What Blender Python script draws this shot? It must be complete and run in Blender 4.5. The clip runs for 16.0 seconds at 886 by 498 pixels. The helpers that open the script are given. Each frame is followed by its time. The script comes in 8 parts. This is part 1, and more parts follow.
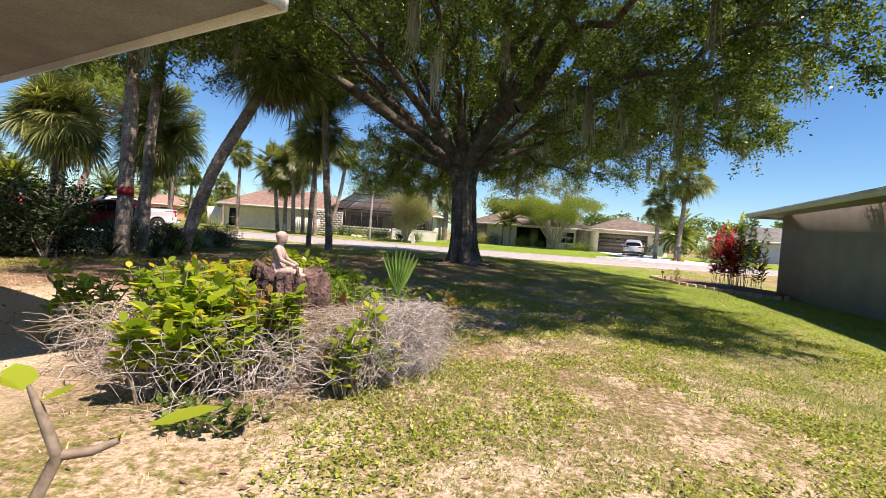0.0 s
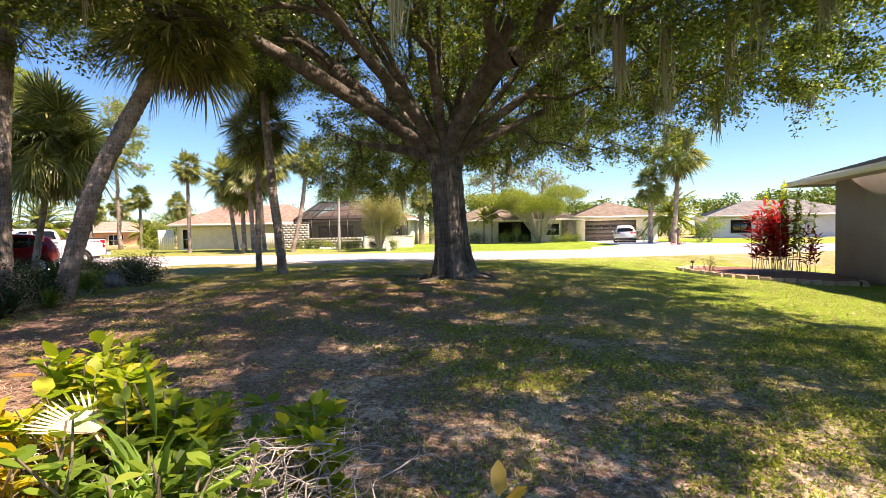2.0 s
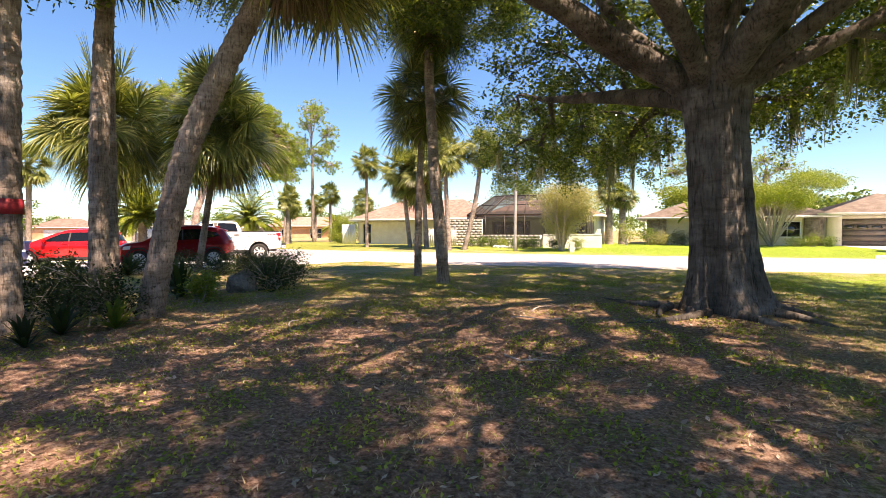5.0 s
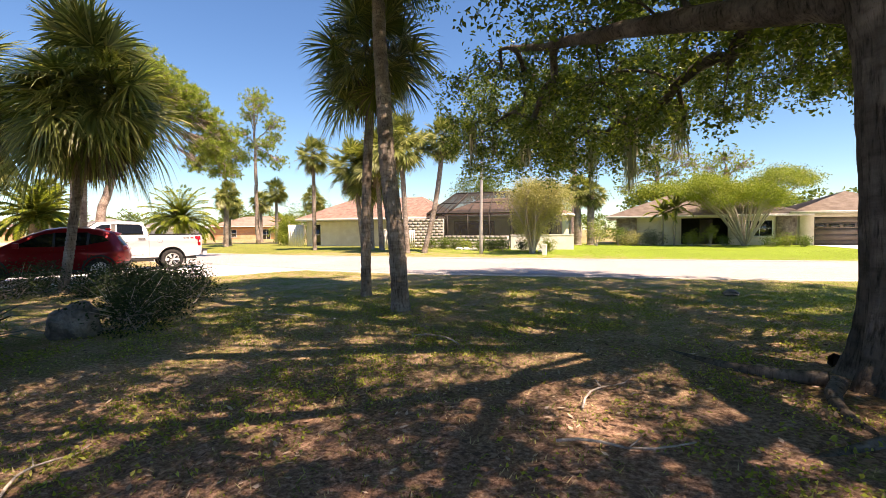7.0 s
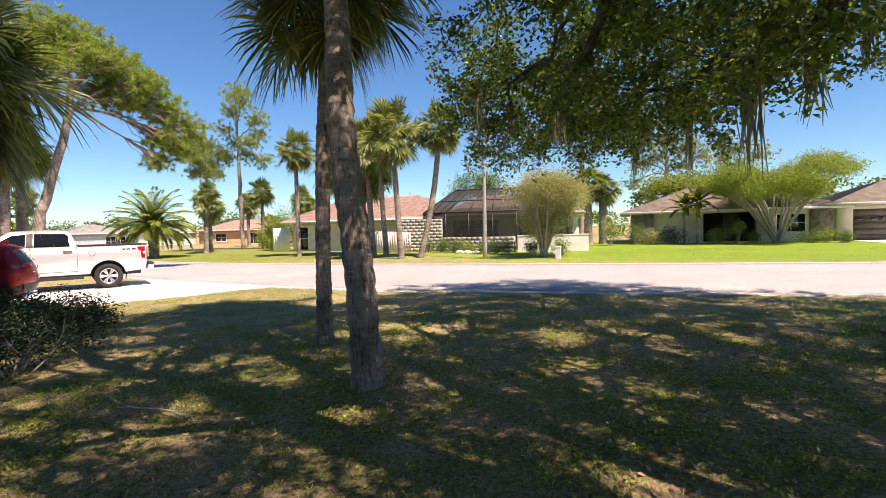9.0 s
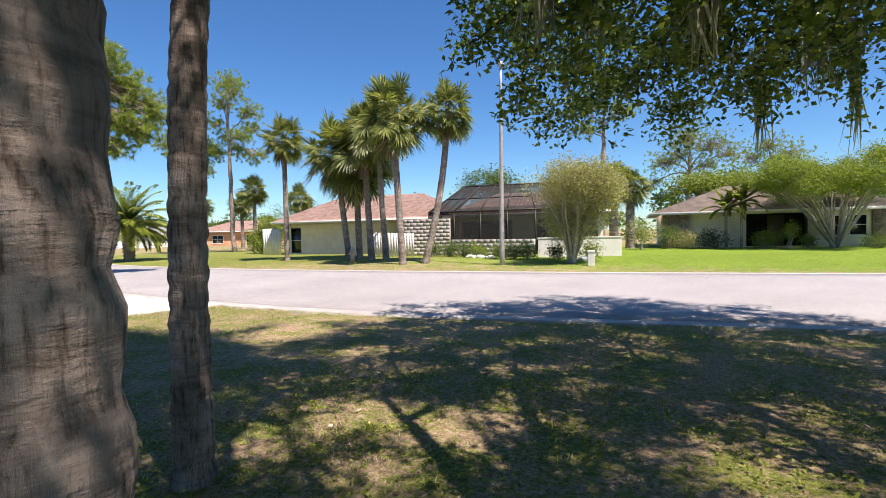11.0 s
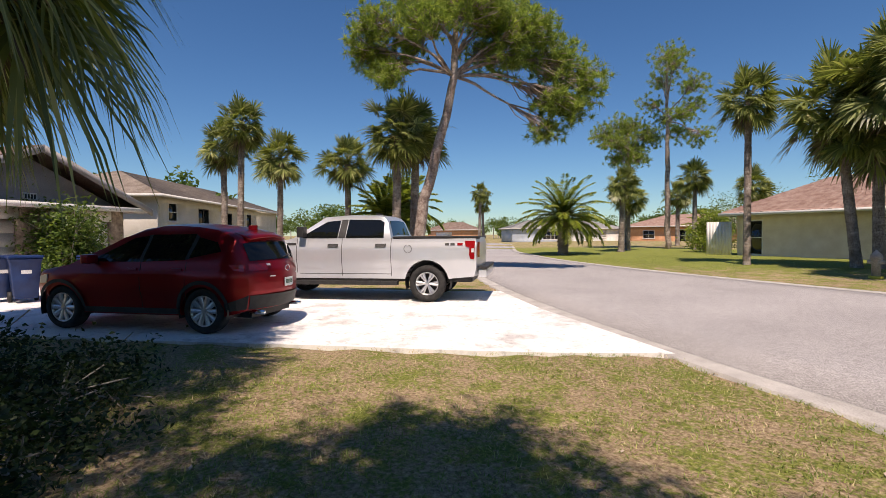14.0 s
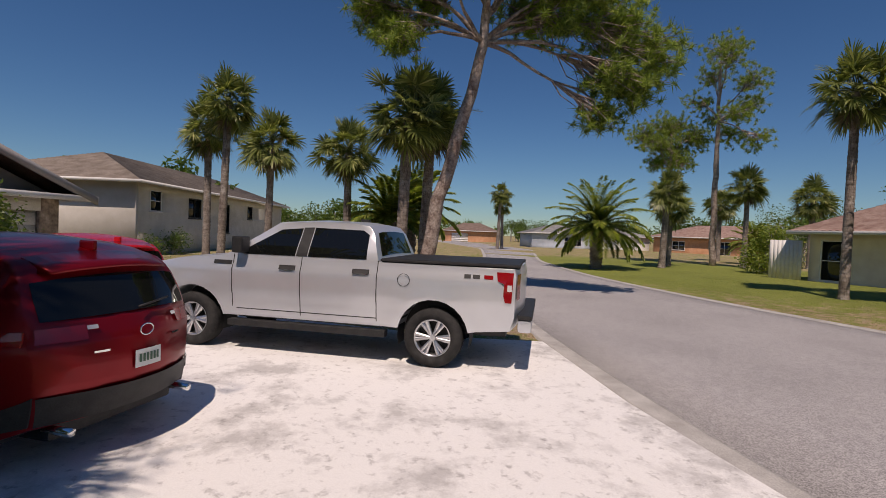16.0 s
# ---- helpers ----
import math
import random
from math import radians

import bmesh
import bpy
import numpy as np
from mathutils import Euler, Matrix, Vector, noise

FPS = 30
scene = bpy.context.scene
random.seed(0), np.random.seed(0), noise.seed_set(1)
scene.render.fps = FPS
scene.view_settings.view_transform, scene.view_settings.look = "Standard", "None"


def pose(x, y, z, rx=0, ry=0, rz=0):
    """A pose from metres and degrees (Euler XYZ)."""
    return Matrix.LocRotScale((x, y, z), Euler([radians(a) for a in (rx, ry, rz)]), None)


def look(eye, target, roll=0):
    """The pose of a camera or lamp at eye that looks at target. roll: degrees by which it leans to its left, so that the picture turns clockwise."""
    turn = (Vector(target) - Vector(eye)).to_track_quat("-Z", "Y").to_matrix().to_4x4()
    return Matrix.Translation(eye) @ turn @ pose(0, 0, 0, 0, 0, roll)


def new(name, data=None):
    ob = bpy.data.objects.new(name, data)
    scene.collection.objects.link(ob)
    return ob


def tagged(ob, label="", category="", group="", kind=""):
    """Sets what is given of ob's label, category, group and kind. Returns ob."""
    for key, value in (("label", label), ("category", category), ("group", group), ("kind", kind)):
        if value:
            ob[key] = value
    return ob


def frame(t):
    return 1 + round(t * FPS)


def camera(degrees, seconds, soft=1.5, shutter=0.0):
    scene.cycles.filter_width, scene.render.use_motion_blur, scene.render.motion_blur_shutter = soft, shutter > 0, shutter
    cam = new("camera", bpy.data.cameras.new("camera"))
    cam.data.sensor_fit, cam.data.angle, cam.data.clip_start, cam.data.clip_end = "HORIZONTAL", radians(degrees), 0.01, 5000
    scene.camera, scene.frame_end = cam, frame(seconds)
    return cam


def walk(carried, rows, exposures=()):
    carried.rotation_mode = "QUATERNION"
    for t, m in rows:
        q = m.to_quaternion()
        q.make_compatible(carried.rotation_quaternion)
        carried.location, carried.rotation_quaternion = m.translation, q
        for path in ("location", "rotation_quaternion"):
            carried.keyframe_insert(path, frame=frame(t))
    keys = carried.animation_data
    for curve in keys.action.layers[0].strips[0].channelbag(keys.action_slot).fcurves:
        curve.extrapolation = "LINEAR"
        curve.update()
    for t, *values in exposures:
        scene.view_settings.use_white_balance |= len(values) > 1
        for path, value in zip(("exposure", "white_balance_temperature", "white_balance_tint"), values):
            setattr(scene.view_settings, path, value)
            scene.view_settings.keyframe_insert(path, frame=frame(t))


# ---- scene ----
cam = camera(84.32, 16.0, 0.75)
PATH = [   # seconds, place, then pitch, roll and yaw in degrees
    (0, (1.842, -2.753, 1.284), (-2.15, -4.04, 6.35)),
    (0.5, (1.617, -1.711, 1.274), (-2.06, 1.99, 4.05)),
    (1, (1.421, -0.761, 1.281), (-2.09, 3.41, 1.66)),
    (1.5, (1.309, 0.179, 1.329), (-2.02, 2.66, 1.72)),
    (2, (1.252, 1.101, 1.405), (-1.98, 1.14, 3.46)),
    (2.5, (1.231, 2.130, 1.410), (-2.01, -1.91, 12.14)),
    (3, (1.076, 3.060, 1.402), (-2.18, -3.53, 22.96)),
    (3.2, (1.033, 3.410, 1.398), (-2.21, -2.73, 23.78)),
    (5.3, (-0.488, 6.254, 1.386), (-2.04, 0.94, 22.85)),
    (5.5, (-0.693, 6.614, 1.389), (-2.06, 1.50, 22.06)),
    (6, (-1.140, 7.493, 1.407), (-2.08, 2.66, 19.02)),
    (6.5, (-1.453, 8.372, 1.411), (-2.07, 0.72, 18.43)),
    (7, (-1.684, 9.240, 1.480), (-2.14, 0.49, 18.62)),
    (7.5, (-1.989, 10.123, 1.569), (-2.12, 1.01, 18.33)),
    (8, (-2.275, 11.002, 1.614), (-2.11, 0.71, 18.59)),
    (8.5, (-2.563, 11.843, 1.629), (-2.16, 1.21, 18.44)),
    (8.7, (-2.669, 12.202, 1.638), (-2.27, 1.59, 18.46)),
    (10.8, (-4.171, 16.150, 1.515), (-1.82, 1.02, 18.30)),
    (11, (-4.315, 16.582, 1.518), (-1.86, 1.28, 19.06)),
    (11.5, (-4.686, 17.651, 1.525), (-1.67, -1.88, 30.96)),
    (12, (-5.159, 18.412, 1.529), (-1.69, -3.15, 39.11)),
    (12.5, (-5.813, 19.204, 1.551), (-1.70, -5.69, 55.10)),
    (13, (-6.541, 19.814, 1.522), (-1.81, -6.67, 69.16)),
    (13.5, (-7.431, 20.208, 1.499), (-1.70, -3.28, 69.57)),
    (14, (-8.451, 20.505, 1.486), (-1.68, 0.39, 66.40)),
    (14.5, (-9.432, 20.897, 1.520), (-1.76, -0.51, 66.51)),
    (15, (-10.415, 21.334, 1.665), (-1.73, -1.18, 66.81)),
    (15.5, (-11.353, 21.745, 1.796), (-1.74, -2.00, 67.58)),
    (16, (-12.232, 22.100, 1.831), (-1.84, -2.18, 68.24)),
]
walk(cam, [(t, pose(*eye, 90 + pitch, roll, yaw)) for t, eye, (pitch, roll, yaw) in PATH],
     [(0, 0.87, 7400, 24), (1.5, 1.25, 7900, 27), (2, 1.49, 8300, 29), (3, 1.63, 8500, 29), (5.5, 1.60, 8900, 29), (6.6, 1.42, 8900, 29), (8.5, 1.07, 8100, 26), (11, 0.82, 6850, 21),
      (12, 0.71, 7200, 21), (13, 0.39, 7300, 23), (14.5, 0.11, 7400, 23), (15.2, -0.22, 7300, 24), (16, -0.50, 7200, 25)])

# ---- daylight ----
SUN_ELEVATION, SUN_AZIMUTH = 61.0, 118.0   # degrees; azimuth clockwise from +y, the way the light comes from
world = bpy.data.worlds.new("sky")
scene.world = world
world.use_nodes = True
sky = world.node_tree.nodes.new("ShaderNodeTexSky")
sky.sky_type = "NISHITA"
sky.sun_disc = False
sky.sun_elevation = radians(SUN_ELEVATION)
sky.sun_rotation = radians(SUN_AZIMUTH)
sky.air_density, sky.dust_density, sky.ozone_density = 1.0, 0.03, 4.0
tint = world.node_tree.nodes.new("ShaderNodeHueSaturation")
tint.inputs["Saturation"].default_value = 1.18
world.node_tree.links.new(sky.outputs[0], tint.inputs["Color"])
deep = world.node_tree.nodes.new("ShaderNodeMix")
deep.data_type, deep.blend_type = "RGBA", "MULTIPLY"
deep.inputs[0].default_value = 1.0
deep.inputs[7].default_value = (0.71, 0.98, 1.12, 1)   # clear dry subtropical air
world.node_tree.links.new(tint.outputs[0], deep.inputs[6])
world.node_tree.links.new(deep.outputs[2], world.node_tree.nodes["Background"].inputs[0])
world.node_tree.nodes["Background"].inputs[1].default_value = 0.080
sun = new("sun", bpy.data.lights.new("sun", "SUN"))
sun.data.energy, sun.data.angle, sun.data.color = 5.0, radians(0.53), (1.0, 0.93, 0.82)
_e, _a = radians(SUN_ELEVATION), radians(SUN_AZIMUTH)
sun.matrix_world = look((0, 0, 60), Vector((0, 0, 60)) - Vector((math.cos(_e) * math.sin(_a), math.cos(_e) * math.cos(_a), math.sin(_e))))
scene.view_settings.exposure = 0.0

# ---- helpers for building ----
def material(name, rough=0.8, metal=0.0, base=(0.5, 0.5, 0.5), spec=0.5):
    """A node material and its Principled node."""
    m = bpy.data.materials.new(name)
    m.use_nodes = True
    b = m.node_tree.nodes["Principled BSDF"]
    b.inputs["Base Color"].default_value = (*base, 1)
    b.inputs["Roughness"].default_value = rough
    b.inputs["Metallic"].default_value = metal
    b.inputs["Specular IOR Level"].default_value = spec
    return m, b


def node(m, kind, **kw):
    n = m.node_tree.nodes.new(kind)
    for k, v in kw.items():
        if k in n.inputs:
            n.inputs[k].default_value = v
    return n


def wire(m, a, b):
    m.node_tree.links.new(a, b)


def coords(m, world_space=False):
    """Object or world coordinates."""
    if world_space:
        return node(m, "ShaderNodeNewGeometry").outputs["Position"]
    return node(m, "ShaderNodeTexCoord").outputs["Object"]


def noise_tex(m, vec, scale, detail=4.0, rough=0.55):
    n = node(m, "ShaderNodeTexNoise", Scale=scale, Detail=detail, Roughness=rough)
    wire(m, vec, n.inputs["Vector"])
    return n.outputs["Fac"]


def ramp(m, fac, stops):
    r = node(m, "ShaderNodeValToRGB")
    el = r.color_ramp.elements
    while len(el) < len(stops):
        el.new(0.5)
    for e, (p, c) in zip(el, stops):
        e.position, e.color = p, (*c, 1)
    wire(m, fac, r.inputs["Fac"])
    return r.outputs["Color"]


def blend(m, fac, a, b, mode="MIX"):
    n = m.node_tree.nodes.new("ShaderNodeMix")
    n.data_type, n.blend_type = "RGBA", mode
    for sock, v in ((n.inputs[0], fac), (n.inputs[6], a), (n.inputs[7], b)):
        if isinstance(v, (int, float)):
            sock.default_value = v
        elif isinstance(v, tuple):
            sock.default_value = (*v, 1)
        else:
            wire(m, v, sock)
    return n.outputs[2]


def bump(m, bsdf, height, strength=0.4, distance=0.02):
    n = node(m, "ShaderNodeBump", Strength=strength, Distance=distance)
    wire(m, height, n.inputs["Height"])
    wire(m, n.outputs["Normal"], bsdf.inputs["Normal"])


def mottled(name, a, b, scale=6.0, rough=0.85, fine=60.0, bumpy=0.3, spec=0.4, metal=0.0, dist=0.01, world_space=False, lo=0.35, hi=0.65):
    """Two colours in soft patches with fine grain and relief."""
    m, p = material(name, rough, metal, a, spec)
    v = coords(m, world_space)
    big = noise_tex(m, v, scale)
    small = noise_tex(m, v, fine, 3.0)
    col = ramp(m, big, [(lo, a), (hi, b)])
    dark = ramp(m, small, [(0.3, (0.72, 0.72, 0.72)), (0.7, (1.15, 1.15, 1.15))])
    wire(m, blend(m, 1.0, col, dark, "MULTIPLY"), p.inputs["Base Color"])
    if bumpy:
        bump(m, p, small, bumpy, dist)
    return m


def foliage(name, a, b, c=None, rough=0.5, trans=0.35):
    """Leaf material: colour varies leaf by leaf; light passes through."""
    m, p = material(name, rough, 0, a, 0.4)
    g = node(m, "ShaderNodeNewGeometry")
    stops = [(0.0, a), (0.75, b)] + ([(1.0, c)] if c else [])
    col = ramp(m, g.outputs["Random Per Island"], stops)
    wire(m, col, p.inputs["Base Color"])
    t = node(m, "ShaderNodeBsdfTranslucent")
    bright = blend(m, 1.0, col, (1.5, 1.6, 0.8), "MULTIPLY")
    wire(m, bright, t.inputs["Color"])
    mix = node(m, "ShaderNodeMixShader", Fac=trans)
    wire(m, p.outputs[0], mix.inputs[1])
    wire(m, t.outputs[0], mix.inputs[2])
    wire(m, mix.outputs[0], m.node_tree.nodes["Material Output"].inputs["Surface"])
    return m


def mesh_of(name, verts, faces, mat=None, smooth=False):
    """A mesh from arrays: vertices (n, 3), faces as a list of arrays (m, k)."""
    me = bpy.data.meshes.new(name)
    verts = np.asarray(verts, dtype=np.float32)
    faces = [np.asarray(f, dtype=np.int32) for f in (faces if isinstance(faces, list) else [faces]) if len(f)]
    loops = np.concatenate([f.reshape(-1) for f in faces])
    sizes = np.concatenate([np.full(len(f), f.shape[1], dtype=np.int32) for f in faces])
    me.vertices.add(len(verts))
    me.vertices.foreach_set("co", verts.reshape(-1))
    me.loops.add(len(loops))
    me.loops.foreach_set("vertex_index", loops)
    me.polygons.add(len(sizes))
    me.polygons.foreach_set("loop_start", np.concatenate([[0], np.cumsum(sizes)[:-1]]).astype(np.int32))
    me.polygons.foreach_set("loop_total", sizes)
    if smooth:
        me.polygons.foreach_set("use_smooth", np.ones(len(sizes), dtype=bool))
    me.update(calc_edges=True)
    me.validate()
    if mat:
        me.materials.append(mat)
    return me


class Pile:
    """Gathers pieces of geometry into one mesh."""

    def __init__(self):
        self.v, self.q, self.t, self.n = [], [], [], 0

    def add(self, verts, quads=(), tris=()):
        verts = np.asarray(verts, dtype=float).reshape(-1, 3)
        if len(quads):
            self.q.append(np.asarray(quads) + self.n)
        if len(tris):
            self.t.append(np.asarray(tris) + self.n)
        self.v.append(verts)
        self.n += len(verts)

    def mesh(self, name, mat, smooth=False):
        f = []
        if self.q:
            f.append(np.concatenate(self.q))
        if self.t:
            f.append(np.concatenate(self.t))
        return mesh_of(name, np.concatenate(self.v), f, mat, smooth)


def tube(pile, pts, radii, sides=8, cap=True, rough=0.0, rng=None):
    """A round tapering tube along a line of points."""
    pts = np.asarray(pts, float)
    radii = np.broadcast_to(np.asarray(radii, float), (len(pts),))
    d = np.gradient(pts, axis=0)
    d /= np.linalg.norm(d, axis=1)[:, None] + 1e-9
    ref = np.array([0.0, 0, 1]) if abs(d[0][2]) < 0.9 else np.array([1.0, 0, 0])
    u = np.cross(d, ref)
    u /= np.linalg.norm(u, axis=1)[:, None] + 1e-9
    w = np.cross(d, u)
    a = np.linspace(0, 2 * np.pi, sides, endpoint=False)
    r = np.repeat(radii[:, None], sides, 1)
    if rough and rng is not None:
        r = r * (1 + rough * rng.standard_normal(r.shape))
    v = pts[:, None, :] + r[:, :, None] * (np.cos(a)[None, :, None] * u[:, None, :] + np.sin(a)[None, :, None] * w[:, None, :])
    n, k = len(pts), sides
    i = np.arange(n - 1)[:, None] * k
    j = np.arange(k)[None, :]
    q = np.stack([i + j, i + (j + 1) % k, i + k + (j + 1) % k, i + k + j], -1).reshape(-1, 4)
    t = []
    vv = v.reshape(-1, 3)
    if cap:
        vv = np.concatenate([vv, pts[:1], pts[-1:]])
        c0, c1 = n * k, n * k + 1
        jj = np.arange(k)
        t = np.concatenate([np.stack([np.full(k, c0), (jj + 1) % k, jj], 1), np.stack([np.full(k, c1), (n - 1) * k + jj, (n - 1) * k + (jj + 1) % k], 1)])
    pile.add(vv, q, t)


def unit(v):
    v = np.asarray(v, float)
    return v / (np.linalg.norm(v) + 1e-12)


def leaves(pile, centres, length, width, rng, droop=0.3, up=0.5, bend=0.15):
    """Small pointed leaves, one at each centre, turned at random."""
    c = np.asarray(centres, float)
    n = len(c)
    d = rng.standard_normal((n, 3))
    d[:, 2] = d[:, 2] * 0.6 - droop
    d /= np.linalg.norm(d, axis=1)[:, None] + 1e-9
    nrm = rng.standard_normal((n, 3)) + np.array([0, 0, up])
    s = np.cross(d, nrm)
    s /= np.linalg.norm(s, axis=1)[:, None] + 1e-9
    f = np.cross(s, d)
    ln = length * rng.uniform(0.6, 1.3, n)[:, None]
    w = width * rng.uniform(0.7, 1.2, n)[:, None]
    v = np.stack([c, c + d * ln * 0.45 + s * w * 0.5 + f * ln * bend, c + d * ln, c + d * ln * 0.45 - s * w * 0.5 + f * ln * bend], 1)
    i = np.arange(n)[:, None] * 4
    pile.add(v.reshape(-1, 3), i + np.array([[0, 1, 2, 3]]))


def part(name, data, parent, label="", m=None):
    """Links a mesh (or a bmesh and its material) as one part under a thing."""
    ob = new(name, data)
    ob.parent = parent
    if m is not None:
        ob.matrix_local = m
    if label:
        ob["label"] = label
    return ob


def thing(name, m, label, category, group="", kind=""):
    ob = new(name)
    ob.empty_display_size = 0.2
    ob.matrix_world = m
    return tagged(ob, label, category, group, kind)


def box(pile, x0, x1, y0, y1, z0, z1):
    v = [(x, y, z) for z in (z0, z1) for x, y in ((x0, y0), (x1, y0), (x1, y1), (x0, y1))]
    pile.add(v, [(0, 3, 2, 1), (4, 5, 6, 7), (0, 1, 5, 4), (1, 2, 6, 5), (2, 3, 7, 6), (3, 0, 4, 7)])


def box_mesh(name, x0, x1, y0, y1, z0, z1, mat, bevel=0.0):
    bm = bmesh.new()
    bmesh.ops.create_cube(bm, size=1.0, matrix=Matrix.Translation(((x0 + x1) / 2, (y0 + y1) / 2, (z0 + z1) / 2)) @ Matrix.Diagonal((x1 - x0, y1 - y0, z1 - z0, 1)))
    if bevel:
        bmesh.ops.bevel(bm, geom=bm.edges[:], offset=bevel, segments=2, affect="EDGES", profile=0.7)
    return bm_mesh(name, bm, mat)


def bm_mesh(name, bm, mat, smooth=False):
    me = bpy.data.meshes.new(name)
    bmesh.ops.recalc_face_normals(bm, faces=bm.faces[:])
    bm.to_mesh(me)
    bm.free()
    if smooth:
        for p in me.polygons:
            p.use_smooth = True
    for one in (mat if isinstance(mat, (list, tuple)) else [mat]):
        me.materials.append(one)
    return me


def poly_prism(name, outline, z0, z1, mat):
    """A slab with the given outline in plan."""
    bm = bmesh.new()
    lo = [bm.verts.new((x, y, z0)) for x, y in outline]
    hi = [bm.verts.new((x, y, z1)) for x, y in outline]
    bm.faces.new(lo[::-1])
    bm.faces.new(hi)
    for i in range(len(outline)):
        j = (i + 1) % len(outline)
        bm.faces.new((lo[i], lo[j], hi[j], hi[i]))
    return bm_mesh(name, bm, mat)

# ---- plan of the ground: road edges, driveway, heights ----
NEAR_EDGE = [(-140, 62), (-100, 58), (-70, 50.5), (-50, 41.0), (-35.5, 33.2), (-28, 30.0), (-22.5, 27.9), (-18.2, 26.5), (-14.7, 25.7), (-10.7, 24.9), (-7, 24.75), (0, 25.0), (6, 25.5), (10, 26.2), (15, 27.2), (22, 29.2), (40, 34), (80, 45)]
FAR_EDGE = [(-140, 72), (-100, 67), (-70, 58.5), (-50, 46.5), (-44, 42.9), (-31.5, 37.9), (-25.2, 36.4), (-20.0, 35.5), (-13, 35.0), (-6, 34.8), (2, 34.8), (8, 35.1), (14, 35.6), (22, 37.2), (40, 41.8), (80, 52.5)]


def along(edge, x):
    return np.interp(x, [p[0] for p in edge], [p[1] for p in edge])


def smooth_edge(edge, x):
    """The edge's y at x, rounded where its pieces meet."""
    x = np.asarray(x, float)
    return sum(along(edge, x + d) for d in (-2.5, -1.2, 0, 1.2, 2.5)) / 5


def smoothstep(a, b, x):
    t = np.clip((np.asarray(x, float) - a) / (b - a), 0, 1)
    return t * t * (3 - 2 * t)


DRIVE = [(-12.75, 25.45), (-13.4, 24.15), (-14.1, 23.0), (-14.95, 21.75), (-15.85, 20.3), (-16.9, 18.7), (-18.2, 16.8), (-20.6, 13.4), (-23.6, 12.4), (-30.2, 17.1), (-27.0, 19.9), (-25.4, 20.3), (-22.6, 22.6), (-20.0, 25.6), (-19.4, 26.9), (-16.5, 26.1)]


def in_poly(x, y, poly):
    """Whether points lie within an outline."""
    x, y = np.asarray(x, float), np.asarray(y, float)
    inside = np.zeros(np.broadcast(x, y).shape, bool)
    for (x0, y0), (x1, y1) in zip(poly, poly[1:] + poly[:1]):
        cross = ((y0 > y) != (y1 > y)) & (x < (x1 - x0) * (y - y0) / (y1 - y0 + 1e-12) + x0)
        inside ^= cross
    return inside


def height(x, y):
    """The height of the ground."""
    x, y = np.asarray(x, float), np.asarray(y, float)
    h = 0.20 * np.exp(-(((x - 0.5) / 7.5) ** 2 + ((y - 14.0) / 8.0) ** 2))
    h = h + 0.10 * np.exp(-(((x + 1.0) / 5.0) ** 2 + ((y - 3.0) / 6.0) ** 2))
    h = h - 0.30 * np.exp(-(((x - 13.0) / 5.0) ** 2 + ((y - 17.0) / 9.0) ** 2))
    road = (y > smooth_edge(NEAR_EDGE, x) - 0.5) & (y < smooth_edge(FAR_EDGE, x) + 0.5)
    h = h * smoothstep(0.0, 5.0, np.abs(np.where(road, 0, np.minimum(np.abs(y - smooth_edge(NEAR_EDGE, x)), np.abs(y - smooth_edge(FAR_EDGE, x))))))
    h = h + 0.012 * np.sin(x * 1.9 + 0.7 * y) * np.sin(y * 1.3 - 0.4 * x) * ~road
    h = np.where(y > smooth_edge(FAR_EDGE, x) + 0.3, h + 0.15 * smoothstep(0.3, 9, y - smooth_edge(FAR_EDGE, x)), h)
    return h


def ground_at(x, y):
    return float(height(np.array([x]), np.array([y]))[0])


def paved(x, y):
    road = (y > smooth_edge(NEAR_EDGE, x)) & (y < smooth_edge(FAR_EDGE, x))
    return road | in_poly(x, y, DRIVE)


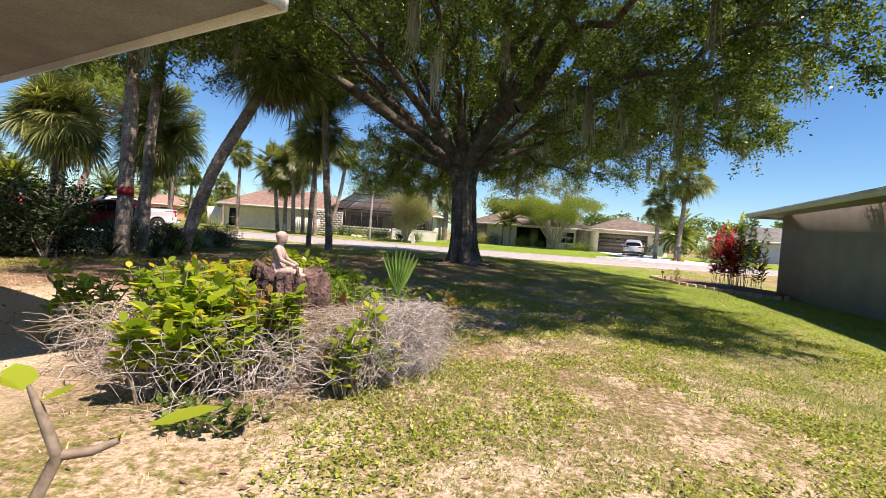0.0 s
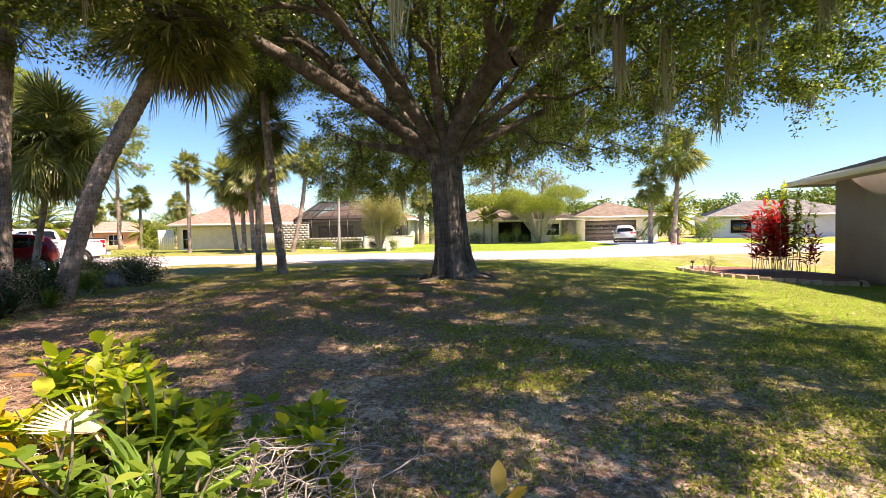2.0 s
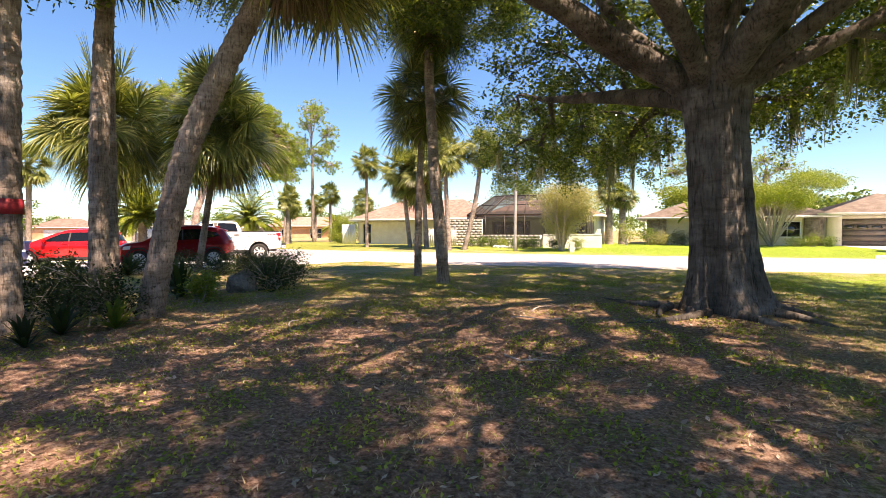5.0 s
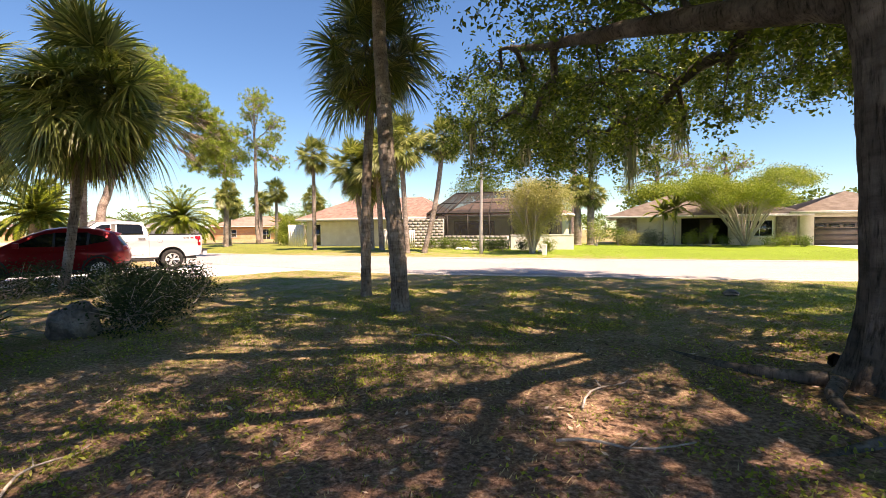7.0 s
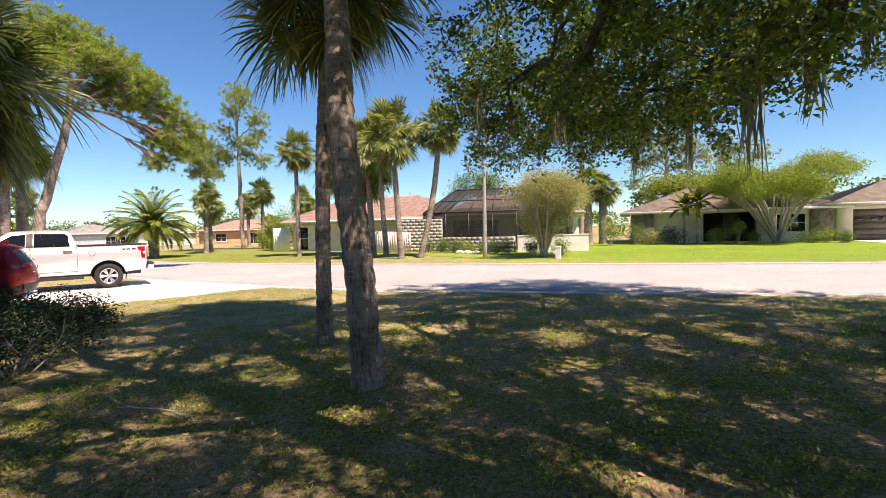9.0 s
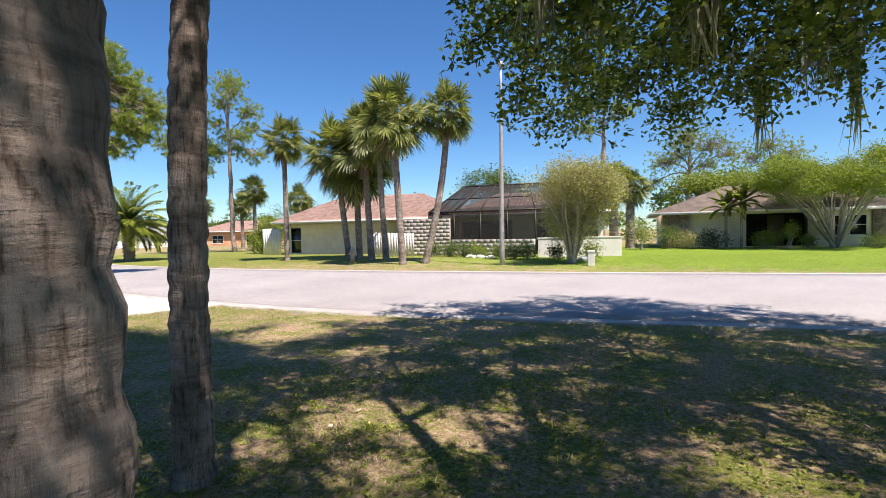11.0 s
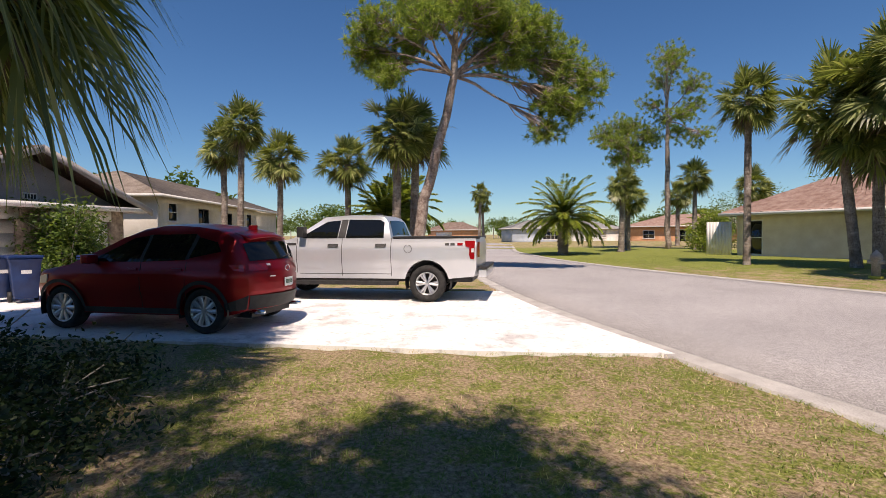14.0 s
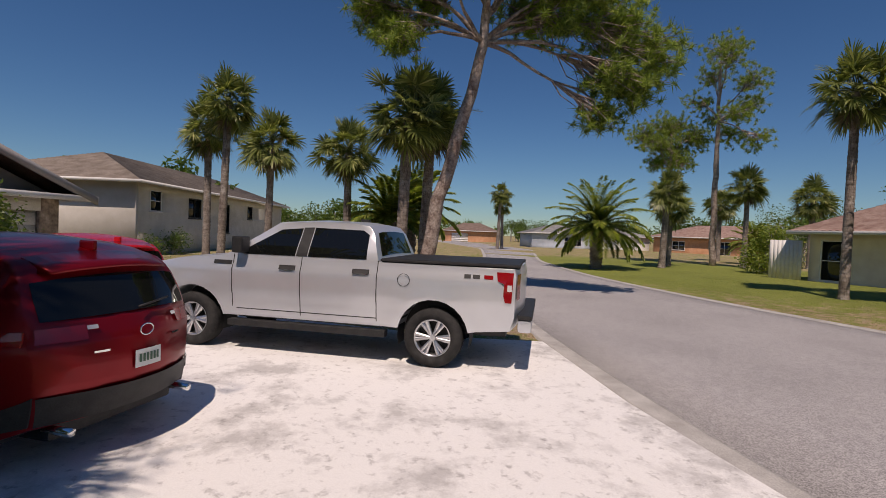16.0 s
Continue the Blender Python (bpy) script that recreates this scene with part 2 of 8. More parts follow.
# ---- ground materials ----
def lawn_material():
    m, p = material("lawn", 0.95, 0, (0.1, 0.14, 0.03), 0.2)
    v = coords(m, True)
    n3 = noise_tex(m, v, 60.0, 3.0, 0.6)
    n4 = noise_tex(m, v, 1.6, 5.0, 0.7)
    n3b = noise_tex(m, v, 28.0, 5.0, 0.8)
    green = ramp(m, n3b, [(0.3, (0.06, 0.085, 0.02)), (0.5, (0.19, 0.22, 0.045)), (0.68, (0.36, 0.37, 0.11))])
    straw = ramp(m, n3b, [(0.32, (0.14, 0.09, 0.055)), (0.5, (0.38, 0.28, 0.175)), (0.68, (0.60, 0.49, 0.33))])
    sand = ramp(m, n3, [(0.35, (0.40, 0.30, 0.21)), (0.5, (0.62, 0.51, 0.38)), (0.65, (0.74, 0.64, 0.50))])
    litter = ramp(m, n3b, [(0.34, (0.08, 0.04, 0.032)), (0.5, (0.29, 0.175, 0.13)), (0.66, (0.55, 0.39, 0.31))])
    pos = node(m, "ShaderNodeSeparateXYZ")
    wire(m, v, pos.inputs[0])

    def blob(cx, cy, rx, ry, soft=0.6):
        # an oval patch, 1 within and 0 outside, with a torn rim
        mp = node(m, "ShaderNodeMapping")
        mp.inputs["Location"].default_value = (-cx / rx, -cy / ry, 0)
        mp.inputs["Scale"].default_value = (1 / rx, 1 / ry, 0)
        wire(m, v, mp.inputs["Vector"])
        ln = node(m, "ShaderNodeVectorMath")
        ln.operation = "LENGTH"
        wire(m, mp.outputs[0], ln.inputs[0])
        ad = node(m, "ShaderNodeMath")
        ad.operation = "MULTIPLY_ADD"
        wire(m, n4, ad.inputs[0])
        ad.inputs[1].default_value = 1.1
        wire(m, ln.outputs["Value"], ad.inputs[2])
        r = node(m, "ShaderNodeMapRange")
        wire(m, ad.outputs[0], r.inputs["Value"])
        r.inputs["From Min"].default_value, r.inputs["From Max"].default_value = 1.5 + soft / 2, 1.5 - soft / 2
        return r.outputs["Result"]

    n5 = noise_tex(m, v, 17.0, 5.0, 0.75)
    n6 = noise_tex(m, v, 0.28, 4.0, 0.6)
    # patches of turf and straw, broken up at the size of a hand
    both = node(m, "ShaderNodeMath")
    both.operation = "ADD"
    wire(m, n4, both.inputs[0])
    wire(m, n5, both.inputs[1])
    half = node(m, "ShaderNodeMath")
    half.operation = "MULTIPLY"
    wire(m, both.outputs[0], half.inputs[0])
    half.inputs[1].default_value = 0.5
    patch = half.outputs[0]
    col = blend(m, ramp(m, patch, [(0.45, (0, 0, 0)), (0.53, (1, 1, 1))]), green, straw)
    # leaf litter and thin worn turf under the oak and along the path
    worn = node(m, "ShaderNodeMath")
    worn.operation = "MULTIPLY"
    wire(m, blob(-0.8, 7.6, 8.8, 7.4), worn.inputs[0])
    wire(m, ramp(m, patch, [(0.36, (0.2, 0.2, 0.2)), (0.46, (0.95, 0.95, 0.95))]), worn.inputs[1])
    col = blend(m, worn.outputs[0], col, litter)
    # bare sand in torn spots
    bare = node(m, "ShaderNodeMath")
    bare.operation = "MULTIPLY"
    wire(m, blob(1.8, 3.0, 3.6, 6.0), bare.inputs[0])
    wire(m, ramp(m, patch, [(0.50, (0, 0, 0)), (0.56, (0.9, 0.9, 0.9))]), bare.inputs[1])
    col = blend(m, bare.outputs[0], col, sand)
    col = blend(m, blob(-3.6, 0.6, 2.6, 3.4, 0.4), col, sand)
    # sunny turf east of the oak and across the road
    lush = blend(m, 1.0, green, (0.90, 1.22, 0.58), "MULTIPLY")
    turf = blend(m, ramp(m, patch, [(0.54, (0, 0, 0)), (0.68, (0.5, 0.5, 0.5))]), lush, straw)
    col = blend(m, blob(9.0, 12.5, 6.2, 11.0, 0.8), col, turf)
    col = blend(m, blob(6.0, 20.5, 4.6, 4.0, 0.8), col, turf)
    col = blend(m, blob(8.0, 47.0, 28.0, 13.0, 0.3), col, lush)
    col = blend(m, blob(-33.0, 47.0, 22.0, 12.0, 0.3), col, green)
    col = blend(m, 1.0, col, ramp(m, n6, [(0.3, (0.85, 0.85, 0.85)), (0.7, (1.1, 1.1, 1.1))]), "MULTIPLY")
    wire(m, col, p.inputs["Base Color"])
    bump(m, p, n5, 1.0, 0.05)
    return m


def asphalt_material():
    m, p = material("asphalt", 0.9, 0, (0.3, 0.3, 0.3), 0.3)
    v = coords(m, True)
    n1 = noise_tex(m, v, 0.35, 5.0, 0.6)
    n2 = noise_tex(m, v, 75.0, 2.0, 0.7)
    n3 = noise_tex(m, v, 7.0, 5.0, 0.65)
    col = ramp(m, n1, [(0.3, (0.315, 0.305, 0.305)), (0.7, (0.40, 0.388, 0.388))])
    col = blend(m, 1.0, col, ramp(m, n2, [(0.34, (0.45, 0.45, 0.45)), (0.5, (0.95, 0.95, 0.95)), (0.66, (1.4, 1.4, 1.4))]), "MULTIPLY")
    col = blend(m, 1.0, col, ramp(m, n3, [(0.25, (0.85, 0.85, 0.85)), (0.6, (1.03, 1.03, 1.03))]), "MULTIPLY")
    wire(m, col, p.inputs["Base Color"])
    bump(m, p, n2, 0.5, 0.006)
    return m


def concrete_material():
    m, p = material("concrete", 0.85, 0, (0.7, 0.68, 0.64), 0.3)
    v = coords(m, True)
    n1 = noise_tex(m, v, 1.1, 7.0, 0.7)
    n2 = noise_tex(m, v, 9.0, 5.0, 0.7)
    n3 = noise_tex(m, v, 120.0, 2.0)
    col = ramp(m, n1, [(0.36, (0.50, 0.49, 0.48)), (0.50, (0.78, 0.775, 0.76))])
    col = blend(m, 1.0, col, ramp(m, n2, [(0.30, (0.62, 0.61, 0.61)), (0.44, (1, 1, 1))]), "MULTIPLY")
    col = blend(m, 1.0, col, ramp(m, n3, [(0.3, (0.9, 0.9, 0.9)), (0.7, (1.05, 1.05, 1.05))]), "MULTIPLY")
    wire(m, col, p.inputs["Base Color"])
    bump(m, p, n3, 0.2, 0.003)
    return m


LAWN, ASPHALT, CONCRETE = lawn_material(), asphalt_material(), concrete_material()
GUTTER = mottled("gutter_concrete", (0.36, 0.345, 0.325), (0.50, 0.485, 0.46), 2.5, 0.9, 70, 0.3)


def build_ground():
    gx = np.unique(np.concatenate([np.geomspace(30, 1800, 26) * -1, np.arange(-30, 18.01, 0.3), np.geomspace(18.5, 1800, 26)]))
    gy = np.unique(np.concatenate([np.geomspace(8, 1800, 20) * -1, np.arange(-8, 42.01, 0.3), np.geomspace(42.5, 1800, 26)]))
    X, Y = np.meshgrid(gx, gy)
    Z = height(X, Y)
    Z = np.where(paved(X, Y), Z - 0.05, Z)
    n, k = X.shape
    idx = np.arange(n * k).reshape(n, k)
    q = np.stack([idx[:-1, :-1], idx[:-1, 1:], idx[1:, 1:], idx[1:, :-1]], -1).reshape(-1, 4)
    ob = new("ground", mesh_of("ground", np.stack([X, Y, Z], -1).reshape(-1, 3), q, LAWN, True))
    tagged(ob, "patchy sunlit lawn with dry grass and bare sand", "ground", kind="structure")


def strip(name, lower, upper, z, mat, label, category, xs):
    """A paved band between two lines y(x), with a little thickness."""
    lo, hi = lower(xs), upper(xs)
    across = np.linspace(0, 1, 9)
    Y = lo[:, None] + (hi - lo)[:, None] * across[None, :]
    X = np.repeat(xs[:, None], len(across), 1)
    Z = np.full_like(X, z)
    n, k = X.shape
    top = np.stack([X, Y, Z], -1).reshape(-1, 3)
    bottom = top - np.array([0, 0, 0.12])
    idx = np.arange(n * k).reshape(n, k)
    q = [np.stack([idx[:-1, :-1], idx[1:, :-1], idx[1:, 1:], idx[:-1, 1:]], -1).reshape(-1, 4)]
    for e, flip in ((0, 1), (k - 1, 0)):
        a, b = idx[:-1, e], idx[1:, e]
        s = np.stack([a, b, b + n * k, a + n * k], -1)
        q.append(s if not flip else s[:, ::-1])
    ob = new(name, mesh_of(name, np.concatenate([top, bottom]), [np.concatenate(q)], mat))
    tagged(ob, label, category, kind="structure")
    return ob


build_ground()
road_x = np.concatenate([np.linspace(-140, -52, 40), np.linspace(-50, 24, 150), np.linspace(26, 80, 20)])
strip("road", lambda x: smooth_edge(NEAR_EDGE, x) + 0.32, lambda x: smooth_edge(FAR_EDGE, x) - 0.32, 0.004, ASPHALT, "pale sun-bleached grey asphalt street", "road", road_x)
strip("gutter_near", lambda x: smooth_edge(NEAR_EDGE, x), lambda x: smooth_edge(NEAR_EDGE, x) + 0.315, 0.016, GUTTER, "low concrete edging along the street", "kerb", road_x)
strip("gutter_far", lambda x: smooth_edge(FAR_EDGE, x) - 0.315, lambda x: smooth_edge(FAR_EDGE, x), 0.016, GUTTER, "low concrete edging along the street", "kerb", road_x)
drive = new("driveway", poly_prism("driveway", DRIVE, -0.1, 0.022, CONCRETE))
tagged(drive, "wide bright white concrete driveway with dark stains", "driveway", kind="structure")

# ---- plants ----


def upright_bark(name, tones, fibre_scale, cross, deep):
    """Bark split upright into ridges and crossed by faint rings; tones: three colours from dark to light."""
    m, p = material(name, 0.95, 0, tones[1], 0.15)
    v = coords(m)

    def stretched(scale, k):
        mp = node(m, "ShaderNodeMapping")
        mp.inputs["Scale"].default_value = scale
        wire(m, v, mp.inputs["Vector"])
        return noise_tex(m, mp.outputs[0], k, 5.0, 0.65)

    fibre, scar, patch = stretched((1, 1, 0.12), fibre_scale), stretched((0.25, 0.25, 1), cross), noise_tex(m, v, 2.6, 4.0)
    col = ramp(m, patch, [(0.3, tones[0]), (0.52, tones[1]), (0.72, tones[2])])
    col = blend(m, 1.0, col, ramp(m, fibre, [(0.32, (0.30, 0.28, 0.26)), (0.48, (0.95, 0.95, 0.95)), (0.7, (1.2, 1.2, 1.2))]), "MULTIPLY")
    col = blend(m, 1.0, col, ramp(m, scar, [(0.34, (0.66, 0.64, 0.62)), (0.5, (1, 1, 1)), (0.68, (1.15, 1.15, 1.15))]), "MULTIPLY")
    wire(m, col, p.inputs["Base Color"])
    both = blend(m, 0.5, fibre, scar)
    bump(m, p, both, 1.0, deep)
    return m


OAK_BARK = upright_bark("oak_bark", ((0.075, 0.066, 0.058), (0.13, 0.118, 0.105), (0.24, 0.22, 0.20)), 30.0, 9.0, 0.05)
PALM_BARK = upright_bark("palm_bark", ((0.17, 0.138, 0.118), (0.28, 0.24, 0.21), (0.42, 0.385, 0.35)), 42.0, 22.0, 0.03)
PINE_BARK = mottled("pine_bark", (0.22, 0.16, 0.135), (0.48, 0.40, 0.35), 4.0, 0.95, 16, 1.0, 0.2, dist=0.05)
OAK_LEAF = foliage("oak_leaf", (0.055, 0.09, 0.026), (0.13, 0.19, 0.042), (0.29, 0.32, 0.08), 0.28, 0.48)
FROND = foliage("palm_frond", (0.08, 0.105, 0.030), (0.22, 0.255, 0.075), (0.46, 0.45, 0.20), 0.38, 0.33)
DEAD_FROND = foliage("dry_palm_frond", (0.10, 0.075, 0.05), (0.25, 0.195, 0.13), None, 0.9, 0.15)
NEEDLES = foliage("pine_needles", (0.10, 0.155, 0.036), (0.26, 0.33, 0.07), (0.40, 0.44, 0.12), 0.6, 0.5)
MOSS = foliage("hanging_moss", (0.20, 0.21, 0.16), (0.34, 0.34, 0.27), None, 0.95, 0.3)


def curve_line(p, d, length, n, rng, wobble=0.15, lift=0.0):
    """A wandering line from p towards d."""
    out = [np.asarray(p, float)]
    d = unit(d)
    for _ in range(n):
        d = unit(d + rng.normal(0, wobble, 3) + np.array([0, 0, lift]))
        out.append(out[-1] + d * length / n)
    return np.array(out), d


def grow(wood, tips, p, d, length, r, depth, rng, spread=0.7, lift=0.05, kids=(3, 5), shrink=0.62, wobble=0.13, sides=9):
    n = 6 if depth > 1 else 4
    line, dd = curve_line(p, d, length, n, rng, wobble, lift)
    radii = np.linspace(r, r * 0.5, n + 1)
    tube(wood, line, radii, max(4, sides), False)
    if depth == 0:
        tips.append(line[1:])
        return
    for _ in range(rng.integers(*kids)):
        t = rng.uniform(0.35, 1.0)
        i = min(n - 1, int(t * n))
        q = line[i] + (line[i + 1] - line[i]) * (t * n - i)
        axis = unit(line[i + 1] - line[i])
        side = unit(np.cross(axis, rng.standard_normal(3)))
        nd = unit(axis + side * spread * rng.uniform(0.6, 1.4))
        grow(wood, tips, q, nd, length * shrink * rng.uniform(0.75, 1.2), radii[i] * 0.6, depth - 1, rng, spread, lift, kids, shrink, wobble, sides - 2)
    grow(wood, tips, line[-1], dd, length * shrink, radii[-1] * 0.9, depth - 1, rng, spread, lift, kids, shrink, wobble, sides - 2)


def fan_frond(pile, rng, base, azimuth, tilt, size=1.0, blades=26, droop=0.5, petiole=0.9):
    """One fan leaf of a cabbage palm: a stalk and a folded fan of narrow blades that hang at the tips."""
    d = np.array([math.cos(azimuth) * math.cos(tilt), math.sin(azimuth) * math.cos(tilt), math.sin(tilt)])
    side = np.array([-math.sin(azimuth), math.cos(azimuth), 0.0])
    roll = rng.normal(0, 0.55)
    mid = base + d * petiole * size * 0.55 + np.array([0, 0, 0.03])
    hub = base + d * petiole * size + np.array([0, 0, -0.16 * size * math.cos(tilt)])
    tube(pile, [base, mid, hub], [0.022 * size, 0.018 * size, 0.012 * size], 3, False)
    fd = unit(hub - mid)
    upf = unit(np.cross(side, fd))
    if upf[2] < 0:
        upf = -upf
    side, upf = side * math.cos(roll) + upf * math.sin(roll), upf * math.cos(roll) - side * math.sin(roll)
    a = np.linspace(-2.1, 2.1, blades) + rng.normal(0, 0.03, blades)
    ln = size * ((0.72 if blades < 32 else 0.84) - 0.11 * np.abs(a)) * rng.uniform(0.85, 1.1, blades)
    dirs = np.cos(a)[:, None] * fd + np.sin(a)[:, None] * side + (0.30 * np.abs(np.sin(a)))[:, None] * upf * 0.7 + rng.normal(0, 0.05, (blades, 3))
    dirs /= np.linalg.norm(dirs, axis=1)[:, None]
    cross = np.cross(dirs, upf)
    cross /= np.linalg.norm(cross, axis=1)[:, None] + 1e-9
    w = (0.060 if blades < 32 else 0.034) * size
    s = np.array([0.05, 0.5, 0.8, 1.0])
    wid = np.array([0.5, 1.0, 0.6, 0.04]) * w
    drop = droop * size * np.array([0, 0.05, 0.22, 0.52]) * 0.8
    P = hub + dirs[:, None, :] * (ln[:, None] * s)[:, :, None] - np.array([0, 0, 1.0]) * (drop[None, :] * rng.uniform(0.6, 1.3, blades)[:, None])[:, :, None]
    v = np.stack([P - cross[:, None, :] * wid[None, :, None] * 0.5, P + cross[:, None, :] * wid[None, :, None] * 0.5], 2).reshape(blades, 8, 3)
    i = np.arange(blades)[:, None] * 8
    q = np.concatenate([i + np.array([[0, 1, 3, 2]]), i + np.array([[2, 3, 5, 4]]), i + np.array([[4, 5, 7, 6]])])
    pile.add(v.reshape(-1, 3), q)


def fan_crown_meshes(seed, size=0.86, count=66, dead=9, blades=28, reach=(0.62, 1.05), hang=0.30):
    """A wide ball of fan fronds, the lower ones hanging, over a few dry ones."""
    rng = np.random.default_rng(seed)
    green, brown = Pile(), Pile()
    for i in range(count):
        u = i / count
        tilt = 74 - 126 * u ** 0.95 + rng.normal(0, 11)
        fan_frond(green, rng, np.array([0, 0, 0.22 * size * (1 - u)]) + rng.normal(0, 0.05, 3), i * 2.4 + rng.normal(0, 0.25), radians(tilt), size * rng.uniform(0.80, 1.12), blades, 0.14 + hang * u, rng.uniform(*reach))
    for i in range(dead):
        fan_frond(brown, rng, np.array([0, 0, -0.15 * size]) + rng.normal(0, 0.06, 3), i * 2.4 + rng.normal(0, 0.3), radians(-52 - 32 * rng.random()), size * rng.uniform(0.6, 0.85), 16, 0.8, 0.6)
    return green.mesh("crown", FROND), brown.mesh("dry_fronds", DEAD_FROND)


FAN_CROWNS = [fan_crown_meshes(s) for s in (3, 7, 12)] + [fan_crown_meshes(s, 0.86, 78, 26, 40, (0.50, 1.0), 0.55) for s in (21, 22, 23)] + [fan_crown_meshes(s, 0.86, 112, 44, 44, (0.42, 0.95), 0.80) for s in (24, 25)]


def palm_trunk(top, r0, r1, rng, bow=0.0, path=None):
    """A palm trunk from the origin to top, bowed, ringed with old leaf scars and a little swollen at the foot."""
    n = 120
    t = np.linspace(0, 1, n)
    top = np.asarray(top, float)
    line = t[:, None] * top
    side = unit(np.array([top[0], top[1], 0.0])) if np.hypot(top[0], top[1]) > 0.1 else np.array([1.0, 0, 0])
    line = line - side[None, :] * (bow * np.sin(np.pi * t))[:, None]
    if path is not None:   # a trunk that bends its own way: points on the way up
        way = np.concatenate([[[0, 0, 0]], np.asarray(path, float), [top]])
        line = np.stack([np.interp(t, np.linspace(0, 1, len(way)), way[:, k]) for k in range(3)], -1)
        for _ in range(90):
            line[1:-1] = (line[:-2] + 2 * line[1:-1] + line[2:]) / 4
    line[0, 2] -= 0.25
    r = r0 + (r1 - r0) * t
    scar = np.where(np.arange(n) % 3 == 0, -0.045, np.where(np.arange(n) % 3 == 1, 0.03, 0.01))
    r = r * (1 + 0.14 * np.exp(-t * 26)) * (1 + scar) * (1 + 0.02 * rng.standard_normal(n))
    p = Pile()
    tube(p, line, r, 18, True, 0.022, rng)
    return p.mesh("trunk", PALM_BARK, True)


def cabbage_palm(x, y, top, r0, r1, size, seed, label, bow=0.0, variant=0, skirt=1.0, path=None):
    rng = np.random.default_rng(seed)
    ob = thing("cabbage_palm", pose(x, y, ground_at(x, y)), label, "palm tree", "cabbage palms")
    part("trunk", palm_trunk(top, r0, r1, rng, bow, path), ob, "rough grey-brown ringed palm trunk")
    green, brown = FAN_CROWNS[variant % len(FAN_CROWNS)]
    m = pose(*top, 0, 0, rng.uniform(0, 360)) @ Matrix.Diagonal((size, size, size, 1))
    part("crown", green, ob, "green fan-shaped palm fronds", m)
    if skirt:
        part("dry_fronds", brown, ob, "dry brown hanging fronds", m)
    return ob


def oak_clumps(rng, count):
    """Where the leafy clumps of the oak sit: a broad dome, low at its east and north rim, high over the lawn."""
    ang = [0, 45, 90, 107, 118, 128, 137, 147, 155, 160, 175, 192, 225, 262, 278, 290, 304, 318, 340, 360]
    # 290-304 (out of view) and 160-192 are stretched for the shade they cast
    reach = [9.2, 8.8, 11.8, 11.8, 11.4, 10.6, 10.6, 9.4, 8.4, 13.2, 14.4, 13.4, 10.8, 10.0, 10.8, 14.2, 14.0, 11.0, 9.4, 9.2]
    under = [4.3, 3.9, 3.7, 3.6, 3.5, 3.5, 3.6, 4.6, 5.5, 6.0, 6.0, 6.0, 5.6, 5.5, 5.4, 5.2, 4.8, 4.6, 4.5, 4.3]
    out = []
    for _ in range(60000):
        if len(out) >= count:
            break
        a, r = rng.uniform(0, 360), math.sqrt(rng.random())
        side = rng.random()
        if side < 0.19:   # thick towards the sun side: unseen overhang added to shade the lawn
            a, r = rng.uniform(283, 320), math.sqrt(rng.uniform(0.35, 1))
        elif side < 0.29:   # and over the drive side of the lawn, added to shade the palms there
            a, r = rng.uniform(138, 200), math.sqrt(rng.uniform(0.35, 1))
        elif side < 0.315:
            a, r = rng.uniform(96, 128), math.sqrt(rng.uniform(0.6, 1))
        R = np.interp(a, ang, reach) * (1 + 0.07 * math.sin(radians(a) * 7 + 1) + 0.05 * math.sin(radians(a) * 13))
        low = np.interp(a, ang, under) + 0.5 * math.sin(radians(a) * 9) + (1.1 if r * R < 2.6 else 0)
        if 60 < a < 95 and r * R > 6:
            low = 4.4
        if 95 < a < 126:
            low = 3.2 if r * R > 4 else 3.8
        if 126 < a < 205 and r * R > 4.4:
            low = 6.4
        if 140 < a < 215 and r * R > 8:
            low = 7.2 if r * R < 10 else 8.3
        if 205 < a < 318 and r * R > 7.5:
            low = 6.3
        if 196 < a < 236 and r * R > 6.5:   # low sprays among the palms
            low = 5.1
        if (a > 300 or a < 60) and r * R < 6.5 and rng.random() < 0.30:   # light falls through near the trunk
            continue
        if (a > 326 or a < 60) and r * R > 4 and rng.random() < 0.25:
            continue
        if 126 < a < 284 and r * R > 3 and rng.random() < (0.10 if a < 236 else 0.36):   # thinner on the street side
            continue
        top = 8.0 + 5.2 * math.sqrt(1 - min(r, 1) ** 2)
        if 98 < a < 132 and r * R > 8:   # the hanging rim over the road
            top = 5.8
        # high outer clumps added to shade the short palms by the drive
        if 156 < a < 200 and r * R > 9.6:
            top = 11.4
        if top - low < 0.3:
            continue
        z = rng.uniform(low, top) if rng.random() < 0.55 else (rng.uniform(low, min(top, low + 1.6)))
        p = np.array([-0.3 + r * R * math.cos(radians(a)), -0.3 + r * R * math.sin(radians(a)), z])
        if out and np.min(np.sum((np.array(out) - p) ** 2, 1)) < 0.62 ** 2:
            continue
        out.append(p)
    return np.array(out)


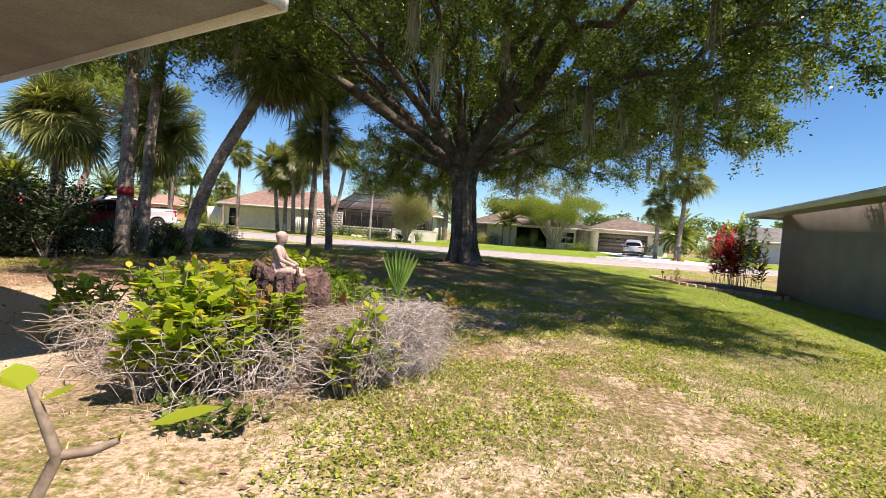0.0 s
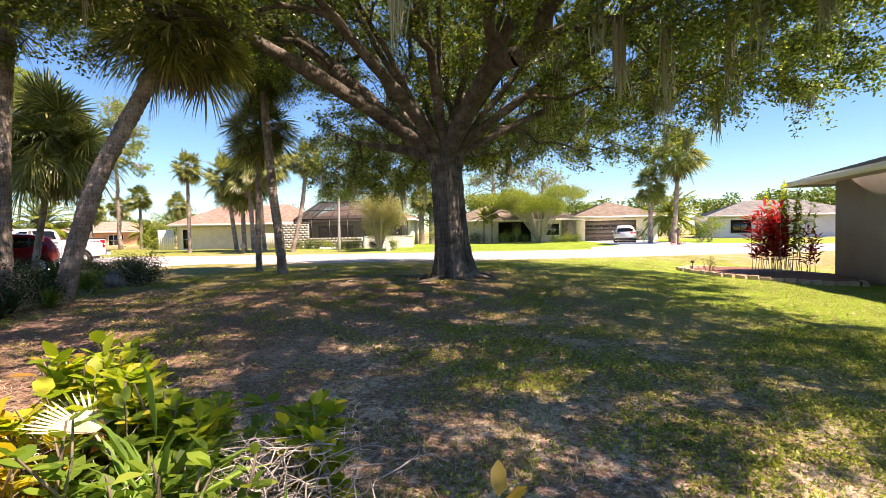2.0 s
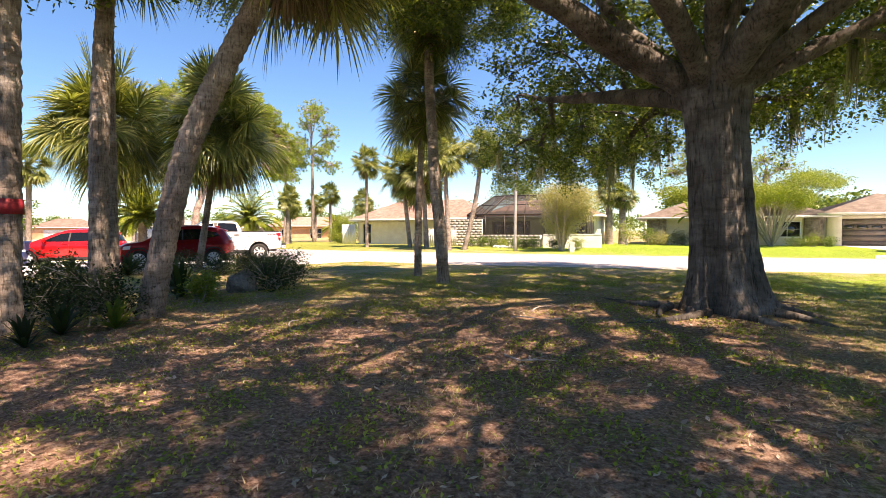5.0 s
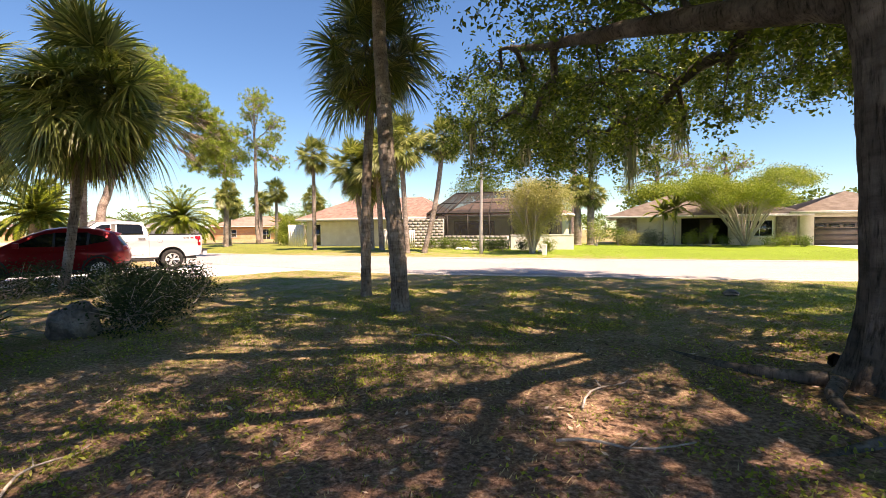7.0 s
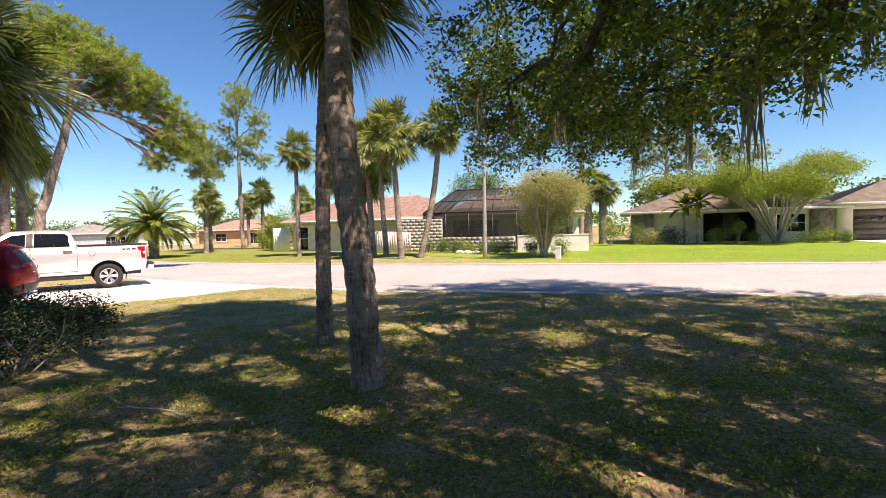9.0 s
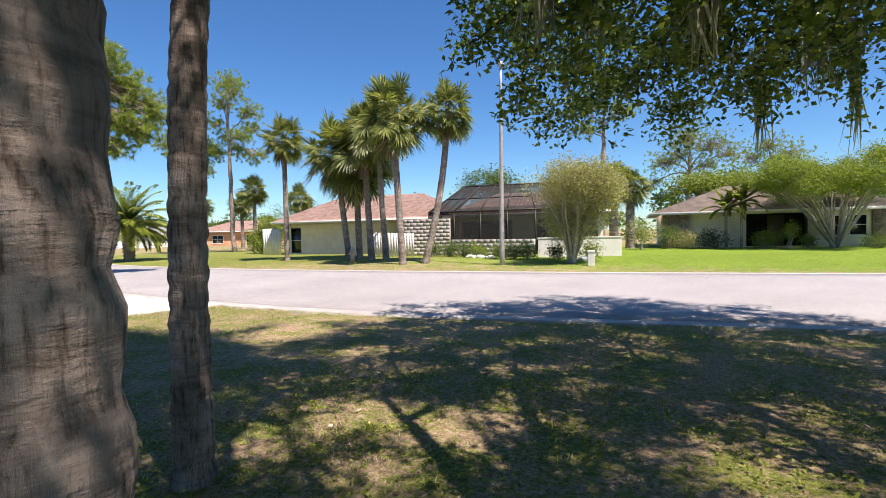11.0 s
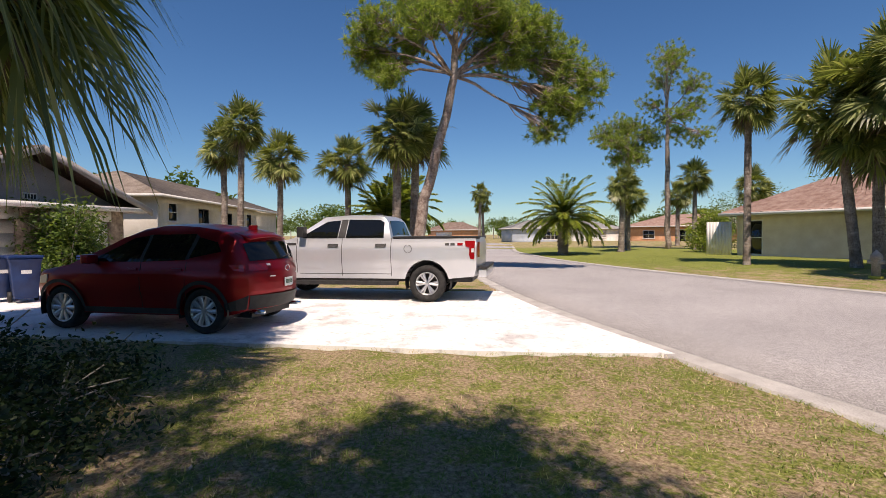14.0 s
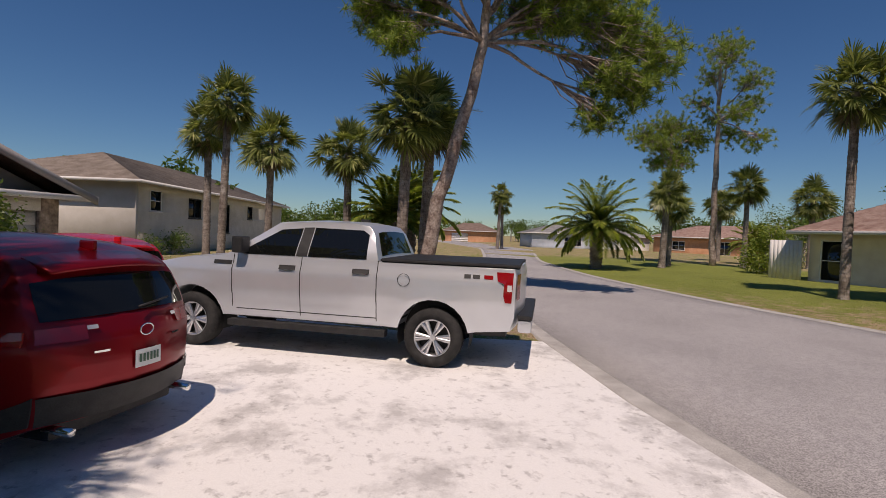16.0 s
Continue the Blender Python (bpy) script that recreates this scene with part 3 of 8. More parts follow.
def oak_branches(wood, clumps, fork, rng):
    """Limbs from the fork to every clump, thick where many meet; returns the points along the leafy twigs."""
    nodes, up, load, way = [fork], [-1], [0], [0.0]
    # the great limbs: heading, rise, length
    for head, rise, length in ((198, 34, 5.6), (172, 38, 6.4), (150, 50, 6.0), (124, 17, 6.8), (104, 50, 6.0), (76, 30, 6.4), (48, 48, 6.4), (18, 22, 7.0), (2, 48, 6.6), (338, 30, 7.2), (316, 52, 6.6), (296, 32, 7.2), (270, 50, 6.4), (246, 34, 6.4), (222, 54, 6.0), (30, 76, 5.6), (200, 70, 5.6), (284, 74, 5.6)):
        h, e = radians(head), radians(rise)
        d = np.array([math.cos(h) * math.cos(e), math.sin(h) * math.cos(e), math.sin(e)])
        line, _ = curve_line(fork + d * 0.2, d, length, 12, rng, 0.055, -0.006 if rise > 40 else 0.012)
        last = 0
        if head == 124:
            low_limb = np.arange(len(nodes), len(nodes) + len(line))
        for p in line:
            way.append(way[last] + float(np.linalg.norm(p - nodes[last])))
            nodes.append(p), up.append(last), load.append(0)
            last = len(nodes) - 1
    order = np.argsort(np.linalg.norm(clumps - fork, axis=1))
    ends = []
    room, far = np.zeros((40000, 3)), np.zeros(40000)
    room[:len(nodes)], far[:len(nodes)] = nodes, way
    for k in order:
        c = clumps[k]
        N = room[:len(nodes)]
        gap = np.linalg.norm(N - c, axis=1)
        cost = gap + 0.62 * far[:len(nodes)]
        cost[0] += 2.0
        b = int(np.argmin(cost))
        n = max(2, int(gap[b] / 0.45))
        bend = rng.normal(0, 0.05, 3) * gap[b]
        last = b
        for t in np.linspace(0, 1, n + 1)[1:]:
            nodes.append(N[b] + (c - N[b]) * t + bend * math.sin(math.pi * t) + np.array([0, 0, 0.10 * gap[b] * math.sin(math.pi * t)]) + rng.normal(0, 0.03, 3))
            room[len(nodes) - 1] = nodes[-1]
            far[len(nodes) - 1] = far[last] + float(np.linalg.norm(nodes[-1] - nodes[last]))
            up.append(last), load.append(0)
            last = len(nodes) - 1
        ends.append(last)
        q = last
        while q >= 0:
            load[q] += 1
            q = up[q]
    N, up, load = np.array(nodes), np.array(up), np.array(load)
    rad = np.minimum(0.22, 0.0094 * np.maximum(load, 1) ** 0.575)
    thick = np.full(len(N), 0.012)   # no limb much thicker than the one that goes on from it
    for i in range(len(N) - 1, 0, -1):
        rad[i] = min(rad[i], 1.13 * thick[i]) if load[i] else 0.012
        thick[up[i]] = max(thick[up[i]], rad[i])
    rad[low_limb] = np.maximum(rad[low_limb], np.linspace(0.19, 0.012, len(low_limb)))
    for i in range(1, len(N)):
        if load[i] == 0 and i not in low_limb:
            continue
        r1 = rad[i]
        r0 = min(rad[up[i]], r1 * 1.25)
        p0 = N[up[i]]
        tube(wood, [p0 + (p0 - N[i]) * 0.06, p0 + (N[i] - p0) * 0.5 + rng.normal(0, 0.01, 3), N[i]], [r0, (r0 + r1) / 2, r1], 10 if r1 > 0.12 else 6 if r1 > 0.04 else 4, False)
    twigs = []
    for e in ends:
        for _ in range(6):
            d = unit(N[e] - N[up[e]] + rng.standard_normal(3) * np.array([1.0, 1.0, 0.55]) * 1.1 * np.linalg.norm(N[e] - N[up[e]]))
            line, _ = curve_line(N[e], d, rng.uniform(0.45, 0.95), 5, rng, 0.22, -0.07)
            if rng.random() < 0.4:
                tube(wood, line[::2], [0.011, 0.008, 0.004], 3, False)
            twigs.append(line[1:])
    return twigs


def live_oak(x, y, seed=5):
    rng = np.random.default_rng(seed)
    z0 = ground_at(x, y)
    ob = thing("oak_tree", pose(x, y, z0), "huge spreading oak with a thick ridged trunk and hanging moss", "tree")
    wood = Pile()
    # trunk with buttress roots
    n, k = 40, 84
    t = np.linspace(0, 1, n)
    a = np.linspace(0, 2 * np.pi, k, endpoint=False)
    hz = -0.3 + t * 3.9
    lobes = 0.5 + 0.32 * np.cos(a * 5 + 0.6 + 0.9 * np.sin(a * 2)) + 0.18 * np.cos(a * 8 + 1.1 * np.sin(a))
    rad = 0.37 + 0.50 * np.exp(-(hz[:, None] + 0.3) * 2.2) * (0.25 + 1.0 * lobes[None, :]) + 0.15 * (lobes[None, :] - 0.5) * (1 - 0.35 * t)[:, None] + 0.018 * np.cos(a * 17 + 1.3 * np.sin(3 * a) + 0.5 * hz[:, None])  + 0.12 * smoothstep(2.6, 3.6, hz)[:, None]
    rad = rad * (1 + 0.010 * rng.standard_normal(rad.shape))
    lean = np.stack([0.06 - 0.06 * hz, 0.02 * hz], -1)
    v = np.stack([lean[:, None, 0] + rad * np.cos(a), lean[:, None, 1] + rad * np.sin(a), np.repeat(hz[:, None], k, 1)], -1).reshape(-1, 3)
    i, j = np.arange(n - 1)[:, None] * k, np.arange(k)[None, :]
    wood.add(v, np.stack([i + j, i + (j + 1) % k, i + k + (j + 1) % k, i + k + j], -1).reshape(-1, 4))
    for q in range(11):   # surface roots
        b = q * 2 * np.pi / 11 + rng.normal(0, 0.2)
        rr = np.linspace(0.7, 1.5 + rng.random() * 0.9, 7)
        line = np.stack([rr * np.cos(b + 0.12 * np.arange(7) * rng.normal()), rr * np.sin(b + 0.12 * np.arange(7) * rng.normal()), np.linspace(0.06, -0.10, 7)], -1)
        tube(wood, line, np.linspace(0.065, 0.015, 7), 7, False)
    fork = np.array([-0.15, 0.06, 3.1])
    clumps = oak_clumps(rng, 2150)
    twigs = oak_branches(wood, clumps, fork, rng)
    part("trunk", wood.mesh("trunk", OAK_BARK, True), ob, "dark grey ridged bark trunk and limbs")
    crown, moss = Pile(), Pile()
    spray = np.concatenate(twigs)
    reps = 11
    c = np.repeat(spray, reps, 0) + rng.normal(0, 1, (len(spray) * reps, 3)) * np.array([0.10, 0.10, 0.085])
    leaves(crown, c, 0.100, 0.055, rng)
    part("crown", crown.mesh("crown", OAK_LEAF), ob, "dense small glossy green leaves")
    pts = clumps
    low = pts[(pts[:, 2] < 6.5)]
    rim = low[(np.hypot(low[:, 0], low[:, 1]) > 4.5) & (low[:, 0] > -2.0)]
    pick = np.concatenate([low[rng.integers(0, len(low), 60)], rim[rng.integers(0, len(rim), 30)]])
    for p in pick:
        ln = rng.uniform(0.4, 1.5)
        for _ in range(24):
            s = p + rng.normal(0, 0.06, 3)
            line = np.stack([s, s + (rng.normal(0, 0.03), rng.normal(0, 0.03), -ln * 0.5), s + (rng.normal(0, 0.07), rng.normal(0, 0.07), -ln * rng.uniform(0.7, 1.1))])
            w = np.array([0.012, 0.016, 0.004])
            sd = unit(np.array([rng.normal(), rng.normal(), 0]))
            v = np.concatenate([line - sd * w[:, None], line + sd * w[:, None]])
            moss.add(v, [(0, 3, 4, 1), (1, 4, 5, 2)])
    tagged(part("hanging_moss", moss.mesh("hanging_moss", MOSS), ob, "grey hanging moss strands"), kind="stuff")
    return ob


live_oak(0.68, 13.98)

# ---- vehicles ----
def car_paint(name, base, metal=0.5, rough=0.28):
    """Metallic paint under a clear coat, with a trace of dust."""
    m, p = material(name, rough, metal, base, 0.5)
    n = noise_tex(m, coords(m), 2.2, 3.0)
    wire(m, blend(m, 1.0, base, ramp(m, n, [(0.3, (0.96, 0.96, 0.96)), (0.7, (1.03, 1.03, 1.03))]), "MULTIPLY"), p.inputs["Base Color"])
    p.inputs["Coat Weight"].default_value = 0.32
    p.inputs["Coat IOR"].default_value = 1.42
    p.inputs["Coat Roughness"].default_value = 0.03
    return m


SILVER = car_paint("silver_paint", (0.66, 0.68, 0.71), 0.55, 0.33)
RED = car_paint("deep_red_paint", (0.24, 0.002, 0.007), 0.55, 0.32)
BRIGHT_RED = car_paint("bright_red_paint", (0.55, 0.01, 0.012), 0.2, 0.25)
CAR_GLASS = material("tinted_glass", 0.02, 0.0, (0.006, 0.007, 0.007), 0.45)[0]
TRIM = mottled("black_trim", (0.018, 0.018, 0.019), (0.03, 0.03, 0.03), 8, 0.55, 90, 0.1)
RUBBER = mottled("rubber", (0.016, 0.016, 0.016), (0.035, 0.034, 0.033), 10, 0.85, 120, 0.3)
ALLOY = mottled("alloy", (0.62, 0.62, 0.63), (0.72, 0.72, 0.73), 9, 0.28, 90, 0.05, 0.5, 0.9)
CHROME = material("chrome", 0.08, 1.0, (0.8, 0.8, 0.8))[0]
LAMP_RED = material("red_lamp_lens", 0.08, 0.0, (0.26, 0.006, 0.009), 0.8)[0]
LAMP_CLEAR = material("clear_lamp_lens", 0.06, 0.1, (0.65, 0.65, 0.66), 0.8)[0]
PLATE = material("plate_white", 0.4, 0, (0.72, 0.74, 0.72))[0]
GREEN_INK = material("plate_ink", 0.5, 0, (0.05, 0.12, 0.08))[0]
SEAM = material("panel_gap", 0.7, 0, (0.01, 0.01, 0.01))[0]


def arch(cx, cz, r, z0, n=12):
    """Points of a wheel arch, from front to rear along the sill at z0."""
    a0 = math.asin(max(-1, min(1, (z0 - cz) / r)))
    return [(cx + r * math.cos(a), cz + r * math.sin(a)) for a in np.linspace(a0, math.pi - a0, n)]


class Shape:
    """A car's form: an outline in side view, widened by half_width(x, z) and rounded at the ends and over the top."""

    def __init__(self, outline, half_width, crown=0.05, bulge=0.12, x_mid=1.4, x_half=2.3, rounding=0.045, soft_from=1.0):
        self.round, self.soft_from = rounding, soft_from
        self.outline, self.w, self.crown, self.bulge, self.xm, self.xh = outline, half_width, crown, bulge, x_mid, x_half

    def at(self, x, y, z, out=0.0):
        w = self.w(x, z)
        yy = 2 * y * (w + out)
        end = ((x - self.xm) / self.xh) ** 2
        xx = x - math.copysign(1, x - self.xm) * self.bulge * (2 * y) ** 2 * min(1.2, end) ** 3
        zz = z - self.crown * (2 * y) ** 2 * max(0.0, min(1.0, (z - 0.9) / 0.5))
        return (xx, yy, zz)

    def body(self, name, mat):
        bm = bmesh.new()
        a = [bm.verts.new((x, -0.5, z)) for x, z in self.outline]
        b = [bm.verts.new((x, 0.5, z)) for x, z in self.outline]
        bm.faces.new(a)
        bm.faces.new(b[::-1])
        for i in range(len(a)):
            j = (i + 1) % len(a)
            bm.faces.new((a[i], b[i], b[j], a[j]))
        rim = [e for e in bm.edges if abs(e.verts[0].co.y - e.verts[1].co.y) < 0.01 and max(e.verts[0].co.z, e.verts[1].co.z) > 0.62 * self.soft_from]
        if self.round:
            bmesh.ops.bevel(bm, geom=rim, offset=self.round, segments=4, affect="EDGES", profile=0.5, clamp_overlap=True)
        xs, zs = [p[0] for p in self.outline], [p[1] for p in self.outline]
        for ax, vals in ((0, np.arange(min(xs) + 0.1, max(xs), 0.16)), (2, np.arange(min(zs) + 0.06, max(zs), 0.085)), (1, (-0.44, -0.3, -0.1, 0.1, 0.3, 0.44))):
            for v in vals:
                co, no = [0, 0, 0], [0, 0, 0]
                co[ax], no[ax] = v, 1
                bmesh.ops.bisect_plane(bm, geom=bm.verts[:] + bm.edges[:] + bm.faces[:], plane_co=co, plane_no=no, dist=0.004)
        bmesh.ops.remove_doubles(bm, verts=bm.verts[:], dist=0.0005)
        for v in bm.verts:
            v.co = self.at(*v.co)
        me = bm_mesh(name, bm, mat, True)
        me.set_sharp_from_angle(angle=radians(32))
        return me

    def flanks(self, parent, name, poly, mat, out=0.008, depth=0.012, label=""):
        """The same panel on either flank, each a part of its own."""
        for s in (-1, 1):
            part(name, self.side_plate(name, poly, mat, out, (s,), depth), parent, label)

    def side_plate(self, name, poly, mat, out=0.008, sides=(-1, 1), depth=0.012):
        """A thin panel on the flanks (a window, lamp, seam), with its outline in side view."""
        bm = bmesh.new()
        for s in sides:
            f = bm.faces.new([bm.verts.new((x, s * 0.5, z)) for x, z in poly])
        xs, zs = [p[0] for p in poly], [p[1] for p in poly]
        for ax, vals in ((0, np.arange(min(xs) + 0.1, max(xs), 0.16)), (2, np.arange(min(zs) + 0.05, max(zs), 0.085))):
            for v in vals:
                co, no = [0, 0, 0], [0, 0, 0]
                co[ax], no[ax] = v, 1
                bmesh.ops.bisect_plane(bm, geom=bm.verts[:] + bm.edges[:] + bm.faces[:], plane_co=co, plane_no=no, dist=0.002)
        ex = bmesh.ops.extrude_face_region(bm, geom=bm.faces[:])
        moved = {v for v in ex["geom"] if isinstance(v, bmesh.types.BMVert)}
        for v in bm.verts:
            v.co = self.at(*v.co, out if v in moved else out - depth)
        return bm_mesh(name, bm, mat)

    def end_plate(self, name, a, b, y0, y1, mat, out=0.008, n=8, taper=0.0):
        """A panel across the car between two points of the outline (windscreen, rear window, lamps, plates)."""
        (xa, za), (xb, zb) = a, b
        nx, nz = zb - za, xa - xb
        ln = math.hypot(nx, nz) or 1
        nx, nz = nx / ln * out, nz / ln * out
        p = Pile()
        grid = []
        for i in range(5):
            t = i / 4
            lo, hi = y0 + taper * t * (1 if y0 < 0 else 0), y1 - taper * t * (1 if y1 > 0 else 0)
            for j in range(n + 1):
                y = lo + (hi - lo) * j / n
                x, yy, z = self.at(xa + (xb - xa) * t, y, za + (zb - za) * t)
                grid.append((x + nx, yy, z + nz))
        q = [(i * (n + 1) + j, i * (n + 1) + j + 1, (i + 1) * (n + 1) + j + 1, (i + 1) * (n + 1) + j) for i in range(4) for j in range(n)]
        p.add(grid, q)
        return p.mesh(name, mat)


def wheel(parent, x, y, radius, width, rim_r, spokes, seed, twin=True, m_extra=None):
    """A wheel with a tyre and a spoked alloy rim, its face towards +-y."""
    s = 1 if y > 0 else -1
    ob = part("wheel", None, parent, "alloy wheel with a black tyre", pose(x, y, radius))
    prof = [(rim_r, -0.5), (radius * 0.94, -0.5), (radius * 0.995, -0.36), (radius, -0.2), (radius, 0.2), (radius * 0.995, 0.36), (radius * 0.94, 0.5), (rim_r, 0.5), (rim_r, 0.42), (rim_r * 0.97, -0.4)]
    n, k = 40, len(prof)
    a = np.linspace(0, 2 * np.pi, n, endpoint=False)
    v = [(r * math.cos(t), w * width, r * math.sin(t)) for t in a for r, w in prof]
    q = [(i * k + j, i * k + (j + 1) % k, ((i + 1) % n) * k + (j + 1) % k, ((i + 1) % n) * k + j) for i in range(n) for j in range(k)]
    tp = Pile()
    tp.add(v, q)
    part("tyre", tp.mesh("tyre", RUBBER, True), ob, "black rubber tyre")
    rp = Pile()
    prof = [(rim_r, 0.45), (rim_r * 0.93, 0.47), (rim_r * 0.88, 0.3), (rim_r * 0.86, -0.3), (rim_r, -0.4)]
    k = len(prof)
    v = [(r * math.cos(t), s * w * width, r * math.sin(t)) for t in a for r, w in prof]
    rp.add(v, [(i * k + j, i * k + j + 1, ((i + 1) % n) * k + j + 1, ((i + 1) % n) * k + j) for i in range(n) for j in range(k - 1)])
    for i in range(spokes):
        base = i * 2 * np.pi / spokes
        for off in ((-0.11, 0.11) if twin else (0.0,)):
            w0, w1 = rim_r * (0.075 if twin else 0.12), rim_r * (0.10 if twin else 0.17)
            r0, r1 = rim_r * 0.14, rim_r * 0.95
            c0, c1 = base + off * 0.3, base + off * 1.4
            pts = []
            for r, c, w, d in ((r0, c0, w0, 0.40), (r1, c1, w1, 0.44)):
                u, t = np.array([math.cos(c), math.sin(c)]), np.array([-math.sin(c), math.cos(c)])
                for e in (-1, 1):
                    for dd in (d, d - 0.16):
                        xy = u * r + t * e * w
                        pts.append((xy[0], s * dd * width, xy[1]))
            rp.add(pts, [(0, 2, 6, 4), (1, 5, 7, 3), (0, 4, 5, 1), (2, 3, 7, 6)])
    rp.add([(rim_r * 0.17 * math.cos(t), s * 0.45 * width, rim_r * 0.17 * math.sin(t)) for t in a] + [(0, s * 0.46 * width, 0)], (), [(i, (i + 1) % n, n) for i in range(n)])
    part("rim", rp.mesh("rim", ALLOY), ob, "machined silver spoked rim")
    dp = Pile()
    dp.add([(rim_r * 0.9 * math.cos(t), s * 0.05 * width, rim_r * 0.9 * math.sin(t)) for t in a] + [(0, s * 0.05 * width, 0)], (), [(i, (i + 1) % n, n) for i in range(n)])
    part("brake_disc", dp.mesh("brake_disc", TRIM), ob)
    return ob


def bars(shape, parent, name, a, b, y0, y1, mat, out, count, gap=0.3):
    """Unreadable lettering: a row of short bars."""
    step = (y1 - y0) / count
    for i in range(count):
        part(name, shape.end_plate(name, a, b, y0 + step * i, y0 + step * (i + 1 - gap), mat, out, 1), parent)


def pickup(m):
    z0 = 0.50
    outline = [(-1.10, 0.56), (-1.17, 0.75), (-1.18, 1.30), (-1.15, 1.41), (0.80, 1.41), (0.93, 1.80), (1.02, 1.90), (1.25, 1.935), (1.9, 1.945), (2.42, 1.91), (3.12, 1.44), (3.26, 1.40), (3.95, 1.33), (4.40, 1.24), (4.52, 1.15), (4.58, 0.75), (4.50, 0.42), (4.2, 0.40)]
    outline += arch(3.68, 0.42, 0.50, z0)[0:] + arch(0.0, 0.42, 0.50, z0) + [(-0.6, 0.52)]

    def half(x, z):
        w = 0.95 + 0.06 * smoothstep(0.45, 0.95, z) - 0.055 * smoothstep(1.12, 1.42, z) + 0.014 * math.exp(-((z - 1.20) / 0.05) ** 2)
        w -= 0.21 * smoothstep(1.38, 1.95, z)
        for c in (0.0, 3.68):   # flared arches
            d = math.hypot(x - c, z - 0.42)
            w += 0.028 * math.exp(-((d - 0.54) / 0.07) ** 2)
        w -= 0.012 * math.exp(-((z - 0.78) / 0.07) ** 2)
        return float(w - 0.05 * smoothstep(4.0, 4.6, x))

    s = Shape(outline, half, 0.035, 0.10, 1.7, 2.9)
    ob = thing("pickup_truck", m, "silver crew-cab pickup truck with a black bed cover", "pickup truck")
    part("body", s.body("body", SILVER), ob, "glossy silver metallic bodywork")
    for poly in ([(2.06, 1.44), (2.03, 1.84), (2.36, 1.81), (2.92, 1.47), (2.90, 1.44)], [(0.98, 1.44), (1.0, 1.78), (1.1, 1.84), (1.84, 1.855), (1.86, 1.44)]):
        s.flanks(ob, "side_window", poly, CAR_GLASS, 0.006, label="dark tinted side glass")
    s.flanks(ob, "pillar_trim", [(1.875, 1.44), (1.855, 1.858), (2.015, 1.85), (2.045, 1.44)], TRIM, 0.004, label="black pillar trim")
    part("windscreen", s.end_plate("windscreen", (3.07, 1.475), (2.47, 1.875), -0.45, 0.45, CAR_GLASS, 0.008, 10, 0.02), ob, "dark windscreen")
    part("rear_window", s.end_plate("rear_window", (0.935, 1.80), (0.825, 1.47), -0.40, 0.40, CAR_GLASS, 0.008), ob, "dark rear window of the cab")
    cover = part("bed_cover", box_mesh("bed_cover", -1.12, 0.78, -0.90, 0.90, 1.37, 1.432, TRIM, 0.015), ob, "matt black folding bed cover")
    for x in (1.94, 0.80, 3.02):
        s.flanks(ob, "door_gap", [(x, 0.56), (x, 1.43), (x + 0.012, 1.43), (x + 0.012, 0.56)], SEAM, 0.003)
    s.flanks(ob, "door_gap", [(0.80, 0.60), (0.80, 0.612), (3.02, 0.612), (3.02, 0.60)], SEAM, 0.003)
    for x in (2.03, 0.92):
        s.flanks(ob, "door_handle", [(x, 1.235), (x, 1.30), (x + 0.24, 1.30), (x + 0.24, 1.235)], TRIM, 0.03, 0.03, label="black door handle")
    for y in (-0.80, 0.80):
        part("running_board", box_mesh("running_board", 0.66, 3.06, y * 1.2 - 0.08, y * 1.2 + 0.08, 0.36, 0.45, TRIM, 0.012), ob, "black side step")
    for sd in (-1, 1):
        mir = part("wing_mirror", box_mesh("wing_mirror", 2.80, 2.96, sd * 1.02 - 0.11, sd * 1.02 + 0.11, 1.42, 1.66, TRIM, 0.035), ob, "black wing mirror")
        part("tail_lamp", s.side_plate("tail_lamp", [(-1.12, 0.94), (-1.14, 1.36), (-0.88, 1.36), (-0.90, 1.24), (-1.0, 1.20), (-0.99, 1.04), (-1.02, 0.94)], LAMP_RED, 0.014, (sd,), 0.03), ob, "red tail lamp")
        part("reverse_lamp", s.side_plate("reverse_lamp", [(-1.12, 1.10), (-1.12, 1.19), (-1.05, 1.19), (-1.05, 1.10)], LAMP_CLEAR, 0.018, (sd,), 0.02), ob, "white reversing lamp")
        part("tail_lamp", s.end_plate("tail_lamp", (-1.18, 1.33), (-1.18, 0.98), sd * 0.40, sd * 0.49, LAMP_RED, 0.012, 2), ob, "red tail lamp")
        part("head_lamp", s.side_plate("head_lamp", [(4.28, 0.92), (4.28, 1.12), (4.5, 1.1), (4.5, 0.92)], LAMP_CLEAR, 0.012, (sd,), 0.02), ob, "clear head lamp")
        part("vent_badge", s.side_plate("vent_badge", [(3.05, 1.27), (3.05, 1.33), (3.34, 1.33), (3.34, 1.27)], TRIM, 0.012, (sd,), 0.02), ob, "black wing vent badge")
        for i, (x, wdt, mat) in enumerate(((-0.42, 0.09, TRIM), (-0.54, 0.10, TRIM), (-0.70, 0.13, LAMP_RED))):   # trim badge as plain shapes
            part("side_badge", s.side_plate("side_badge", [(x, 1.255), (x, 1.31), (x - wdt, 1.31), (x - wdt, 1.255)], mat, 0.01, (sd,), 0.012), ob)
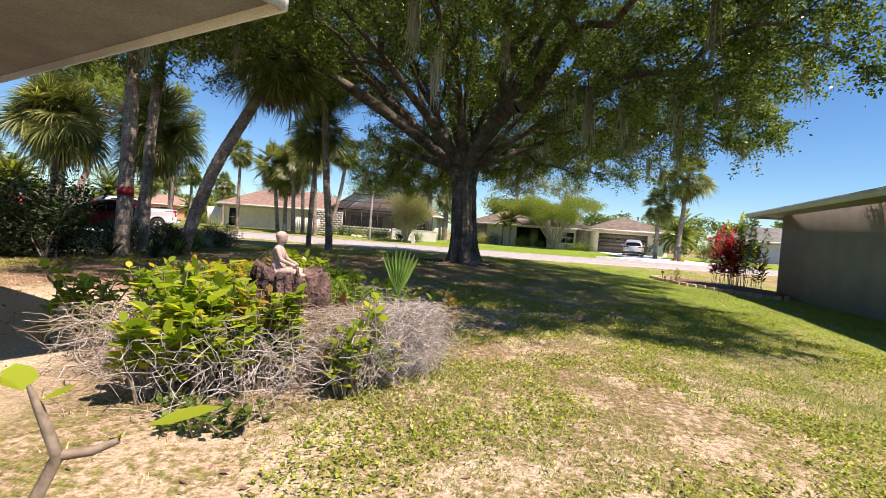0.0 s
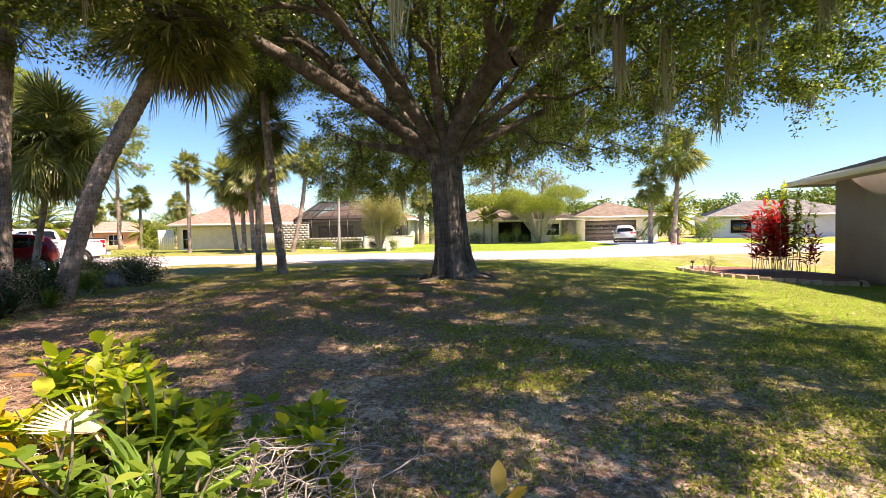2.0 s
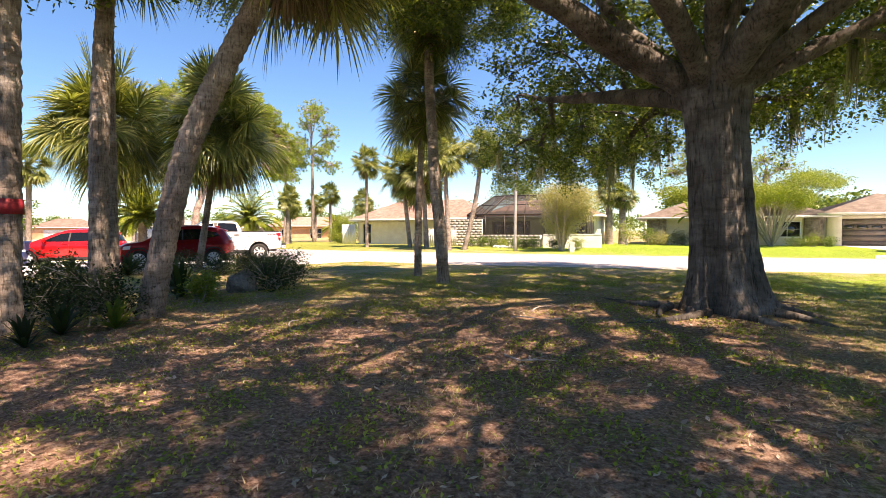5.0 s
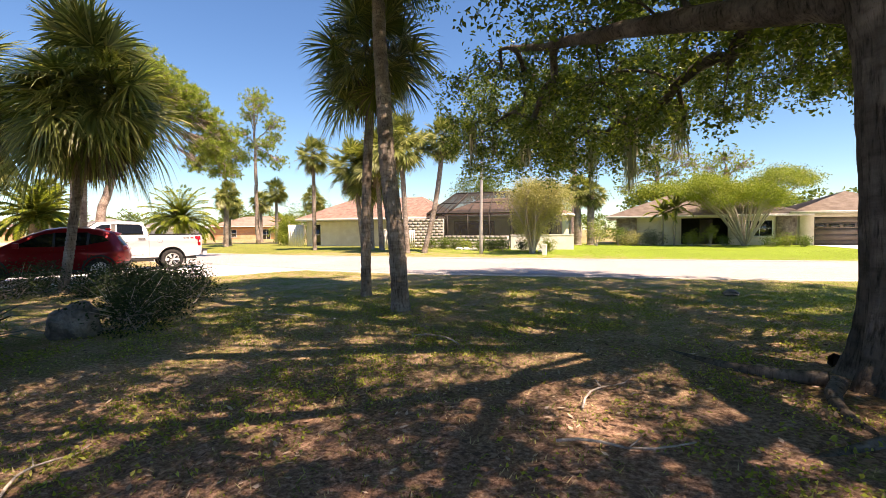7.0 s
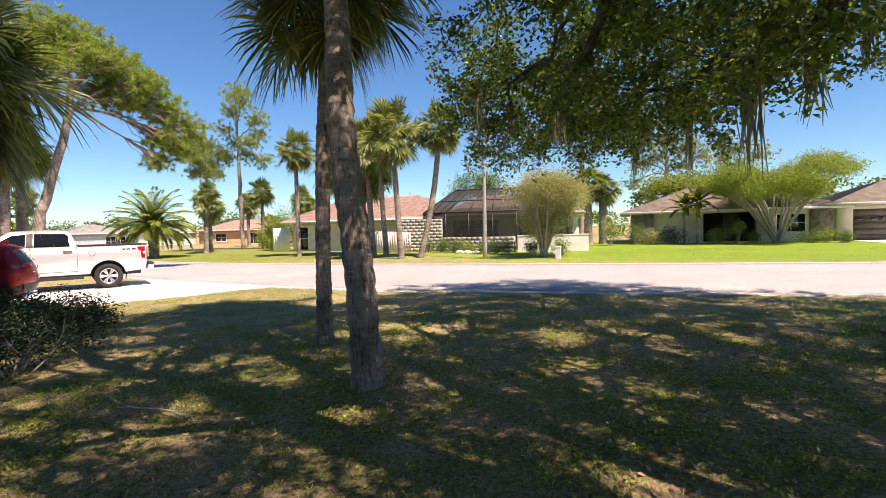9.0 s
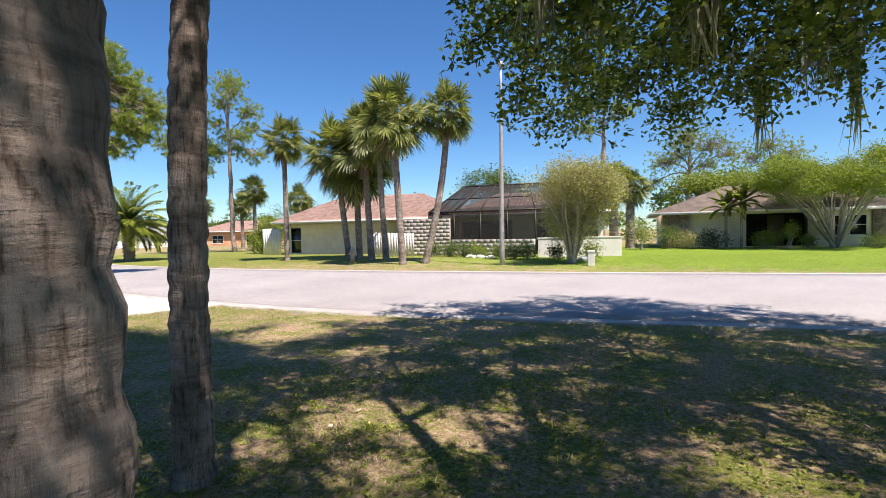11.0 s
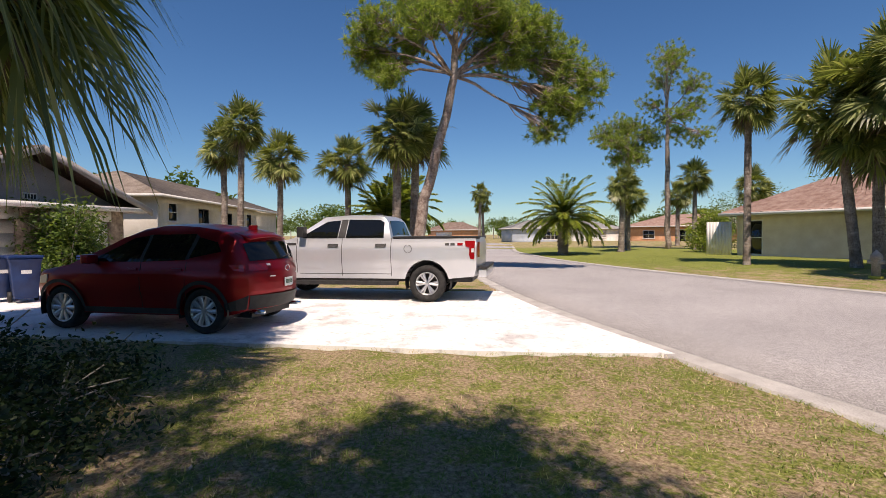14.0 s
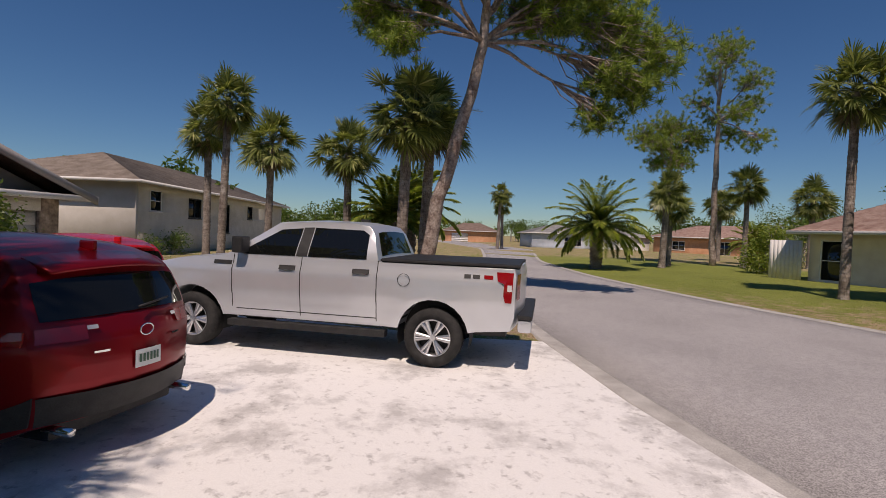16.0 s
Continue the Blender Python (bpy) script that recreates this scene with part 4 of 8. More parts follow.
        for c in (0.0, 3.68):
            lin = Pile()
            aa = np.linspace(-0.3, math.pi + 0.3, 18)
            v = [(c + r * math.cos(t), sd * y, 0.42 + r * math.sin(t)) for t in aa for r, y in ((0.50, 0.955), (0.50, 0.62))]
            lin.add(v, [(2 * i, 2 * i + 1, 2 * i + 3, 2 * i + 2) for i in range(17)])
            part("wheel_arch", lin.mesh("wheel_arch", TRIM), ob, "black wheel arch liner")
            wheel(ob, c, sd * 0.87, 0.40, 0.27, 0.255, 6, 1, True)
    bp = box_mesh("rear_bumper", -1.30, -1.12, -0.97, 0.97, 0.55, 0.72, SILVER, 0.05)
    part("rear_bumper", bp, ob, "silver rear bumper")
    part("bumper_pad", box_mesh("bumper_pad", -1.31, -1.12, -0.975, 0.975, 0.722, 0.78, TRIM, 0.02), ob, "black bumper step pad")
    part("underbody", box_mesh("underbody", -0.95, 4.3, -0.58, 0.58, 0.40, 1.05, TRIM, 0.05), ob, "dark chassis")
    for sd in (-1, 1):
        cap = Pile()
        cy = sd * (half(0.42, 1.16) + 0.004)
        tube(cap, [(0.42 + 0.085 * math.cos(t), cy, 1.16 + 0.085 * math.sin(t)) for t in np.linspace(0, 2 * np.pi, 25)], 0.004, 4, False)
        part("fuel_flap", cap.mesh("fuel_flap", SEAM), ob, "round fuel flap seam")
        part("step_strip", box_mesh("step_strip", 0.70, 3.02, sd * 1.03 - 0.008, sd * 1.03 + 0.008, 0.405, 0.43, ALLOY, 0.004), ob, "bright strip on the side step")
        part("bed_rail", box_mesh("bed_rail", -1.12, 0.78, sd * 0.915 - 0.03, sd * 0.915 + 0.03, 1.395, 1.425, TRIM, 0.01), ob, "black bed rail cap")
    part("antenna", box_mesh("antenna", 1.30, 1.44, -0.03, 0.03, 1.93, 1.98, TRIM, 0.015), ob)
    return ob


def crossover(name, m, paint, label, detail=True, length=1.0, tall=1.0, category="car"):
    """A five-door car with a hatch at the rear; x points ahead from the rear hub."""
    L, H = length, tall
    raw = [(-0.60, 0.30), (-0.80, 0.34), (-0.885, 0.46), (-0.925, 0.62), (-0.925, 0.76), (-0.895, 0.93), (-0.83, 1.07), (-0.60, 1.385), (-0.53, 1.475), (-0.42, 1.535), (-0.1, 1.61), (0.25, 1.655), (0.6, 1.68), (0.95, 1.675), (1.32, 1.625), (1.66, 1.50), (2.02, 1.305), (2.36, 1.09), (2.56, 1.04), (3.2, 0.95), (3.46, 0.84), (3.58, 0.68), (3.6, 0.42), (3.5, 0.26), (3.2, 0.24)]
    fx = 2.70
    outline = [(x * L, z * H) for x, z in raw] + arch(fx * L, 0.35, 0.40, 0.27) + arch(0.0, 0.35, 0.40, 0.27) + [(-0.5, 0.29)]

    def half(x, z):
        z = z / H
        x = x / L
        w = 0.86 + 0.06 * smoothstep(0.25, 0.7, z) - 0.035 * smoothstep(0.86, 1.04, z) - 0.27 * smoothstep(1.0, 1.70, z) + 0.016 * math.exp(-((z - 0.90) / 0.035) ** 2)
        for c in (0.0, fx):
            d = math.hypot(x - c, z - 0.35)
            w += 0.02 * math.exp(-((d - 0.43) / 0.07) ** 2)
        w -= 0.022 * math.exp(-((z - 0.52) / 0.10) ** 2) * (1 if 0.5 < x < 2.2 else 0)
        return float(w - 0.10 * smoothstep(2.9, 3.6, x) - 0.05 * smoothstep(-0.5, -1.0, -abs(x) if x < 0 else 0) - 0.17 * smoothstep(0.40, 0.93, -x))

    s = Shape(outline, half, 0.05, 0.30, 1.3 * L, 2.3 * L, 0.06, 0.9)
    ob = thing(name, m, label, category)
    part("body", s.body("body", paint), ob, "glossy painted bodywork")
    P = lambda pts: [(x * L, z * H) for x, z in pts]
    for poly in ([(1.18, 1.10), (1.16, 1.53), (1.45, 1.49), (2.08, 1.14), (2.05, 1.10)], [(0.34, 1.13), (0.28, 1.55), (1.10, 1.545), (1.12, 1.10)], [(-0.30, 1.27), (-0.16, 1.42), (0.21, 1.50), (0.27, 1.16)]):
        s.flanks(ob, "side_window", P(poly), CAR_GLASS, 0.006, label="dark tinted side glass")
    part("windscreen", s.end_plate("windscreen", (2.34 * L, 1.135 * H), (1.68 * L, 1.50 * H), -0.44, 0.44, CAR_GLASS, 0.008, 10, 0.03), ob, "dark windscreen")
    part("rear_window", s.end_plate("rear_window", (-0.602 * L, 1.385 * H), (-0.812 * L, 1.095 * H), -0.47, 0.47, CAR_GLASS, 0.010, 12), ob, "dark rear window")
    for poly in ([(1.09, 1.10), (1.085, 1.545), (1.17, 1.535), (1.19, 1.10)], [(0.26, 1.15), (0.20, 1.50), (0.29, 1.55), (0.35, 1.13)]):
        s.flanks(ob, "door_pillar", P(poly), TRIM, 0.005, label="black window pillar")
    s.flanks(ob, "lower_cladding", P([(0.45, 0.285), (0.45, 0.37), (2.25, 0.37), (2.25, 0.285)]), TRIM, 0.012, label="black plastic sill")
    part("rear_bumper", s.end_plate("rear_bumper", (-0.925 * L, 0.57 * H), (-0.825 * L, 0.36 * H), -0.5, 0.5, TRIM, 0.016, 14), ob, "black plastic rear bumper")
    s.flanks(ob, "rear_bumper", P([(-0.80, 0.36), (-0.90, 0.57), (-0.43, 0.46), (-0.46, 0.34)]), TRIM, 0.010, label="black plastic rear bumper")
    lip = Pile()
    ys = np.linspace(-0.43, 0.43, 13)
    section = ((-0.36, 1.558), (-0.655, 1.468), (-0.665, 1.442), (-0.48, 1.45))
    lip.add([s.at(x * L, y, z * H) for y in ys for x, z in section], [(4 * i + k, 4 * i + (k + 1) % 4, 4 * i + 4 + (k + 1) % 4, 4 * i + 4 + k) for i in range(12) for k in range(4)] + [(3, 2, 1, 0), (48, 49, 50, 51)])
    part("roof_spoiler", lip.mesh("roof_spoiler", paint), ob, "body-coloured roof spoiler")
    part("roof_antenna", box_mesh("roof_antenna", -0.36 * L, -0.20 * L, -0.02, 0.02, 1.555 * H, 1.64 * H, paint, 0.018), ob, "small fin antenna")
    for x in (1.14, 0.30):
        s.flanks(ob, "door_gap", P([(x, 0.38), (x, 1.10), (x + 0.010, 1.10), (x + 0.010, 0.38)]), SEAM, 0.003)
        s.flanks(ob, "door_handle", P([(x + 0.06, 0.955), (x + 0.06, 0.99), (x + 0.26, 0.995), (x + 0.26, 0.96)]), paint, 0.028, 0.025)
    for sd in (-1, 1):
        part("wing_mirror", box_mesh("wing_mirror", 1.95 * L, 2.10 * L, sd * 0.99 - 0.10, sd * 0.99 + 0.10, 1.05 * H, 1.20 * H, paint, 0.04), ob)
        part("tail_lamp", s.side_plate("tail_lamp", P([(-0.80, 0.93), (-0.78, 1.04), (-0.52, 1.055), (-0.62, 0.96)]), LAMP_RED, 0.014, (sd,), 0.03), ob, "red tail lamp")
        part("tail_lamp", s.end_plate("tail_lamp", (-0.842 * L, 1.045 * H), (-0.893 * L, 0.935 * H), sd * 0.30, sd * 0.498, LAMP_RED, 0.014, 5), ob, "red tail lamp")
        part("reverse_lamp", s.end_plate("reverse_lamp", (-0.850 * L, 1.035 * H), (-0.862 * L, 1.005 * H), sd * 0.25, sd * 0.30, LAMP_CLEAR, 0.016, 2), ob, "clear lamp lens")
        part("head_lamp", s.side_plate("head_lamp", P([(3.05, 0.74), (3.0, 0.88), (3.36, 0.84), (3.42, 0.72)]), LAMP_CLEAR, 0.012, (sd,), 0.02), ob, "clear head lamp")
        for c in (0.0, fx * L):
            lin = Pile()
            aa = np.linspace(-0.3, math.pi + 0.3, 18)
            v = [(c + r * math.cos(t), sd * y, 0.35 + r * math.sin(t)) for t in aa for r, y in ((0.415, 0.915), (0.39, 0.55))]
            lin.add(v, [(2 * i, 2 * i + 1, 2 * i + 3, 2 * i + 2) for i in range(17)])
            part("wheel_arch", lin.mesh("wheel_arch", TRIM), ob, "black wheel arch liner")
            wheel(ob, c, sd * 0.79, 0.345, 0.22, 0.235, 10, 2, False)
    part("underbody", box_mesh("underbody", -0.62 * L, 3.3 * L, -0.56, 0.56, 0.20, 0.80, TRIM, 0.04), ob, "dark chassis")
    for c in (0.0, fx * L):
        for sd in (-1, 1):
            lip = Pile()
            aa = np.linspace(0.05, math.pi - 0.05, 20)
            ww = [half(c + 0.42 * math.cos(t), 0.35 + 0.42 * math.sin(t)) for t in aa]
            lip.add([(c + r * math.cos(t), sd * (w + 0.012), 0.35 + r * math.sin(t)) for t, w in zip(aa, ww) for r in (0.40, 0.455)], [(2 * i, 2 * i + 1, 2 * i + 3, 2 * i + 2) for i in range(19)])
            part("arch_trim", lip.mesh("arch_trim", TRIM), ob, "black plastic wheel arch trim")
    if detail:
        pl = part("licence_plate", s.end_plate("licence_plate", (-0.922 * L, 0.80 * H), (-0.922 * L, 0.66 * H), -0.09, 0.085, PLATE, 0.02, 3), ob, "white licence plate")
        bars(s, pl, "bar", (-0.922 * L, 0.765 * H), (-0.922 * L, 0.70 * H), -0.07, 0.07, GREEN_INK, 0.024, 6)
        badge = Pile()
        tt = np.linspace(0, 2 * np.pi, 24, endpoint=False)
        c = s.at(-0.895 * L, 0, 0.95 * H)
        tube(badge, [(c[0] - 0.022, 0.062 * math.cos(t), c[2] + 0.045 * math.sin(t)) for t in np.append(tt, tt[0])], 0.007, 5, False)
        part("oval_badge", badge.mesh("oval_badge", CHROME), ob, "chrome oval badge")
        for y0, y1, z in ((-0.28, -0.21, 0.86), (0.21, 0.28, 0.84)):
            part("badge_bar", s.end_plate("badge_bar", (-0.915 * L, (z + 0.008) * H), (-0.915 * L, (z - 0.008) * H), y0, y1, CHROME, 0.012, 2), ob)
        wip = Pile()
        a, b = s.at(-0.83 * L, 0.02, 1.13 * H), s.at(-0.79 * L, -0.25, 1.17 * H)
        tube(wip, [(a[0] - 0.03, a[1], a[2]), (b[0] - 0.04, b[1], b[2])], 0.009, 5)
        part("rear_wiper", wip.mesh("rear_wiper", TRIM), ob, "black rear wiper")
        for y in (-0.55, 0.55):
            ex = Pile()
            tube(ex, [(-0.55, y, 0.30), (-0.80, y, 0.30)], 0.032, 12)
            part("exhaust_tip", ex.mesh("exhaust_tip", CHROME), ob, "chrome exhaust tip")
    return ob


def heading(dx, dy):
    return math.degrees(math.atan2(dy, dx))


pickup(pose(-18.42 - 0.83 * 0.87, 24.50 + 0.55 * 0.87, 0.022, 0, 0, heading(-0.555, -0.832)))
crossover("compact_suv", pose(-16.62 - 0.81 * 0.80, 20.19 + 0.58 * 0.80, 0.022, 0, 0, heading(-0.585, -0.811)), RED, "dark red compact SUV with a black lower bumper", length=0.955, category="SUV")
crossover("hatchback", pose(-22.75, 19.75, 0.022, 0, 0, heading(-0.70, -0.714)), BRIGHT_RED, "bright red small hatchback parked near the garage", False, 0.95, 0.93)
crossover("parked_car", pose(14.7, 45.3, 0.03, 0, 0, heading(0.25, 0.97)), SILVER, "silver car parked on the driveway opposite", False, 1.0, 1.0)

# ---- houses ----
STUCCO_CREAM = mottled("cream_stucco", (0.68, 0.60, 0.49), (0.78, 0.71, 0.60), 1.5, 0.95, 60, 0.4)
STUCCO_GREY = mottled("grey_stucco", (0.30, 0.29, 0.28), (0.36, 0.35, 0.34), 1.2, 0.95, 70, 0.4)
STUCCO_BEIGE = mottled("beige_stucco", (0.57, 0.54, 0.48), (0.65, 0.62, 0.57), 1.4, 0.95, 60, 0.4)
STUCCO_WHITE = mottled("white_stucco", (0.70, 0.69, 0.66), (0.80, 0.79, 0.77), 1.4, 0.95, 60, 0.3)
STUCCO_BLUE = mottled("pale_blue_siding", (0.46, 0.52, 0.60), (0.55, 0.60, 0.67), 1.4, 0.9, 60, 0.3)
STUCCO_ORANGE = mottled("terracotta_stucco", (0.55, 0.27, 0.14), (0.62, 0.34, 0.2), 1.4, 0.9, 60, 0.3)
SHINGLE_GREY = mottled("grey_shingles", (0.20, 0.20, 0.20), (0.32, 0.315, 0.31), 2.0, 0.95, 22, 0.6)
SHINGLE_TAN = mottled("tan_shingles", (0.19, 0.155, 0.13), (0.29, 0.245, 0.21), 1.6, 0.95, 22, 0.6)
SHINGLE_BROWN = mottled("brown_shingles", (0.17, 0.12, 0.10), (0.27, 0.20, 0.17), 1.6, 0.95, 22, 0.6)
CLAY_TILE = mottled("clay_tile", (0.30, 0.185, 0.15), (0.45, 0.32, 0.27), 2.5, 0.85, 30, 0.4)
WHITE_PAINT = mottled("white_paint", (0.70, 0.69, 0.66), (0.80, 0.79, 0.77), 2.0, 0.6, 60, 0.15)
GREY_PAINT = mottled("grey_paint", (0.28, 0.275, 0.275), (0.36, 0.355, 0.355), 1.5, 0.8, 60, 0.2)
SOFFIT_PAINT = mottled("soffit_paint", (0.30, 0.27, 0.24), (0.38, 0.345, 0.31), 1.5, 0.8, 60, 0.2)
STONE_FACE = mottled("stone_facing", (0.20, 0.15, 0.12), (0.45, 0.37, 0.30), 4.5, 0.95, 12, 1.0, dist=0.04)
BLOCK = mottled("weathered_block", (0.30, 0.285, 0.265), (0.46, 0.44, 0.41), 2.2, 0.95, 30, 0.6)
DARK_GLASS = material("dark_window_glass", 0.04, 0.0, (0.02, 0.023, 0.025), 0.8)[0]
ENTRY_SHADE = mottled("entry_shade_paint", (0.02, 0.018, 0.016), (0.04, 0.035, 0.03), 2, 0.9, 20, 0.2)
BROWN_DOOR = mottled("brown_garage_door", (0.13, 0.105, 0.09), (0.18, 0.15, 0.13), 1.5, 0.6, 40, 0.2)
BRONZE = mottled("bronze_frame", (0.035, 0.03, 0.026), (0.05, 0.045, 0.04), 6, 0.5, 60, 0.1)


def wall_panel(length, z0, z1, thick, holes, mat, name="wall", x_0=0.0, y_0=0.0):
    """A wall along x from x_0 to length, its face at y = y_0, with holes (x0, x1, z0, z1) cut right through; one closed sheet."""
    xs = sorted({x_0, length, *[h[0] for h in holes], *[h[1] for h in holes]})
    zs = sorted({z0, z1, *[max(z0, h[2]) for h in holes], *[h[3] for h in holes]})
    solid = {(i, k) for i in range(len(xs) - 1) for k in range(len(zs) - 1)
             if not any(h[0] < (xs[i] + xs[i + 1]) / 2 < h[1] and h[2] < (zs[k] + zs[k + 1]) / 2 < h[3] for h in holes)}
    at, verts, quads = {}, [], []

    def v(i, k, back):
        key = (i, k, back)
        if key not in at:
            at[key] = len(verts)
            verts.append((xs[i], y_0 + (thick if back else 0.0), zs[k]))
        return at[key]

    for i, k in sorted(solid):
        quads.append((v(i, k, 0), v(i + 1, k, 0), v(i + 1, k + 1, 0), v(i, k + 1, 0)))
        quads.append((v(i, k, 1), v(i, k + 1, 1), v(i + 1, k + 1, 1), v(i + 1, k, 1)))
        for (di, dk), (p, q) in (((-1, 0), ((i, k), (i, k + 1))), ((1, 0), ((i + 1, k + 1), (i + 1, k))), ((0, -1), ((i + 1, k), (i, k))), ((0, 1), ((i, k + 1), (i + 1, k + 1)))):
            if (i + di, k + dk) not in solid:
                quads.append((v(*p, 0), v(*q, 0), v(*q, 1), v(*p, 1)))
    return mesh_of(name, verts, np.array(quads), mat)


def roof_sheet(pile, a, b, c, d, tile=0.0, step=0.0):
    """A roof slope from eave a-b up to ridge d-c; tile: width of rounded tiles, step: depth of a course."""
    a, b, c, d = (np.asarray(v, float) for v in (a, b, c, d))
    ln = np.linalg.norm(b - a)
    up = np.linalg.norm((c + d) / 2 - (a + b) / 2)
    if tile:
        n = int(min(700, ln / tile * 6))
        k = max(2, int(up / 0.35))
    else:
        n, k = 2, max(2, int(up / 0.16))
    nrm = unit(np.cross(b - a, d - a))
    if nrm[2] < 0:
        nrm = -nrm
    u = np.linspace(0, 1, n + 1)
    rows = []
    for j in range(k):
        for t, lift in ((j / k, step), ((j + 1) / k, 0.0)):
            left, right = a + (d - a) * t, b + (c - b) * t
            line = left + (right - left) * u[:, None]
            pos = (line - a) @ ((b - a) / ln)
            h = lift + (0.035 * np.abs(np.sin(np.pi * pos / tile)) if tile else 0)
            rows.append(line + nrm * np.asarray(h).reshape(-1, 1) if tile else line + nrm * lift)
    v = np.concatenate(rows)
    m, w = len(rows), n + 1
    i, jj = np.arange(m - 1)[:, None] * w, np.arange(n)[None, :]
    pile.add(v, np.stack([i + jj, i + jj + 1, i + w + jj + 1, i + w + jj], -1).reshape(-1, 4))


def window_unit(parent, x0, x1, z0, z1, y=0.04, frame=None, rows=2, cols=2, name="window"):
    frame = frame or WHITE_PAINT
    w = part(name, None, parent)
    t = 0.06
    gx = np.linspace(x0 + t, x1 - t, cols + 1)
    gz = np.linspace(z0 + t, z1 - t, rows + 1)
    holes = [(gx[i] + (0.018 if i else 0), gx[i + 1] - (0.018 if i < cols - 1 else 0), gz[k] + (0.018 if k else 0), gz[k + 1] - (0.018 if k < rows - 1 else 0)) for i in range(cols) for k in range(rows)]
    part("frame", wall_panel(x1, z0, z1, 0.07, holes, frame, "frame", x0, y - 0.05), w)
    gp = Pile()
    box(gp, x0 + t, x1 - t, y + 0.024, y + 0.034, z0 + t, z1 - t)
    part("pane", gp.mesh("pane", DARK_GLASS), w, "dark window glass")
    sp = Pile()
    box(sp, x0 - 0.06, x1 + 0.06, y - 0.10, y - 0.052, z0 - 0.07, z0 - 0.005)
    part("sill", sp.mesh("sill", frame), w)


def garage_door(parent, x0, x1, z1, mat, y=0.12, lights=False):
    g = part("garage_door", None, parent)
    n = 5
    h = (z1 - 0.02) / n
    for i in range(n):
        pp = Pile()
        box(pp, x0, x1, y, y + 0.05, 0.02 + i * h, 0.02 + (i + 1) * h - 0.015)
        part("panel", pp.mesh("panel", mat), g)
    if lights:
        k = 6
        w = (x1 - x0) / k
        for i in range(k):
            pp = Pile()
            box(pp, x0 + w * i + 0.1, x0 + w * (i + 1) - 0.1, y - 0.012, y + 0.01, z1 - h * 1.8, z1 - h * 1.25)
            part("pane", pp.mesh("pane", DARK_GLASS), g)


